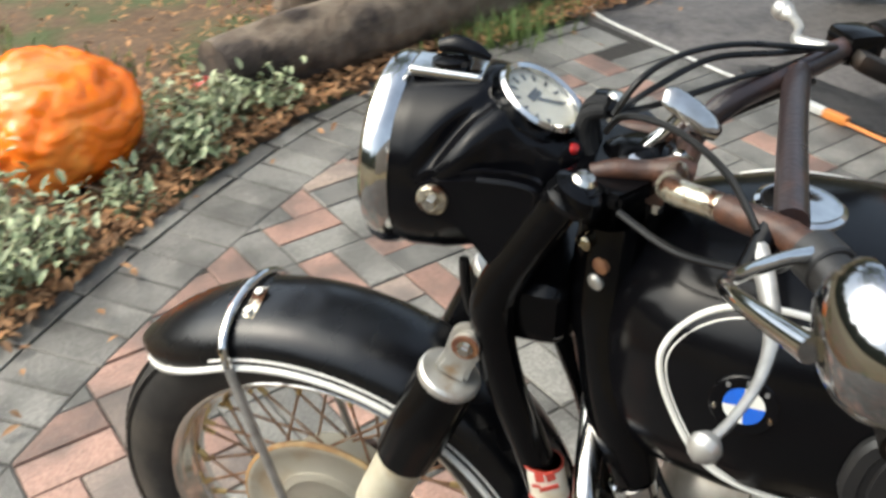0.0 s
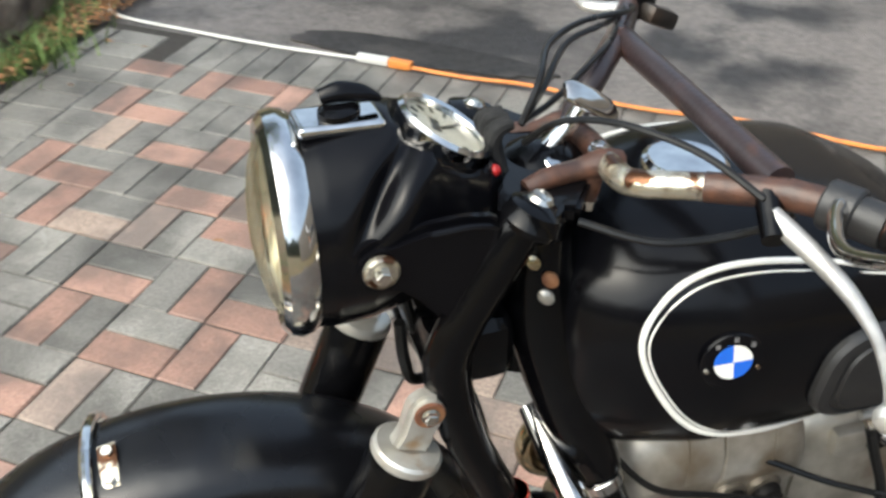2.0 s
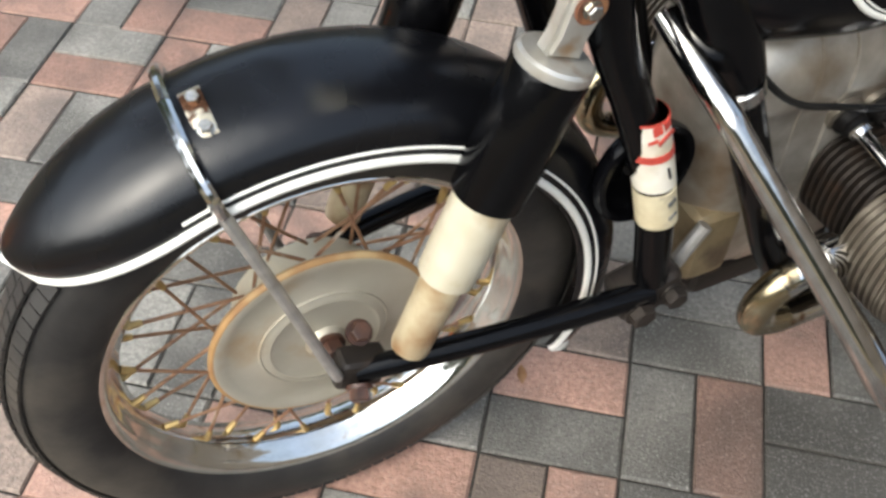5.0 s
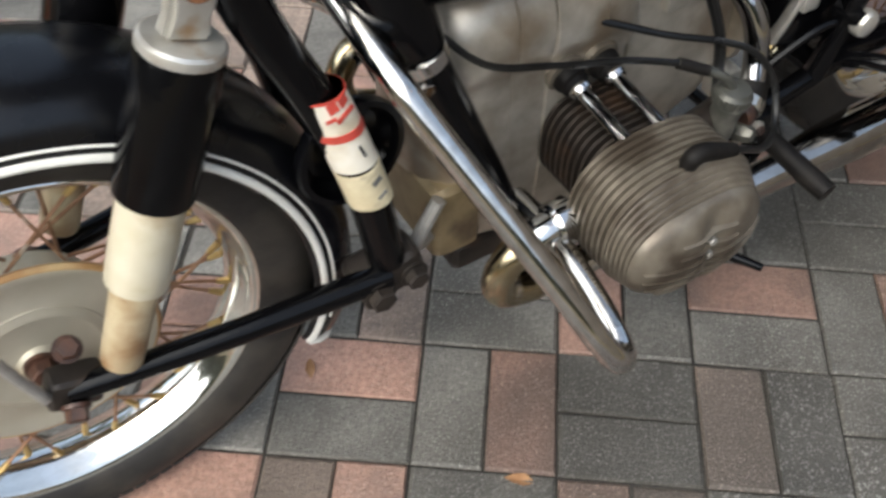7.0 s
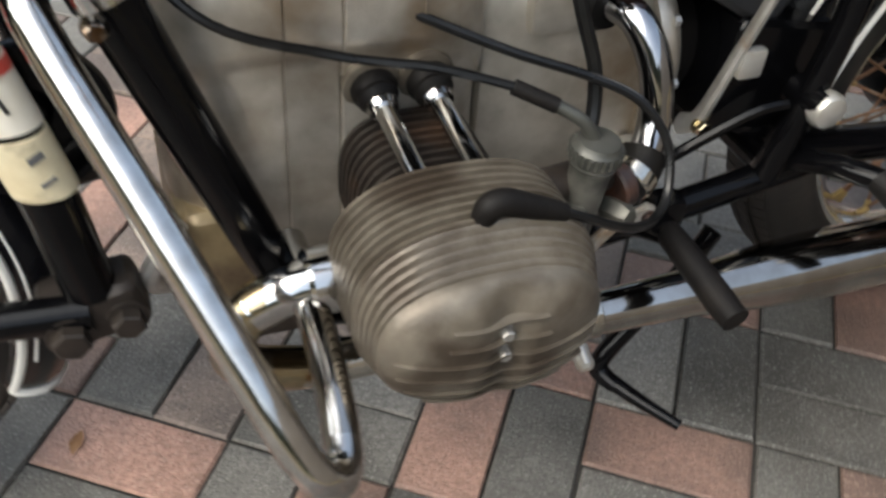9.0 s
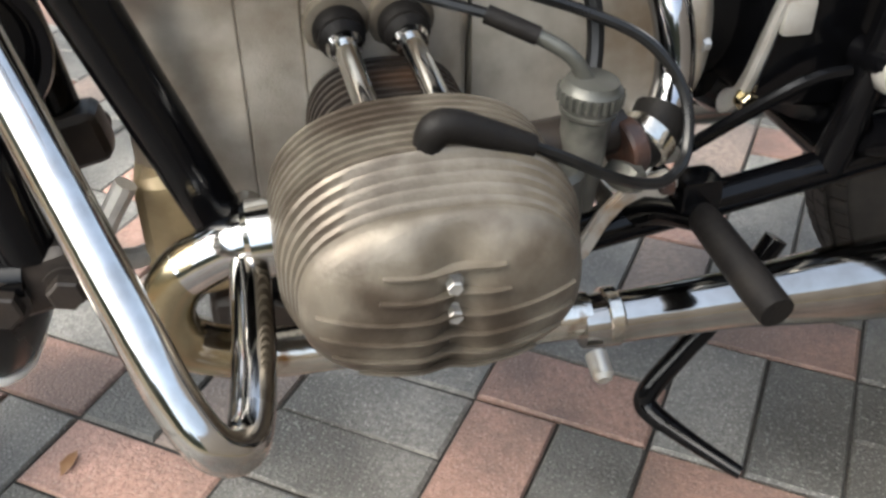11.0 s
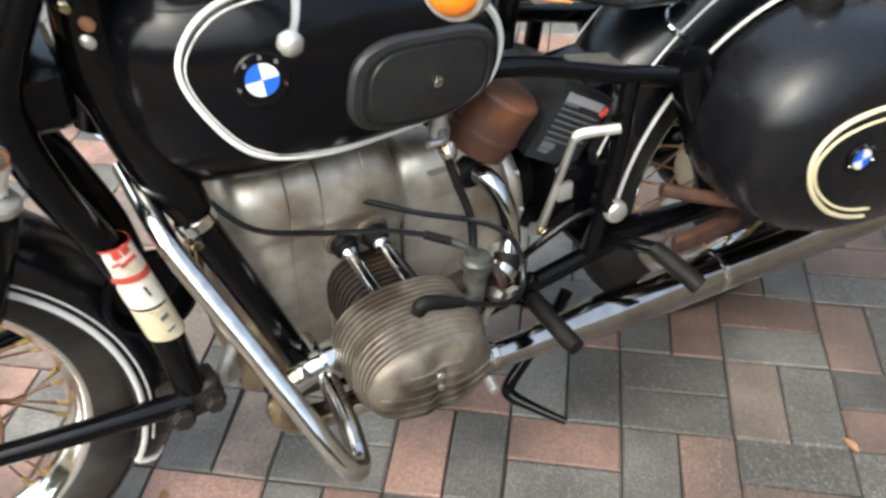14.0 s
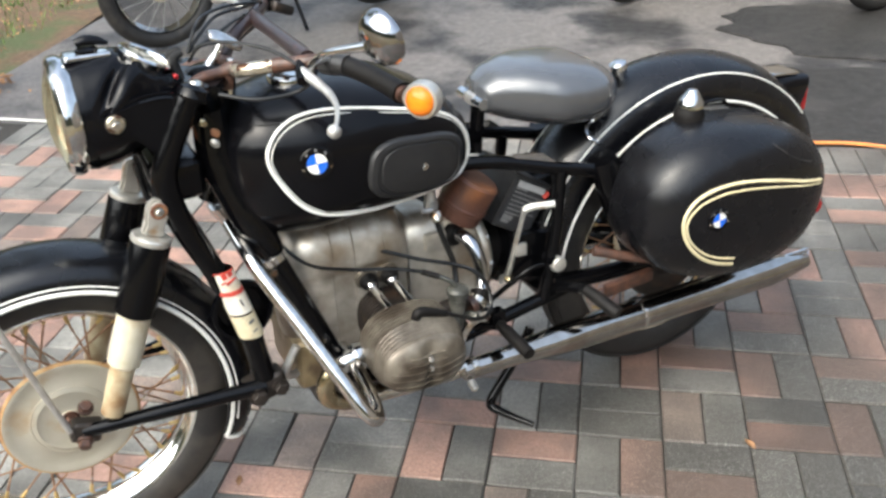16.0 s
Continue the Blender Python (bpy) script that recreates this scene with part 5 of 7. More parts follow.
# frame
frame_part = part("frame", tube([V(-0.262, 0, 0.72), V(-0.240, 0, 0.85), V(-0.225, 0, 0.965)], [0.034, 0.032, 0.033], 22, 5), FRAME_BLACK, MOTO, "black duplex tube frame")
for side in LEFT_RIGHT:
    down = [V(-0.245, 0.045 * side, 0.84), V(-0.225, 0.085 * side, 0.71), V(-0.196, 0.108 * side, 0.62), V(-0.135, 0.128 * side, 0.46), V(-0.090, 0.138 * side, 0.35), V(-0.045, 0.138 * side, 0.305), V(0.06, 0.132 * side, 0.300), V(0.22, 0.125 * side, 0.320), V(0.40, 0.118 * side, 0.345), V(0.52, 0.11 * side, 0.36)]
    part("down_tube", tube(down, [0.023, 0.023, 0.0225, 0.021, 0.019, 0.017, 0.016, 0.016, 0.016, 0.015], 16, 6), FRAME_BLACK, frame_part)
    part("tube_clamp", lathe([(-0.009, 0.0225), (-0.007, 0.0262), (0.007, 0.0262), (0.009, 0.0225)], V(-0.196, 0.108 * side, 0.620), V(-0.40, -0.14 * side, 1), 24), CHROME, frame_part, "chrome clamp band")
    part("upper_rail", tube([V(0.20, 0.07 * side, 0.705), V(0.30, 0.095 * side, 0.700), V(0.42, 0.118 * side, 0.668), V(0.53, 0.125 * side, 0.640)], [0.014, 0.015, 0.015, 0.016], 12, 5), FRAME_BLACK, frame_part)
    part("rear_strut", tube([V(0.44, 0.125 * side, 0.66), V(0.425, 0.13 * side, 0.50), V(0.405, 0.12 * side, 0.35)], [0.014, 0.014, 0.016], 12, 5), FRAME_BLACK, frame_part)
    part("shock_cover", lathe([(0, 0.03), (0.02, 0.035), (0.18, 0.035), (0.185, 0.030), (0.30, 0.028), (0.31, 0.02)], V(0.545, 0.125 * side, 0.665), V(0.40, 0.0, -1), 22), FRAME_BLACK, frame_part, "black rear shock sleeve")
    part("swing_arm", tube([V(0.43, 0.115 * side, 0.375), V(0.60, 0.115 * side, 0.36), V(0.80, 0.10 * side, 0.345)], [0.022, 0.02, 0.018], 14, 5), FRAME_BLACK, frame_part)
    part("shiny_gusset", plate([V(0.330, 0.105 * side, 0.715), V(0.345, 0.108 * side, 0.69), V(0.465, 0.124 * side, 0.655), V(0.40, 0.115 * side, 0.705)], 0.006, L_, bevel=0.002), CHROME, frame_part, "bright metal gusset")
    part("pivot_cap", lathe([(0, 0.0165), (0.004, 0.0190), (0.013, 0.0190), (0.018, 0.0165), (0.020, 0.010), (0.021, 0)], V(0.424, 0.140 * side, 0.446), L_ * side, 10), CAPALLOY, frame_part, "pale alloy pivot cap")
    part("cap_boss", tube([V(0.415, 0.11 * side, 0.45), V(0.42, 0.152 * side, 0.45)], 0.014, 12), FRAME_BLACK, frame_part)
    part("loop_rail", tube([V(0.53, 0.125 * side, 0.640), V(0.60, 0.15 * side, 0.52), V(0.66, 0.15 * side, 0.40)], 0.011, 10, 5), FRAME_BLACK, frame_part)
part("cross_tube", tube([V(0.42, -0.12, 0.35), V(0.42, 0.12, 0.35)], 0.016, 12), FRAME_BLACK, frame_part)
part("seat_post", tube([V(0.30, 0, 0.69), V(0.31, 0, 0.80)], 0.016, 12), FRAME_BLACK, frame_part)
for p, col in ((V(-0.281, 0.077, 0.902), BRASSY), (V(-0.262, 0.079, 0.879), FRESHRUST), (V(-0.265, 0.080, 0.860), CAPALLOY)):
    part("head_fitting", lathe([(-0.01, 0.0072), (0.004, 0.0072), (0.0065, 0.0045), (0.007, 0)], p, V(-0.3, 1, 0.1), 14, squash=1.3), col, frame_part, "small corroded fitting on the steering head")
part("head_shroud", tube([V(-0.262, 0.045, 0.915), V(-0.255, 0.050, 0.82), V(-0.226, 0.084, 0.71), V(-0.196, 0.106, 0.63)], [0.030, 0.040, 0.036, 0.025], 16, 6), FRAME_BLACK, frame_part)

# crash bars
for side in LEFT_RIGHT:
    s = side
    bar = [V(-0.256, 0.048 * s, 0.682), V(-0.250, 0.095 * s, 0.660), V(-0.243, 0.145 * s, 0.637), V(-0.233, 0.173 * s, 0.612), V(-0.187, 0.256 * s, 0.518), V(-0.150, 0.322 * s, 0.440), V(-0.132, 0.350 * s, 0.400), V(-0.116, 0.362 * s, 0.375), V(-0.099, 0.347 * s, 0.364), V(-0.090, 0.285 * s, 0.378), V(-0.087, 0.20 * s, 0.392), V(-0.085, 0.13 * s, 0.385)]
    run = smooth_line(bar, 8)
    crash = part("crash_bar", tube(run[:68], 0.0140, 20, 1), WORNCHROME, MOTO, "chrome tube crash bar")
    # same chrome as the bar, in a darker copy for its dark reflection
    part("return_tube", tube(run[67:], 0.0139, 20, 1), DULLSHADED, crash, "chrome return tube, darkened for its dark reflection")
    bolt("crash_bolt", V(-0.205, 0.125 * s, 0.600), L_ * s, 0.008, 0.012, PITTED, crash, "dull clamp bolt")
part("lower_hook", tube([V(-0.17, 0.10, 0.40), V(-0.20, 0.10, 0.345), V(-0.175, 0.08, 0.32), V(-0.13, 0.06, 0.33)], 0.009, 10, 6), LEVER, frame_part, "bent steel stay")

# engine
def block(stations, power=4.0, seg=56):
    return loft([super_ring(V(a, 0, (t + b) / 2), L_, U_, w, (t - b) / 2, power, seg) for a, t, b, w in stations])


def case(stations):
    """A crankcase section: a round upper housing that steps in to a flatter lower side."""
    rings = []
    for a, t, b, w in stations:
        zc = t - min(0.088, (t - b) * 0.3)
        half = [(w * math.sin(q) ** 0.8 if q else 0.0, zc + (t - zc) * math.cos(q) ** 0.8) for q in (math.pi / 2 * k / 13 for k in range(13))]
        half += [(w, zc - 0.006), (w - 0.003, zc - 0.018), (w - 0.009, zc - 0.027), (w - 0.011, zc - 0.040), (w - 0.009, zc - 0.09), (w - 0.007, (zc + b) / 2 - 0.02), (w - 0.010, b + 0.05), (w - 0.020, b + 0.018), (w * 0.6, b), (0.0, b)]
        rings.append([V(a, x, z) for x, z in half] + [V(a, -x, z) for x, z in half[-2:0:-1]])
    return loft(rings)


engine = part("engine", case(((-0.0288, 0.646, 0.25, 0.0985), (-0.0272, 0.649, 0.25, 0.1005), (0.03, 0.648, 0.25, 0.1005), (0.058, 0.643, 0.25, 0.100), (0.076, 0.634, 0.255, 0.097), (0.088, 0.620, 0.265, 0.090), (0.096, 0.600, 0.28, 0.078), (0.100, 0.575, 0.30, 0.062))), ALLOY, MOTO, "boxer engine of stained cast alloy", 30)
part("timing_cover", case(((-0.170, 0.545, 0.36, 0.020), (-0.169, 0.575, 0.335, 0.040), (-0.166, 0.598, 0.315, 0.058), (-0.158, 0.618, 0.295, 0.074), (-0.146, 0.633, 0.280, 0.086), (-0.128, 0.643, 0.268, 0.0935), (-0.104, 0.648, 0.260, 0.0975), (-0.0762, 0.650, 0.255, 0.0990), (-0.0750, 0.648, 0.257, 0.0978))), ALLOY, engine, "smooth rounded front cover", 30)
part("cover_band", case(((-0.0745, 0.648, 0.255, 0.0978), (-0.0733, 0.650, 0.252, 0.0990), (-0.0310, 0.649, 0.251, 0.0995), (-0.0294, 0.646, 0.253, 0.0980))), ALLOY, engine, "middle cover band", 30)
part("case_rib", tube([V(0.036, 0.1002, 0.560), V(0.035, 0.1002, 0.585), V(0.034, 0.093, 0.615), V(0.034, 0.078, 0.634)], 0.0010, 6, 4), ALLOY, engine, "thin cast rib")
for k, (a, z) in enumerate(((0.004, 0.556), (0.014, 0.556), (0.024, 0.554))):
    part("raised_mark", rbox(V(a, 0.0905, z), (0.005, 0.003, 0.012), 0.0008), ALLOY, engine, "plain cast mark")
part("top_plug", lathe([(0, 0.012), (0.012, 0.012), (0.016, 0.008), (0.017, 0)], V(-0.02, 0.04, 0.645), U_, 16), BRASSY, engine, "brass plug")
part("sump", rbox(V(-0.02, 0, 0.235), (0.22, 0.15, 0.05), 0.016, segments=3), IRON, engine, "oily finned sump")
part("yellowed_foot", rbox(V(-0.135, 0, 0.335), (0.07, 0.185, 0.12), 0.02, segments=3), EDGEBROWN, engine, "yellow-stained lower front cover")
gearbox = part("gearbox", block(((0.100, 0.585, 0.30, 0.074), (0.112, 0.598, 0.295, 0.080), (0.20, 0.595, 0.300, 0.080), (0.245, 0.580, 0.315, 0.074), (0.270, 0.560, 0.335, 0.070), (0.274, 0.55, 0.35, 0.06)), 3.2), ALLOY, MOTO, "cast alloy gearbox", 45)
part("rear_flange", lathe([(0, 0.098), (0.008, 0.100), (0.014, 0.098), (0.024, 0.090), (0.030, 0.07), (0.032, 0)], V(0.268, 0.0, 0.462), A_, 48), ALLOY, gearbox, "round alloy rear cover")
for k in range(10):
    q = 2 * math.pi * k / 10
    bolt("cover_bolt", V(0.281, 0.094 * math.cos(q), 0.462 + 0.094 * math.sin(q)), A_, 0.0055, 0.008, LEVER, gearbox)
part("gearbox_boss", rbox(V(0.16, 0.078, 0.545), (0.05, 0.02, 0.04), 0.008), ALLOY, gearbox)
part("drain_boss", rbox(V(0.265, 0.085, 0.375), (0.04, 0.03, 0.04), 0.008), CAPALLOY, gearbox, "pale alloy boss")
part("rubber_gaiter", tube([V(0.30, 0.0, 0.46), V(0.34, 0.0, 0.45), V(0.40, 0.0, 0.43), V(0.46, 0.0, 0.40)], [0.06, 0.055, 0.06, 0.05], 20, 6), RUBBER, gearbox, "black rubber drive gaiter")

CYA, CYZ = 0.026, 0.420


DOME = (0.027, 0.411, 0.088, 0.0600)


def dome_b(a, z, valley=0.010):
    """How far out the rocker cover's face stands: a low dome in two lobes, pinched down its middle."""
    u, w = (a - DOME[0]) / DOME[2], (z - DOME[1]) / DOME[3]
    s = min(1.0, (abs(u) ** 2.4 + abs(w) ** 2.4) ** (1 / 2.4))
    return 0.297 + 0.027 * (1 - s ** 2.4) ** 0.55 - valley * math.exp(-((a - 0.031 - 0.1 * w * DOME[3]) / (0.011 + 0.010 * max(0.0, w))) ** 2) * (1 - s ** 6)


def cover_ring(f, grow, b, seg=72):
    """An outline between the head's (f = 0) and the dome's (f = 1)."""
    a, z = CYA + (DOME[0] - CYA) * f, CYZ + (DOME[1] - CYZ) * f
    hu, hv = 0.097 + (DOME[2] - 0.097) * f, 0.0765 + (DOME[3] - 0.0765) * f
    return super_ring(V(a, b, z), A_, U_, hu * grow, hv * grow, 2.5, seg)


for side in LEFT_RIGHT:
    def fins(b0, b1, hu, hv, n, deep, power, seg=48):
        rings, prof = [], []
        for k in range(n):
            s0 = b0 + (b1 - b0) * k / n
            step = (b1 - b0) / n
            prof += [(s0, 1 - deep), (s0 + step * 0.42, 1 - deep), (s0 + step * 0.5, 1.0), (s0 + step * 0.9, 1.0)]
        prof.append((b1, 1 - deep))
        for b, sc in prof:
            rings.append(super_ring(V(CYA, side * b, CYZ), A_, U_, hu * sc, hv * sc, power, seg))
        return loft(rings)
    barrel = part("cylinder", fins(0.092, 0.194, 0.060, 0.060, 10, 0.2, 2.8), IRON, engine, "dark oily finned cylinder", 25)
    head_p = part("cylinder_head", fins(0.194, 0.268, 0.0965, 0.0765, 8, 0.060, 2.5), FINALLOY, engine, "dirty alloy finned head", 25)
    rings = [cover_ring(0.0, 0.95, 0.266 * side)]
    for k in range(5):
        f0, b0 = k / 5, 0.268 + 0.0056 * k
        for df, grow, db in ((0.0, 0.965, 0.0), (0.03, 0.998, 0.0014), (0.10, 0.996, 0.0036), (0.14, 0.962, 0.0046)):
            rings.append(cover_ring(f0 + df, grow, (b0 + db) * side))
    rings.append(cover_ring(1.0, 1.0, 0.2955 * side))
    for sc in (0.995, 0.975, 0.94, 0.89, 0.83, 0.75, 0.66, 0.56, 0.45, 0.34, 0.23, 0.12, 0.03):
        rings.append([V(p[0], side * dome_b(p[0], p[2]), p[2]) for p in super_ring(V(DOME[0], 0, DOME[1]), A_, U_, DOME[2] * sc, DOME[3] * sc, 2.4, 72)])
    rocker = part("rocker_cover", loft(rings), FINALLOY, MOTO, "domed alloy rocker cover with fine ribs", 34)
    for k in range(6):
        w = -0.047 + 0.0155 * k
        span = DOME[2] * max(0.0, 1 - (abs(w) / DOME[3]) ** 2.4) ** (1 / 2.4) * 0.90
        rows = []
        for q in np.linspace(-1 if k < 4 else -0.55, 1 if k < 4 else 0.45, 25):
            a, z = DOME[0] + span * q, DOME[1] + w + 0.005 * q * q
            out = dome_b(a, z, 0.0055)
            half = 0.0014 if abs(q) < 0.98 else 0.0005
            rows.append([V(a, side * (out - 0.016), z - half), V(a, side * (out + 0.0034), z - half * 0.5), V(a, side * (out + 0.0034), z + half * 0.5), V(a, side * (out - 0.016), z + half)])
        part("rib", loft(rows), FINALLOY, rocker)
    for z in (0.430, 0.409):
        bolt("cover_nut", V(0.029, side * (dome_b(0.029, z) - 0.002), z), L_ * side, 0.0052, 0.010, LEVER, rocker, "alloy cover nut")
    for a in (-0.004, 0.043):
        p0, p1 = V(a, 0.096 * side, 0.503), V(a + 0.006, 0.198 * side, 0.484)
        part("pushrod_tube", tube([p0, p1], 0.0088, 14), CHROME, engine, "chrome pushrod tube with rust spots")
        part("pushrod_seal", lathe([(-0.004, 0.019), (0.004, 0.0195), (0.009, 0.0165), (0.013, 0.017), (0.019, 0.012)], p0, p1 - p0, 22), RUBBER, engine, "black rubber pushrod seal")
        part("seal_ring", lathe([(0.018, 0.0125), (0.022, 0.0135), (0.027, 0.0115)], p0, p1 - p0, 18), CHROME, engine, "chrome seal ring")
        # boss darker than the case, painting the shadow round the seals
        part("tube_boss", lathe([(-0.03, 0.028), (-0.004, 0.0245), (-0.002, 0.02)], p0, p1 - p0, 22), FINALLOY, engine)
    # spark plug lead in its recess
    part("cable_sleeve", tube([V(0.118, 0.180 * side, 0.520), V(0.086, 0.165 * side, 0.533)], 0.0066, 12), RUBBER, engine, "black cable sleeve")
    # near-black dish paints the shade inside the plug hole
    part("plug_recess", lathe([(-0.012, 0.0185), (0.0040, 0.0185), (0.0050, 0.0170), (-0.006, 0.0140), (-0.008, 0.0)], V(0.034, 0.264 * side, 0.483), V(0.05, 1.0 * side, 1), 22), INK, head_p, "dark plug recess")
    part("plug_cap", tube([V(0.026, 0.262 * side, 0.492), V(0.030, 0.264 * side, 0.505), V(0.042, 0.264 * side, 0.506), V(0.066, 0.264 * side, 0.496), V(0.090, 0.264 * side, 0.486)], [0.0095, 0.0105, 0.0105, 0.0095, 0.0075], 16, 6), RUBBER, head_p, "black plug cap")
    cable([V(0.086, 0.264 * side, 0.488), V(0.112, 0.262 * side, 0.474), V(0.140, 0.257 * side, 0.456), V(0.170, 0.246 * side, 0.438), V(0.200, 0.228 * side, 0.426), V(0.222, 0.208 * side, 0.434), V(0.226, 0.186 * side, 0.468), V(0.205, 0.166 * side, 0.500), V(0.165, 0.150 * side, 0.520), V(0.10, 0.130 * side, 0.541), V(0.045, 0.105 * side, 0.560), V(0.017, 0.090 * side, 0.569)], 0.0042, "black ignition lead", parent=engine)
    # carburettor and intake
    carb = part("carburettor", lathe([(-0.052, 0.010), (-0.048, 0.0155), (0.0, 0.0170), (0.026, 0.0175), (0.028, 0.0200), (0.031, 0.0205), (0.0315, 0.0195), (0.040, 0.0215), (0.046, 0.0215), (0.048, 0.0195), (0.052, 0.018), (0.054, 0.008)], V(0.150, 0.192 * side, 0.440), V(0.06, 0.05 * side, 1), 28), CARBZINC, MOTO, "dull grey carburettor")
    axis = V(0.06, 0.05 * side, 1).normalized()
    turn = axis.to_track_quat("Z", "Y").to_matrix()
    toothed = [[V(0.150, 0.192 * side, 0.440) + turn @ Vector(((0.0232 if n % 4 < 2 else 0.0208) * math.cos(2 * math.pi * n / 96), (0.0232 if n % 4 < 2 else 0.0208) * math.sin(2 * math.pi * n / 96), h)) for n in range(96)] for h in (0.036, 0.045)]
    part("toothed_ring", loft(toothed), CARBZINC, carb, "toothed ring of the carburettor top")
    part("intake_hose", tube([V(0.222, 0.163 * side, 0.444), V(0.208, 0.175 * side, 0.431), V(0.184, 0.182 * side, 0.428)], 0.0208, 20, 4), RUBBER, carb, "short black rubber hose")
    part("second_clip", lathe([(-0.007, 0.0212), (-0.005, 0.0228), (0.005, 0.0228), (0.007, 0.0212)], V(0.188, 0.181 * side, 0.428), V(1, -0.25 * side, 0.1), 24), RUST, carb, "rusty hose clip")
    part("float_bowl", lathe([(-0.03, 0.019), (-0.026, 0.022), (0.012, 0.022), (0.016, 0.018)], V(0.125, 0.205 * side, 0.418), U_, 22), CARBZINC, carb, "float bowl")
    part("carb_throat", tube([V(0.085, 0.185 * side, 0.438), V(0.14, 0.178 * side, 0.438), V(0.185, 0.168 * side, 0.438)], 0.018, 18, 4), IRON, carb, "oily carburettor throat")
    lever_pts = [V(a, 0.196 * side, z) for a, z in ((0.148, 0.345), (0.152, 0.362), (0.166, 0.386), (0.182, 0.402), (0.200, 0.411), (0.214, 0.414), (0.224, 0.408), (0.225, 0.396), (0.215, 0.390), (0.200, 0.394), (0.186, 0.388), (0.174, 0.374), (0.164, 0.354), (0.158, 0.343))]
    part("choke_lever", plate(lever_pts, 0.008, L_, bevel=0.0025), CAPALLOY, carb, "pale cast lever")
    bolt("lever_pivot", V(0.215, 0.200 * side, 0.402), L_ * side, 0.0055, 0.005, RUST, carb, "rusty pivot bolt")
    part("banjo", lathe([(0, 0.010), (0.01, 0.012), (0.022, 0.012), (0.030, 0.008)], V(0.178, 0.186 * side, 0.412), V(0.3, 1 * side, 0.2), 6), CARBZINC, carb, "bright banjo bolt")
    part("cable_top", tube([V(0.150, 0.193 * side, 0.490), V(0.138, 0.190 * side, 0.508), V(0.118, 0.180 * side, 0.520), V(0.086, 0.165 * side, 0.533)], [0.006, 0.0055, 0.0055, 0.0055], 12, 5), CARBZINC, carb, "bent alloy cable guide")
    cable([V(0.087, 0.165 * side, 0.533), V(0.03, 0.145 * side, 0.546), V(-0.05, 0.122 * side, 0.556), V(-0.14, 0.115 * side, 0.595), V(-0.20, 0.07 * side, 0.68), V(-0.23, 0.04 * side, 0.80)], 0.0040, "black throttle cable", parent=carb)
    part("intake_pipe", tube([V(0.205, 0.072 * side, 0.545), V(0.220, 0.105 * side, 0.545), V(0.233, 0.132 * side, 0.512), V(0.234, 0.150 * side, 0.462), V(0.212, 0.172 * side, 0.432)], 0.0150, 20, 8), DARKCHROME, carb, "curved chrome intake pipe")
    part("intake_collar", lathe([(0, 0.026), (0.012, 0.026), (0.020, 0.021)], V(0.204, 0.068 * side, 0.546), V(0.2, 1 * side, 0), 24), RUBBER, carb, "black rubber collar")
    part("hose_clip", lathe([(-0.008, 0.021), (-0.006, 0.0225), (0.006, 0.0225), (0.008, 0.021)], V(0.205, 0.176 * side, 0.430), V(1, -0.6 * side, 0.6), 24), PITTED, carb, "rusty hose clip")
    # exhaust
    header = [V(-0.055, 0.198 * side, 0.402), V(-0.095, 0.198 * side, 0.399), V(-0.130, 0.196 * side, 0.382), V(-0.148, 0.194 * side, 0.348), V(-0.138, 0.190 * side, 0.312), V(-0.095, 0.187 * side, 0.291), V(0.0, 0.183 * side, 0.283), V(0.17, 0.180 * side, 0.274)]
    exhaust = part("exhaust", tube(header[1:6], 0.0195, 20, 8), BRASSY, MOTO, "heat-yellowed chrome exhaust header")
    part("header_neck", tube(header[:3], 0.0199, 20, 8), CHROME, exhaust, "bright chrome start of the header")
    part("lower_pipe", tube(header[4:], 0.0192, 20, 8), PITTED, exhaust, "dull lower exhaust pipe")
    part("exhaust_nut", lathe([(0, 0.024), (0.004, 0.028), (0.026, 0.028), (0.030, 0.025)], V(-0.058, 0.198 * side, 0.402), V(-1, 0, -0.06), 24), BRIGHT, exhaust, "chrome finned exhaust nut")
    part("silencer", lathe([(0.0, 0.0215), (0.03, 0.0235), (0.033, 0.0215), (0.14, 0.0250), (0.22, 0.0330), (0.28, 0.0365), (0.34, 0.0370), (0.85, 0.0368), (0.90, 0.033), (0.98, 0.020), (0.985, 0.014)], V(0.165, 0.182 * side, 0.268), V(1, 0.006 * side, 0.002), 36), DULLSHADED, exhaust, "long chrome silencer")
    part("tail_fin", plate([V(1.03, 0.186 * side, 0.300), V(1.16, 0.187 * side, 0.302), V(1.155, 0.187 * side, 0.285), V(1.05, 0.186 * side, 0.245)], 0.024, L_, bevel=0.009), CHROME, exhaust, "fishtail end")
    part("silencer_band", lathe([(-0.006, 0.0362), (-0.004, 0.0395), (0.004, 0.0395), (0.006, 0.0362)], V(0.628, 0.184 * side, 0.271), A_, 36), CHROME, exhaust, "chrome band")
    part("pipe_clamp", lathe([(-0.007, 0.0215), (-0.005, 0.0245), (0.005, 0.0245), (0.007, 0.0215)], V(0.19, 0.181 * side, 0.270), A_, 24), PITTED, exhaust, "pipe clamp")
    part("clamp_nut", lathe([(0, 0.009), (0.02, 0.009), (0.024, 0.006)], V(0.172, 0.205 * side, 0.252), V(0, 1 * side, -0.4), 12), CAPALLOY, exhaust, "pale clamp nut")
    # foot pegs
    peg = part("foot_peg", tube([V(0.262, 0.172 * side, 0.352), V(0.262, 0.20 * side, 0.352), V(0.268, 0.255 * side, 0.342), V(0.271, 0.284 * side, 0.338)], [0.012, 0.0135, 0.0145, 0.0135], 18, 5), RUBBER, MOTO, "worn brown-black rubber foot peg")
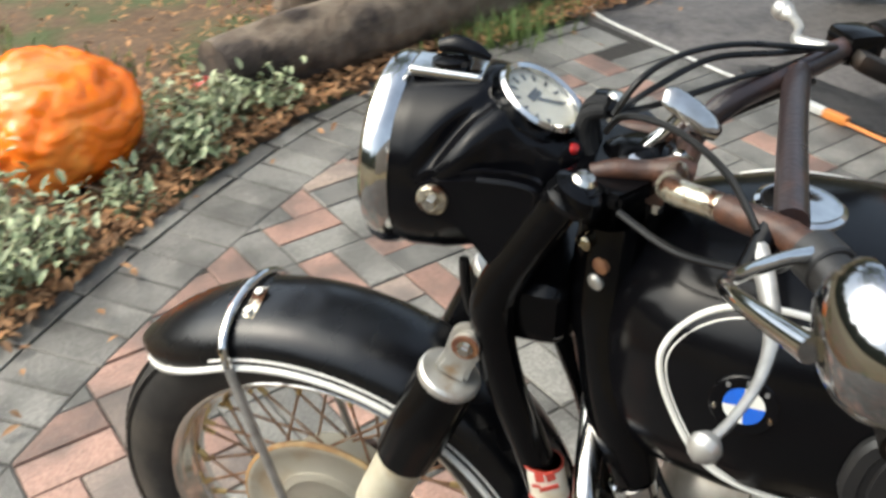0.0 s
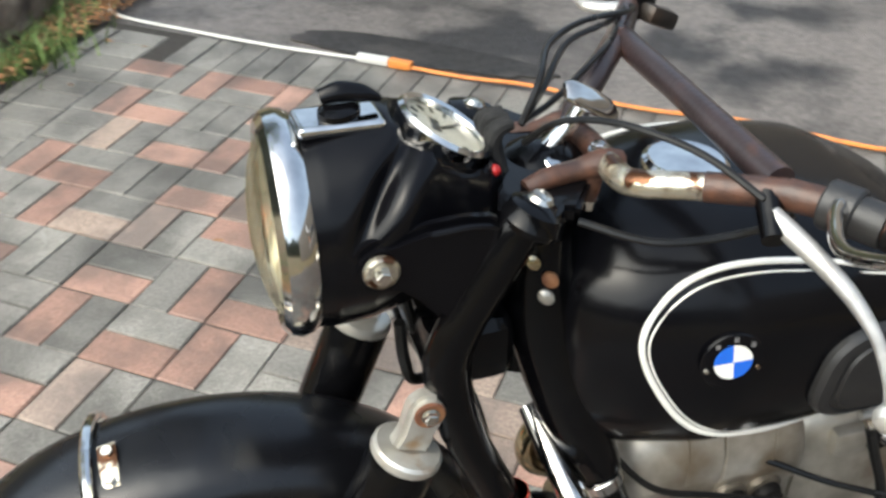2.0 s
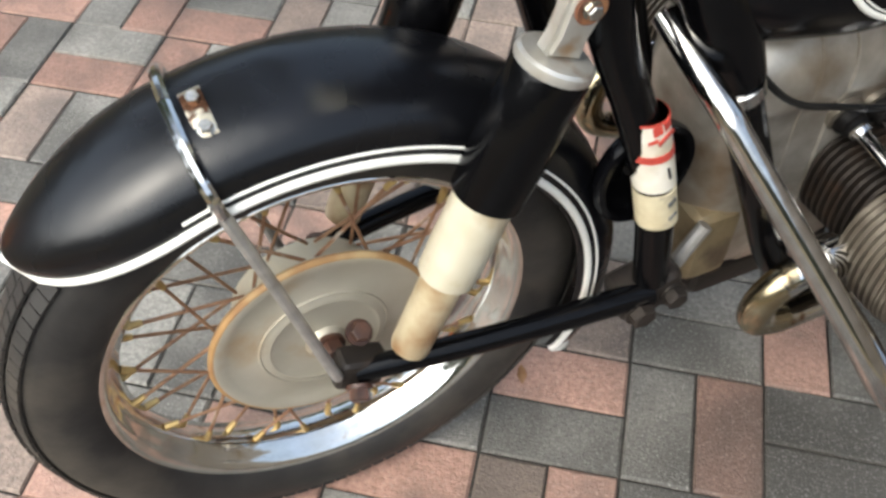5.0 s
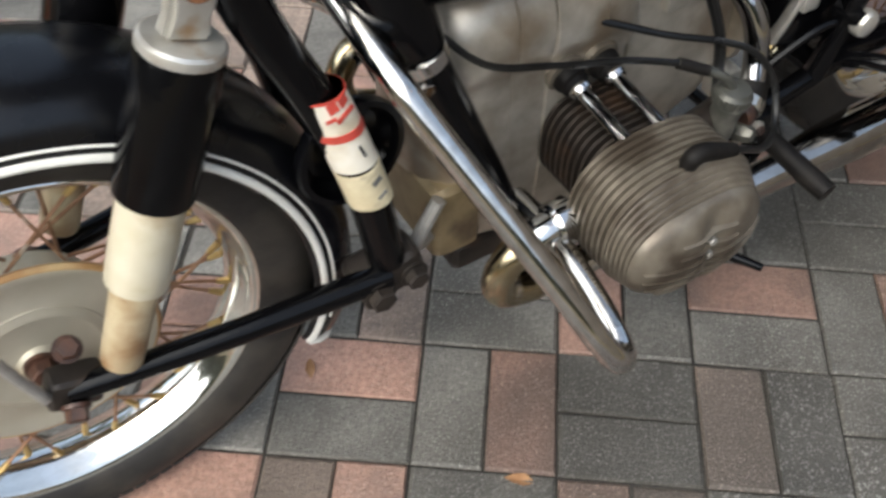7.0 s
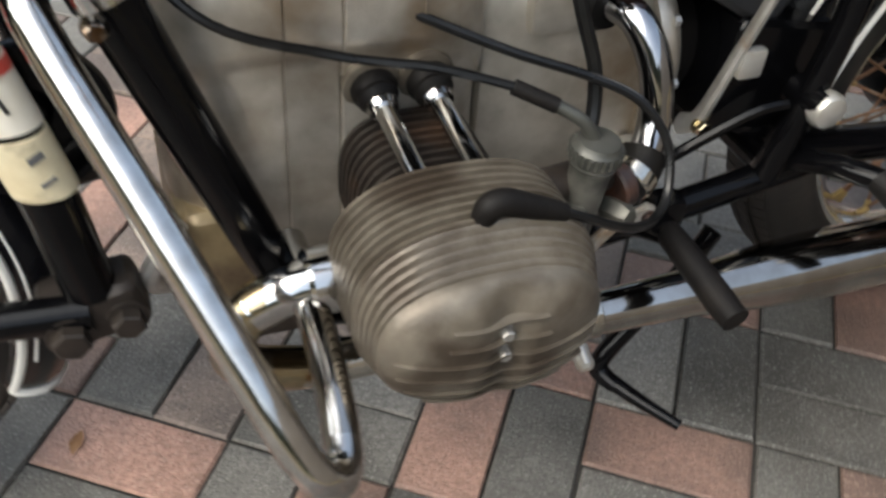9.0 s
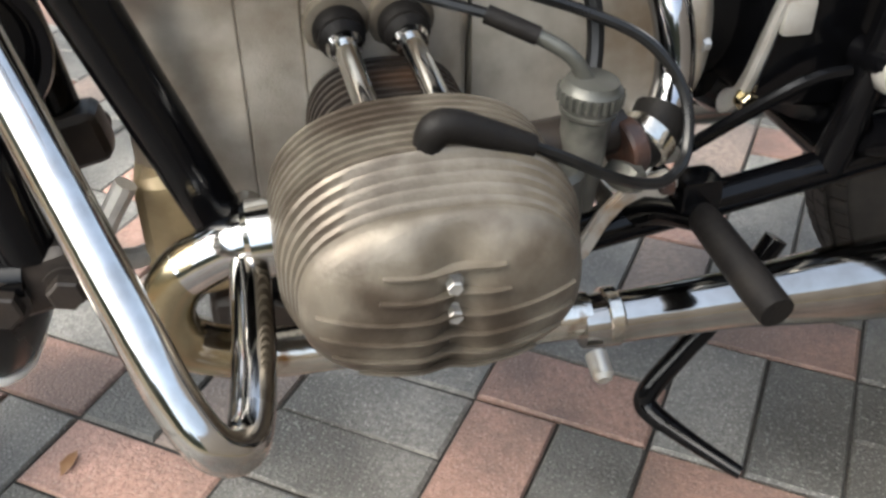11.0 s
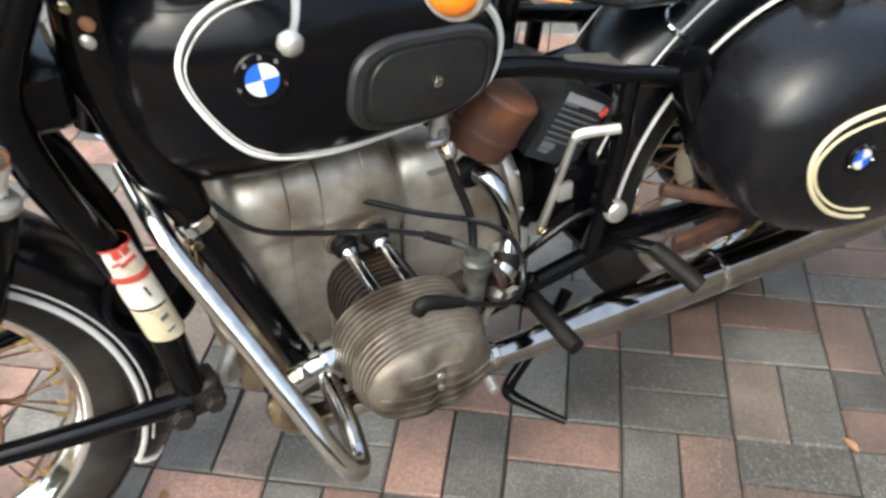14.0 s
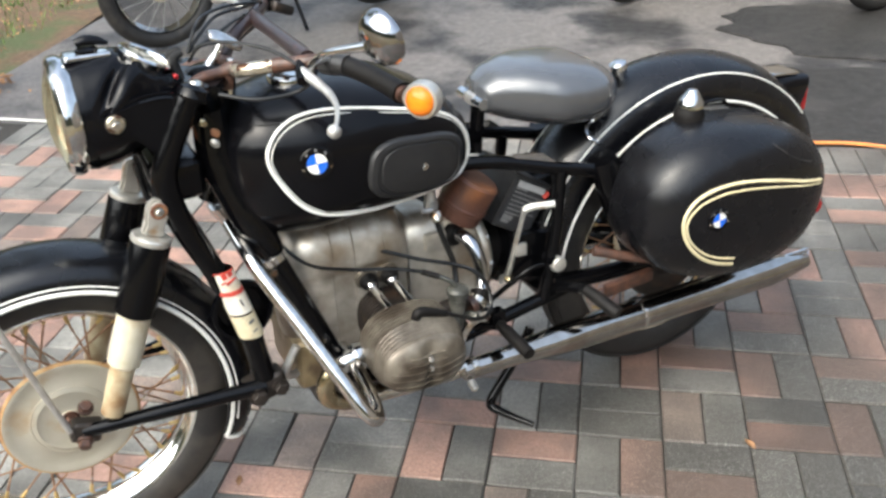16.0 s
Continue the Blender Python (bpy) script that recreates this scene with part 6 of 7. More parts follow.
    part("peg_arm", tube([V(0.215, 0.118 * side, 0.318), V(0.24, 0.14 * side, 0.34), V(0.262, 0.175 * side, 0.352)], 0.013, 12, 5), FRAME_BLACK, peg)
    part("peg_block", rbox(V(0.262, 0.158 * side, 0.362), (0.036, 0.03, 0.042), 0.008), FRAME_BLACK, peg)
    peg = part("passenger_peg", tube([V(0.462, 0.205 * side, 0.398), V(0.475, 0.245 * side, 0.386), V(0.490, 0.288 * side, 0.370)], [0.0135, 0.0155, 0.015], 18, 5), RUBBER, MOTO, "black rubber passenger peg")
    part("peg_arm", tube([V(0.43, 0.125 * side, 0.37), V(0.445, 0.17 * side, 0.39), V(0.465, 0.21 * side, 0.397)], 0.012, 12, 5), FRAME_BLACK, peg)

# around the gearbox: fuel tap, air cleaner, battery, kick starter, stand
tap = part("fuel_tap", lathe([(-0.02, 0.010), (-0.018, 0.014), (0.0, 0.016), (0.012, 0.012), (0.03, 0.010)], V(0.148, 0.09, 0.64), U_, 18), LEVER, MOTO, "corroded fuel tap")
part("tap_lever", tube([V(0.148, 0.10, 0.642), V(0.135, 0.125, 0.645), V(0.11, 0.13, 0.648)], [0.008, 0.006, 0.005], 10, 4), LEVER, tap)
part("tap_bowl", lathe([(0, 0.012), (0.01, 0.014), (0.022, 0.010), (0.024, 0)], V(0.15, 0.105, 0.625), V(0, 0.8, -1), 18), PITTED, tap, "small tap bowl")
cable([V(0.150, 0.105, 0.612), V(0.160, 0.122, 0.565), V(0.172, 0.138, 0.518), V(0.168, 0.155, 0.476), V(0.148, 0.182, 0.440)], 0.0066, "black fuel hose", parent=tap)
cable([V(0.145, 0.08, 0.64), V(0.11, 0.06, 0.662), V(0.085, 0.05, 0.645), V(0.09, 0.02, 0.61)], 0.0055, "black breather hose", parent=tap)
can = part("air_cleaner", lathe([(-0.050, 0.046), (-0.047, 0.052), (-0.02, 0.053), (-0.018, 0.0552), (-0.012, 0.0552), (-0.010, 0.053), (0.043, 0.053), (0.048, 0.047), (0.050, 0.0)], V(0.243, 0.066, 0.622), V(0.42, 0.18, 0.80), 40), BROWNCAN, MOTO, "rusty brown air cleaner canister")
part("neck", tube([V(0.225, 0.05, 0.58), V(0.21, 0.04, 0.555), V(0.20, 0.03, 0.53)], 0.032, 20, 4), ALLOY, can, "stained alloy neck")
TIP = pose(0, 0, 0, 0, 31, 0)
part("battery_tray", rbox(V(0.395, 0.02, 0.455), (0.125, 0.165, 0.120), 0.014, pose(0, 0, 0, 0, 8, 0), segments=3), FRAME_BLACK, MOTO, "black box under the battery")
battery = part("battery", rbox(V(0.366, 0.01, 0.580), (0.105, 0.16, 0.125), 0.006, TIP), BATTERY, MOTO, "black battery with a pale printed label")
part("label", rbox(V(0.366, 0.0905, 0.580), (0.090, 0.002, 0.110), 0.0, TIP), LABELGREY, battery, "dark grey printed label")
for k, (w, h) in enumerate(((0.074, 0.014), (0.030, 0.005), (0.078, 0.0028), (0.074, 0.0028), (0.080, 0.0028), (0.070, 0.0028), (0.076, 0.0028), (0.060, 0.0028), (0.026, 0.010), (0.020, 0.006))):
    p = V(0.366, 0.0922, 0.580) + TIP @ Vector((0.004 - (0.082 - w) / 2, 0, 0.044 - 0.0098 * k))
    part("label_bar", rbox(p, (w, 0.002, h), 0, TIP), PALEINK if k == 0 else GREYINK, battery, "pale bar of unreadable print")
part("label_flash", rbox(V(0.366, 0.0932, 0.580) + TIP @ Vector((0.044, 0, 0.040)), (0.010, 0.002, 0.016), 0, TIP @ pose(0, 0, 0, 0, 20, 0)), STICKRED, battery, "red label flash")
cable([V(0.37, 0.05, 0.65), V(0.40, 0.07, 0.672), V(0.43, 0.09, 0.655), V(0.44, 0.10, 0.62)], 0.0035, "thin grey wire", parent=battery)
part("tray", rbox(V(0.39, 0, 0.50), (0.10, 0.19, 0.012), 0.003, pose(0, 0, 0, 0, 14, 0)), FRAME_BLACK, battery, "black battery tray")
part("drive_housing", lathe([(0, 0.05), (0.02, 0.062), (0.08, 0.058), (0.12, 0.04)], V(0.33, 0.0, 0.42), V(1, 0, -0.15), 30), FRAME_BLACK, MOTO, "black drive housing")
part("final_drive", lathe([(-0.06, 0.05), (-0.05, 0.085), (0.0, 0.098), (0.03, 0.09), (0.04, 0.04)], V(0.802, -0.08, 0.335), L_, 36), FRAME_BLACK, MOTO, "black final drive housing")
part("inner_panel", rbox(V(0.445, 0.0, 0.50), (0.09, 0.13, 0.26), 0.02, pose(0, 0, 0, 0, -6, 0), segments=3), FRAME_BLACK, MOTO, "black inner guard panel")
kick = part("kick_starter", tube([V(0.322, 0.074, 0.398), V(0.328, 0.092, 0.418), V(0.338, 0.110, 0.50), V(0.350, 0.127, 0.590)], [0.012, 0.0115, 0.0095, 0.0085], 10, 6, flat=0.6), CAPALLOY, MOTO, "pale alloy kick starter lever")
part("kick_pedal", tube([V(0.349, 0.127, 0.588), V(0.362, 0.134, 0.596), V(0.408, 0.154, 0.601)], [0.0085, 0.008, 0.0075], 10, 4, flat=0.7), CAPALLOY, kick, "folding pedal")
part("kick_stop", rbox(V(0.349, 0.114, 0.487), (0.026, 0.012, 0.03), 0.004), CAPALLOY, kick)
bolt("kick_bolt", V(0.326, 0.098, 0.412), L_, 0.008, 0.012, BRASSY, kick, "brass pinch bolt")
stand = part("centre_stand", tube([V(0.385, 0.100, 0.262), V(0.350, 0.106, 0.205), V(0.305, 0.110, 0.148), V(0.275, 0.113, 0.108), V(0.270, 0.118, 0.090), V(0.282, 0.140, 0.082)], [0.0115, 0.0115, 0.011, 0.0115, 0.012, 0.010], 12, 6), FRAME_BLACK, MOTO, "black bent tubular stand with a foot lever")
part("foot_lever", tube([V(0.278, 0.132, 0.084), V(0.300, 0.165, 0.078), V(0.331, 0.207, 0.071)], [0.0105, 0.0085, 0.0065], 12, 5), FRAME_BLACK, stand, "foot lever")
part("stand_bar", tube([V(0.36, 0.104, 0.222), V(0.36, -0.104, 0.222)], 0.010, 12), FRAME_BLACK, stand)
part("gear_pedal", tube([V(0.20, 0.10, 0.345), V(0.19, 0.15, 0.352), V(0.12, 0.16, 0.345), V(0.09, 0.17, 0.335)], 0.008, 12, 5), FRAME_BLACK, MOTO, "black gear pedal")
part("brake_rod", tube([V(0.27, 0.11, 0.375), V(0.36, 0.12, 0.43), V(0.40, 0.125, 0.44)], 0.006, 8, 4), FRAME_BLACK, MOTO)

# saddle
rings = []
for a, w, top_z, low_z in ((0.296, 0.014, 0.832, 0.800), (0.305, 0.052, 0.850, 0.786), (0.335, 0.074, 0.870, 0.772), (0.385, 0.108, 0.880, 0.755), (0.440, 0.140, 0.879, 0.742), (0.500, 0.148, 0.874, 0.738), (0.548, 0.142, 0.866, 0.744), (0.582, 0.115, 0.852, 0.758), (0.598, 0.07, 0.842, 0.776), (0.604, 0.02, 0.83, 0.796)):
    rings.append(super_ring(V(a, 0, (top_z + low_z) / 2), L_, U_, w, (top_z - low_z) / 2, 2.6, 40))
saddle = part("saddle", loft([[p.lerp(q, k / 3) for p, q in zip(r0, r1)] for r0, r1 in zip(rings, rings[1:]) for k in range(3)] + [rings[-1]]), SEAT, MOTO, "dark grey sprung solo saddle", 80)
part("saddle_pan", loft([super_ring(V(a, 0, z), L_, U_, w, 0.012, 3, 24) for a, w, z in ((0.33, 0.03, 0.795), (0.40, 0.06, 0.780), (0.50, 0.10, 0.768), (0.585, 0.09, 0.775))]), FRAME_BLACK, saddle)
for side in LEFT_RIGHT:
    pts = [V(0.56 + 0.018 * math.cos(q), 0.07 * side + 0.018 * math.sin(q), 0.665 + 0.0115 * q) for q in np.linspace(0, 9, 40)]
    part("saddle_spring", tube(pts, 0.0035, 7, 2), CHROME, saddle, "chrome saddle spring")
part("nose_bracket", rbox(V(0.305, 0, 0.812), (0.04, 0.045, 0.026), 0.010), LEVER, saddle, "bright nose bracket")
part("nose_bolt", tube([V(0.297, -0.05, 0.812), V(0.297, 0.05, 0.812)], 0.012, 14), CHROME, saddle, "chrome nose pivot")
part("saddle_knob", lathe([(-0.015, 0.014), (0, 0.016), (0.012, 0.022), (0.024, 0.020), (0.030, 0.010), (0.031, 0)], V(0.672, 0.0, 0.800), V(-0.3, 0, 1), 22), CHROME, MOTO, "chrome saddle knob")

# rear mudguard, tail lamp
REAR_SECTION = [(0.365, 0.094), (0.374, 0.096), (0.405, 0.095), (0.432, 0.086), (0.450, 0.068), (0.461, 0.042), (0.466, 0.018), (0.467, 0.0)]
RG = V(0.836, 0, 0.350)
rear_guard = part("rear_mudguard", guard(RG, REAR_SECTION, 178, 14, 90), GUARDBLACK, MOTO, "black rear mudguard with white lines", 60)
for side in LEFT_RIGHT:
    part("edge_line", tube(arc(RG, 0.373, 0.0965 * side, 172, 30, 40), 0.0034, 8, 2), WHITE, rear_guard, "white edge line")
    part("pinstripe", tube(arc(RG, 0.4365, 0.0838 * side, 170, 40, 40), 0.0022, 6, 2), WHITE, rear_guard, "white pinstripe")
part("guard_badge", rbox(V(1.0, 0.0, 0.768), (0.07, 0.03, 0.008), 0.003, pose(0, 0, 0, 0, 24, 0)), LEVER, rear_guard, "small metal plate on the crown")
tail = part("tail_lamp", loft([super_ring(V(a, 0, z), L_, V(0.35, 0, 1).normalized(), w, h, 4, 32) for a, z, w, h in ((1.06, 0.668, 0.035, 0.036), (1.09, 0.668, 0.05, 0.050), (1.15, 0.664, 0.053, 0.056), (1.205, 0.656, 0.05, 0.056), (1.212, 0.656, 0.045, 0.050))]), BLACK, MOTO, "boxy black tail lamp housing")
part("tail_top_trim", rbox(V(1.135, 0.0, 0.722), (0.11, 0.075, 0.006), 0.002, pose(0, 0, 0, 0, 5, 0)), CHROME, tail, "bright top trim")
part("tail_lens", rbox(V(1.218, 0, 0.652), (0.02, 0.08, 0.08), 0.007), REDPLASTIC, tail, "red tail lens")

# pannier on the left
PCA, PCZ, PHA, PHZ, PPW, PTILT = 0.802, 0.556, 0.256, 0.180, 2.3, -0.10
PS, PBV = (0.0, 0.35, 0.6, 0.78, 0.9, 0.97, 1.0), (0.352, 0.350, 0.342, 0.327, 0.304, 0.278, 0.235)


def pann_b(a, z):
    u, w = a - PCA, z - PCZ
    u, w = u * math.cos(PTILT) + w * math.sin(PTILT), -u * math.sin(PTILT) + w * math.cos(PTILT)
    s = (abs(u / PHA) ** PPW + abs(w / PHZ) ** PPW) ** (1 / PPW)
    return float(np.interp(min(s, 1), PS, PBV))


def pann_ring(sc, b, seg=72):
    ring = []
    for k in range(seg):
        q = 2 * math.pi * k / seg
        c, s = math.cos(q), math.sin(q)
        u, w = PHA * sc * math.copysign(abs(c) ** (2 / PPW), c), PHZ * sc * math.copysign(abs(s) ** (2 / PPW), s)
        ring.append(V(PCA + u * math.cos(PTILT) - w * math.sin(PTILT), b, PCZ + u * math.sin(PTILT) + w * math.cos(PTILT)))
    return ring


prof = [(0.90, 0.128), (0.97, 0.140), (1.0, 0.17), (1.0, 0.235)] + [(s, float(np.interp(s, PS, PBV))) for s in (0.985, 0.97, 0.935, 0.9, 0.84, 0.78, 0.69, 0.6, 0.48, 0.35, 0.18, 0.03)]
pannier = part("pannier", loft([pann_ring(s, b) for s, b in prof]), SATIN, MOTO, "egg-shaped satin black hard pannier with cream lines", 80)
UL = [(0.990, 0.588), (0.930, 0.604), (0.850, 0.626), (0.760, 0.644), (0.690, 0.645), (0.638, 0.625), (0.612, 0.585), (0.620, 0.535), (0.655, 0.490), (0.700, 0.462), (0.750, 0.446)]
for d, r in ((0.0, 0.0040), (0.017, 0.0024)):
    pts = []
    for k, (a, z) in enumerate(UL):
        a2, z2 = a + (0.735 - a) * d / 0.14 * 0.5 * (k > 2), z + (0.545 - z) * d / 0.10
        pts.append(V(a2, pann_b(a2, z2) + 0.0006, z2))
    part("cream_line", tube(pts, r, 8, 6), IVORY, pannier, "raised cream line")
part("line_plate", rbox(V(0.795, pann_b(0.795, 0.634) + 0.001, 0.6345), (0.040, 0.004, 0.010), 0.002, pose(0, 0, 0, 0, 9, 0)), IRON, pannier, "small dark plate on the cream line")
roundel(V(0.690, pann_b(0.69, 0.573) - 0.001, 0.573), V(-0.03, 1, 0.02), 0.027, pannier)
part("lid_seam", tube([V(a, pann_b(a, z) + 0.0002, z) for a, z in ((0.81, 0.735), (0.845, 0.70), (0.885, 0.67), (0.94, 0.645), (0.985, 0.635))], 0.0012, 6, 6), INK, pannier, "dark lid seam")
part("knob_base", lathe([(-0.02, 0.034), (0.0, 0.034), (0.014, 0.030), (0.020, 0.024)], V(0.735, 0.172, 0.744), V(0, 0.10, 1), 26), RUBBER, pannier, "black knob base")
part("lock_knob", lathe([(0.016, 0.026), (0.022, 0.030), (0.032, 0.028), (0.046, 0.018), (0.056, 0.010), (0.058, 0)], V(0.735, 0.172, 0.744), V(0, 0.10, 1), 10), CHROME, pannier, "faceted chrome lock knob")
part("handle", tube([V(0.765, 0.175, 0.758), V(0.785, 0.177, 0.764), V(0.82, 0.178, 0.760), V(0.835, 0.178, 0.745)], 0.004, 10, 5), FRAME_BLACK, pannier, "thin carrying handle")
part("side_reflector", lathe([(-0.02, 0.024), (0.0, 0.024), (0.010, 0.02), (0.02, 0.010), (0.022, 0)], V(1.028, 0.285, 0.500), V(1, 0.25, 0), 22), REDPLASTIC, pannier, "red reflector")
part("side_boss", tube([V(0.95, 0.27, 0.512), V(1.02, 0.285, 0.502)], [0.04, 0.026], 18), SATIN, pannier)
part("lower_bracket", tube([V(0.53, 0.13, 0.44), V(0.60, 0.17, 0.425), V(0.66, 0.21, 0.42)], 0.012, 10, 5), RUST, pannier, "rusty pannier bracket")
part("bracket_strap", rbox(V(0.60, 0.175, 0.36), (0.13, 0.02, 0.03), 0.006, pose(0, 0, 0, 0, -4, 0)), RUST, pannier, "rusty strap")


# ---- motorcycles parked on the drive beyond ----
def far_bike(m, colour, label):
    top = thing("motorcycle", m, label, "motorcycle", "parked motorcycles on the drive")
    for a in (0.0, 1.38):
        c = V(a, 0, 0.325)
        hub = part("wheel", lathe([(-0.05, 0.02), (-0.04, 0.07), (0.04, 0.07), (0.05, 0.02)], c, L_, 24), DRUM, top, "spoked wheel")
        part("tyre", tube([c + Vector((math.cos(q), 0, math.sin(q))) * 0.282 for q in (k * math.pi / 20 for k in range(40))], 0.043, 12, 1, True), TYRE, hub)
        part("rim", lathe([(-0.03, 0.235), (-0.02, 0.24), (0, 0.225), (0.02, 0.24), (0.03, 0.235), (0, 0.215)], c, L_, 48), CHROME, hub, "chrome rim")
        for k in range(32):
            q = 2 * math.pi * k / 32
            part("spoke", tube([c + Vector((math.cos(q + 0.4 * (-1) ** k), 0, math.sin(q + 0.4 * (-1) ** k))) * 0.06 + L_ * 0.03 * (-1) ** k, c + Vector((math.cos(q), 0, math.sin(q))) * 0.222], 0.002, 5), LEVER, hub)
        part("mudguard", guard(c, [(0.33, 0.06), (0.35, 0.055), (0.365, 0.0)], 20, 150 if a == 0 else 175, 24), colour, top)
    part("engine", rbox(V(0.66, 0, 0.42), (0.34, 0.24, 0.30), 0.05, segments=3), ALLOY, top, "alloy engine")
    part("cylinder", lathe([(-0.3, 0.07), (-0.12, 0.08), (0.12, 0.08), (0.3, 0.07)], V(0.62, 0, 0.42), L_, 24), FINALLOY, top)
    part("fuel_tank", loft([super_ring(V(a, 0, z), L_, U_, w, h, 2.6, 28) for a, z, w, h in ((0.36, 0.82, 0.05, 0.05), (0.42, 0.82, 0.13, 0.11), (0.6, 0.82, 0.15, 0.12), (0.78, 0.79, 0.10, 0.08), (0.84, 0.77, 0.03, 0.03))]), colour, top)
    part("seat", loft([super_ring(V(a, 0, z), L_, U_, w, 0.05, 3, 24) for a, z, w in ((0.80, 0.78, 0.06), (0.92, 0.78, 0.12), (1.25, 0.79, 0.13), (1.42, 0.81, 0.08))]), SEAT, top)
    for s in LEFT_RIGHT:
        part("fork_leg", tube([V(0.0, 0.085 * s, 0.325), V(0.14, 0.085 * s, 0.62), V(0.27, 0.085 * s, 0.92)], 0.022, 12, 3), CHROME, top)
        part("frame_tube", tube([V(0.34, 0.05 * s, 0.85), V(0.42, 0.10 * s, 0.45), V(0.55, 0.11 * s, 0.28), V(0.98, 0.11 * s, 0.30), V(1.38, 0.10 * s, 0.33)], 0.016, 10, 5), FRAME_BLACK, top)
        part("silencer", lathe([(0, 0.02), (0.2, 0.04), (0.7, 0.04), (0.75, 0.02)], V(0.80, 0.17 * s, 0.28), A_, 20), CHROME, top)
        part("turn_signal", lathe([(-0.03, 0.01), (0, 0.03), (0.02, 0.025), (0.03, 0.0)], V(0.10, 0.20 * s, 0.80), V(-1, 0, 0), 16), AMBER, top, "amber turn signal")
    part("handlebar", tube([V(0.42, 0.36, 1.0), V(0.30, 0.22, 1.02), V(0.26, 0, 0.96), V(0.30, -0.22, 1.02), V(0.42, -0.36, 1.0)], 0.012, 10, 5), CHROME, top)
    part("headlight", lathe([(0, 0.085), (0.06, 0.085), (0.13, 0.05), (0.15, 0.01)], V(0.13, 0, 0.88), A_, 28), colour, top)
    part("side_stand", tube([V(0.70, 0.12, 0.30), V(0.74, 0.24, 0.0)], 0.011, 10), FRAME_BLACK, top)
    return top


far = far_bike(pose(-1.94, 3.20, 0, 0, 0, 45), BLACK, "black motorcycle with spoked wheels parked on the asphalt drive")
copy_thing(far, pose(0.55, 4.25, 0, 0, 0, 48))
copy_thing(far, pose(1.92, 4.12, 0, 0, 0, 40))


# ---- the pavers: basket weave, two and two, with a border ----
slab = sheet("pavement", -2.8, 3.0, -2.6, 2.05, -0.005, 120, 97, 0.0, JOINT, lambda f: f[0].co.x > edge_x(f[0].co.y) - 0.34)
pavement = tagged(slab, "grey and red concrete pavers laid in basket weave", "pavement", kind="structure")
P, GAP = 0.1, 0.0021
# known colours of single pavers: block column, block row, first and second paver (g grey, r red, t brown)
KNOWN = {}
for words in ("-1: -8gr -2gr -1gr 0gg 1tg 2gg 3gr", "0: -9rg -8gg -7rg -2gt -1gg 0rg 1gr 2gr 3rg 4gg", "1: -10gr -9rg -8rg -7tg -6gg -5tg -2gg -1tg 0rg 1gg 2gg 3tg 4rg 5rg",
              "2: -10tg -9gg -8rg -7rg -6rg -5gg -4gr -1rg 0gt 1rg 2gr 3gr 4rg 5gr", "3: -11gg -10rg -9gg -8rg -7gr -6rg -5tg 3rg 4gr 5gr", "4: -11rg -10gr -9tg -8tg -7gr -6gr -5gr 4gr 5gg 6rg",
              "5: -11gr -10rg -9gg -8rg -7tg -6rg -5gg 5rg 6gr", "6: -11gg -10tg -9rg -8rg -7gt -6rg 5gg 6gg", "7: -11gr -10rg -9gg -8gr -7gg -6gr 5gg 6rg", "8: -11gr -10gr"):
    row, rest = words.split(":")
    for w in rest.split():
        KNOWN[int(w[:-2]), int(row)] = w[-2:]
rp = random.Random(11)
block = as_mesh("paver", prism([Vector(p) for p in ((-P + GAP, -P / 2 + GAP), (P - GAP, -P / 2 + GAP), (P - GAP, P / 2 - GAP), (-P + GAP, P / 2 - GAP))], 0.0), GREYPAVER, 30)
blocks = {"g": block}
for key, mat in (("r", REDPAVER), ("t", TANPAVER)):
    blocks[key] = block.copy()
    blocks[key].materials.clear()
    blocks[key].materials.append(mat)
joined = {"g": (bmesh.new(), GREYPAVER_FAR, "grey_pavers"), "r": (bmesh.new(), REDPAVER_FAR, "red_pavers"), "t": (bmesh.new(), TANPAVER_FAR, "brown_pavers")}
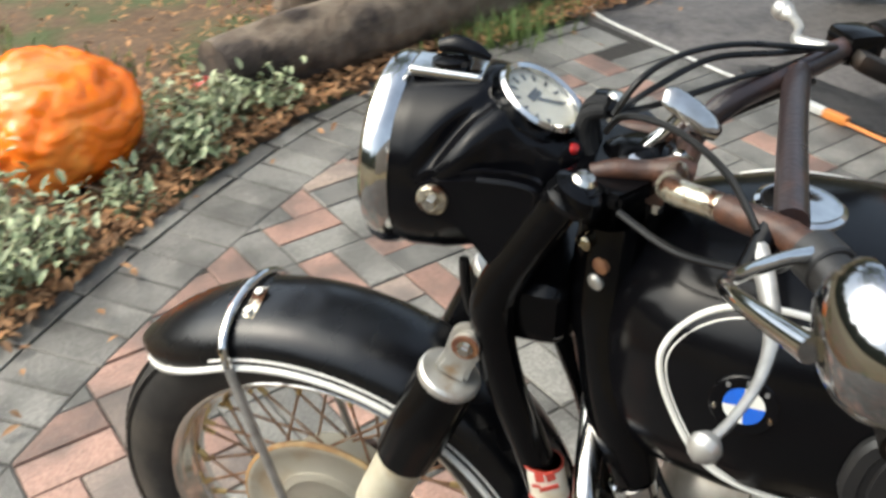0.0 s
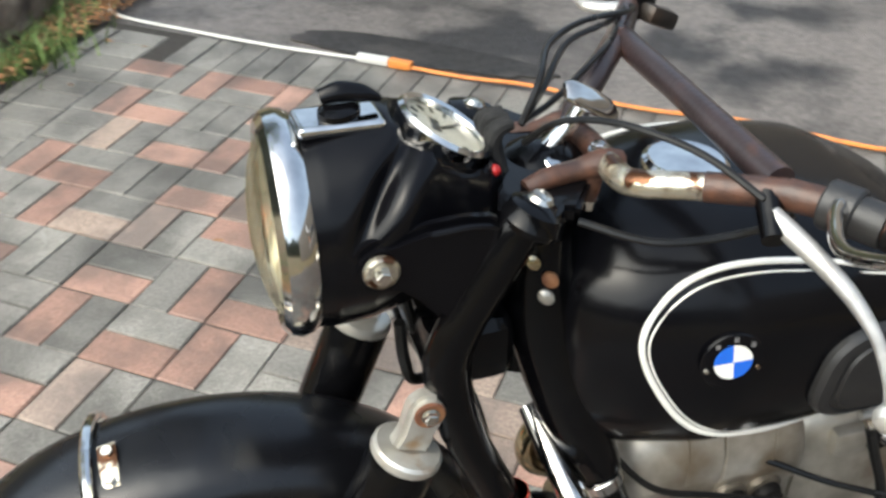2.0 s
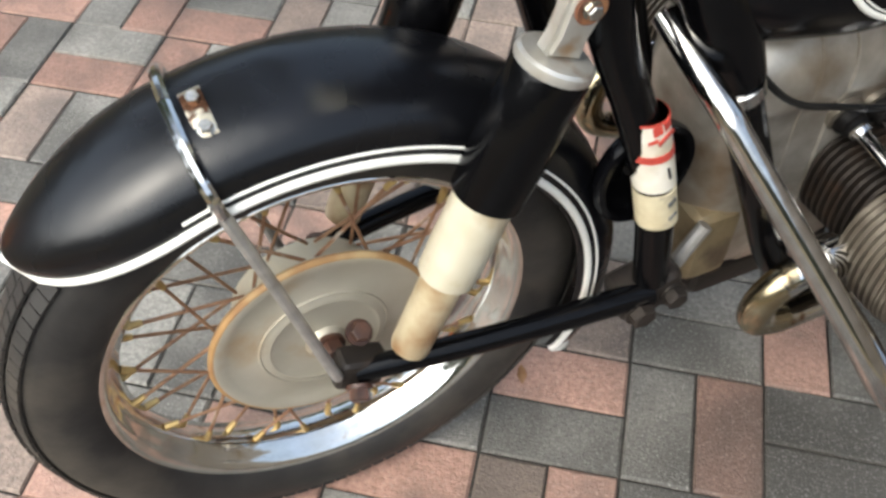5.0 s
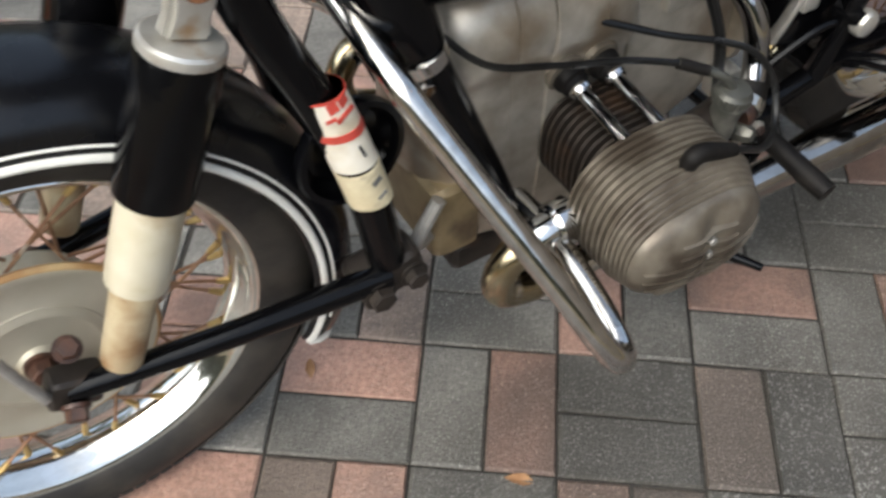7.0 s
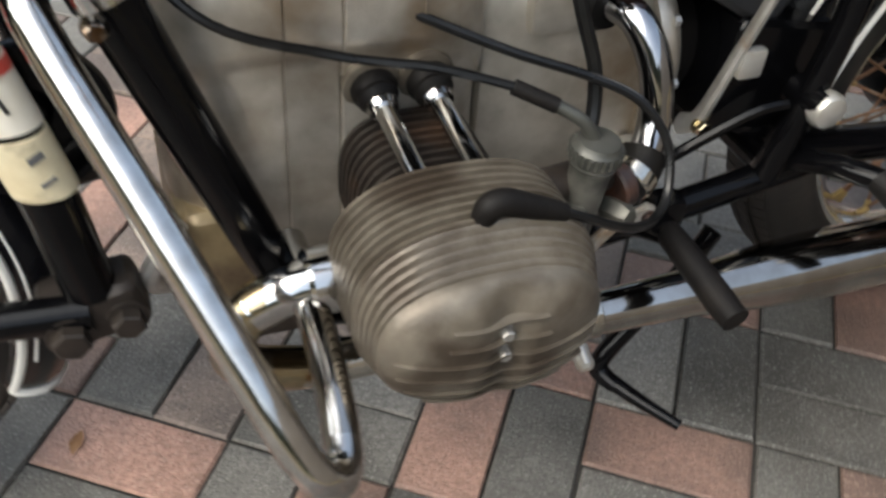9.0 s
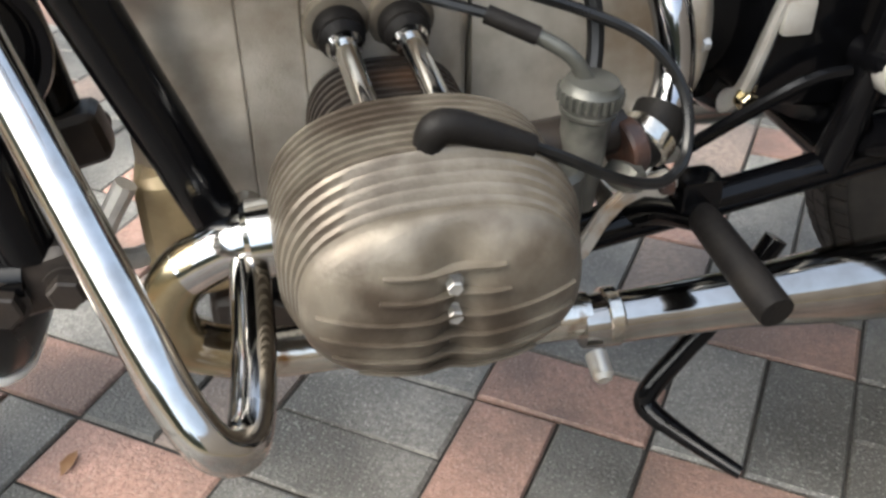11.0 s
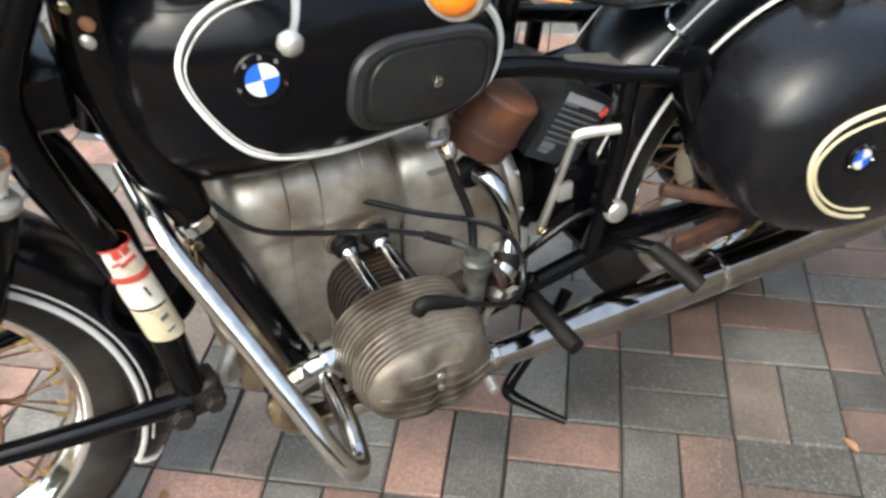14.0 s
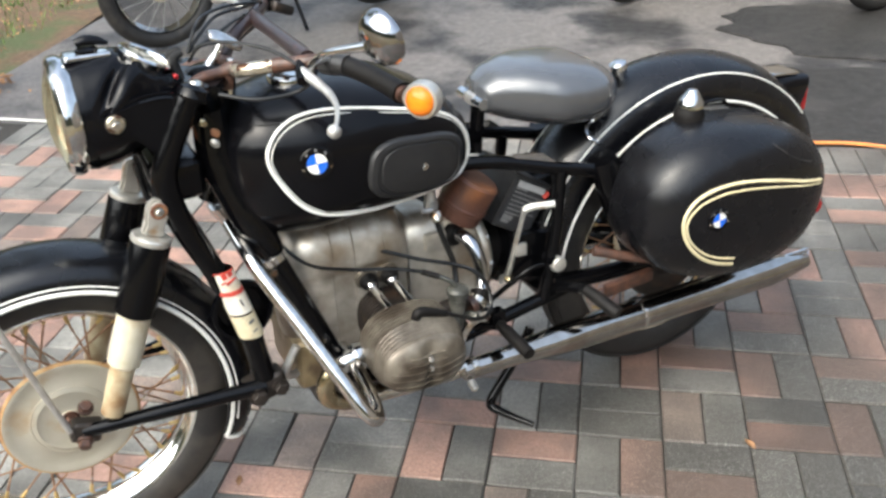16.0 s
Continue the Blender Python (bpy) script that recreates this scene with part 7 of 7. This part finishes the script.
for j in range(-13, 10):
    for i in range(-13, 15):
        upright = (i + j) % 2 == 0
        for k in (0, 1):
            cx, cy = (2 * i + 0.5 + k, 2 * j + 1) if upright else (2 * i + 1, 2 * j + 0.5 + k)
            x, y = cx * P, cy * P
            hx, hy = (P / 2, P) if upright else (P, P / 2)
            pick = rp.random()
            colour = KNOWN.get((i, j), ("rr" if pick < 0.36 else "tt" if pick < 0.47 else "gg"))[k]
            rz, dz = rp.gauss(0, 0.45), rp.gauss(0, 0.0013)
            if y + hy > 1.86:
                continue
            line = Vector((edge_x(y), y))
            d, out = edge_dir(y)
            far = (Vector((x, y)) - line).dot(-out.to_2d())
            if far < -0.1:
                continue
            if far < 0.14:
                poly = [Vector((x + sx * (hx - GAP), y + sy * (hy - GAP))) for sx, sy in ((-1, -1), (1, -1), (1, 1), (-1, 1))]
                poly = clip(poly, line - out.to_2d() * 0.003, -out.to_2d())
                if len(poly) >= 3 and max((p - q).length for p in poly for q in poly) > 0.035:
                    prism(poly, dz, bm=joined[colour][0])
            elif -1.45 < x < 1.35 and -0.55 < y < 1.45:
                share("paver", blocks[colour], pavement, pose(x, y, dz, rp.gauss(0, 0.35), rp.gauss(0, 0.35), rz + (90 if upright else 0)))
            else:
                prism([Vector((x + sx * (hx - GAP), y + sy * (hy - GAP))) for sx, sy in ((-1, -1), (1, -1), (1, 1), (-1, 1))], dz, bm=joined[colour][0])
# border: a row set across the edge, and a row laid along it
y, row = -2.4, 0
while y < 1.98:
    d, out = edge_dir(y)
    p = Vector((edge_x(y), y, 0))
    across = [p + d * 0.003, p + d * 0.102, p + d * 0.105 + out * 0.2, p + d * 0.0 + out * 0.2]
    prism([v.to_2d() for v in across][::-1], rp.gauss(0, 0.001), bm=joined["g"][0])
    if row % 2 == 0:
        q = p + out * 0.204
        prism([v.to_2d() for v in (q + d * 0.003, q + d * 0.206, q + d * 0.212 + out * 0.06, q + out * 0.06)][::-1], rp.gauss(0, 0.0015), bm=joined["g"][0])
    y += 0.105 * d.y
    row += 1
for k in range(-24, 32):
    if k * P < edge_x(1.95):
        continue
    prism([Vector(v) for v in ((k * P + GAP, 1.802), (k * P + P - GAP, 1.802), (k * P + P - GAP, 2.045), (k * P + GAP, 2.045))], rp.gauss(0, 0.001), bm=joined["g"][0])
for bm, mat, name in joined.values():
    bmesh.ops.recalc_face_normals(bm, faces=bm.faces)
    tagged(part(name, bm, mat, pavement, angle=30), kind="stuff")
# a few leaves on the pavers
for x, y, s, q in ((0.80, 0.21, 0.020, 0.6), (1.08, 0.05, 0.024, 2.0), (1.16, -0.06, 0.02, 1.1), (-0.36, -0.06, 0.018, 0.2), (-0.05, -0.21, 0.022, 1.5), (-1.34, 0.9, 0.016, 2)):
    lb = bmesh.new()
    leaf_mesh(lb, (0, 0, 0), s, 0, 0.05, 0.2)
    ob = new("fallen_leaf", as_mesh("fallen_leaf", lb, LITTER, 180))
    ob.matrix_basis = pose(x, y, 0.001, 0, 0, math.degrees(q))
    tagged(ob, "small dry orange-brown leaf lying on the pavers", "leaf", "fallen leaves on the pavers")
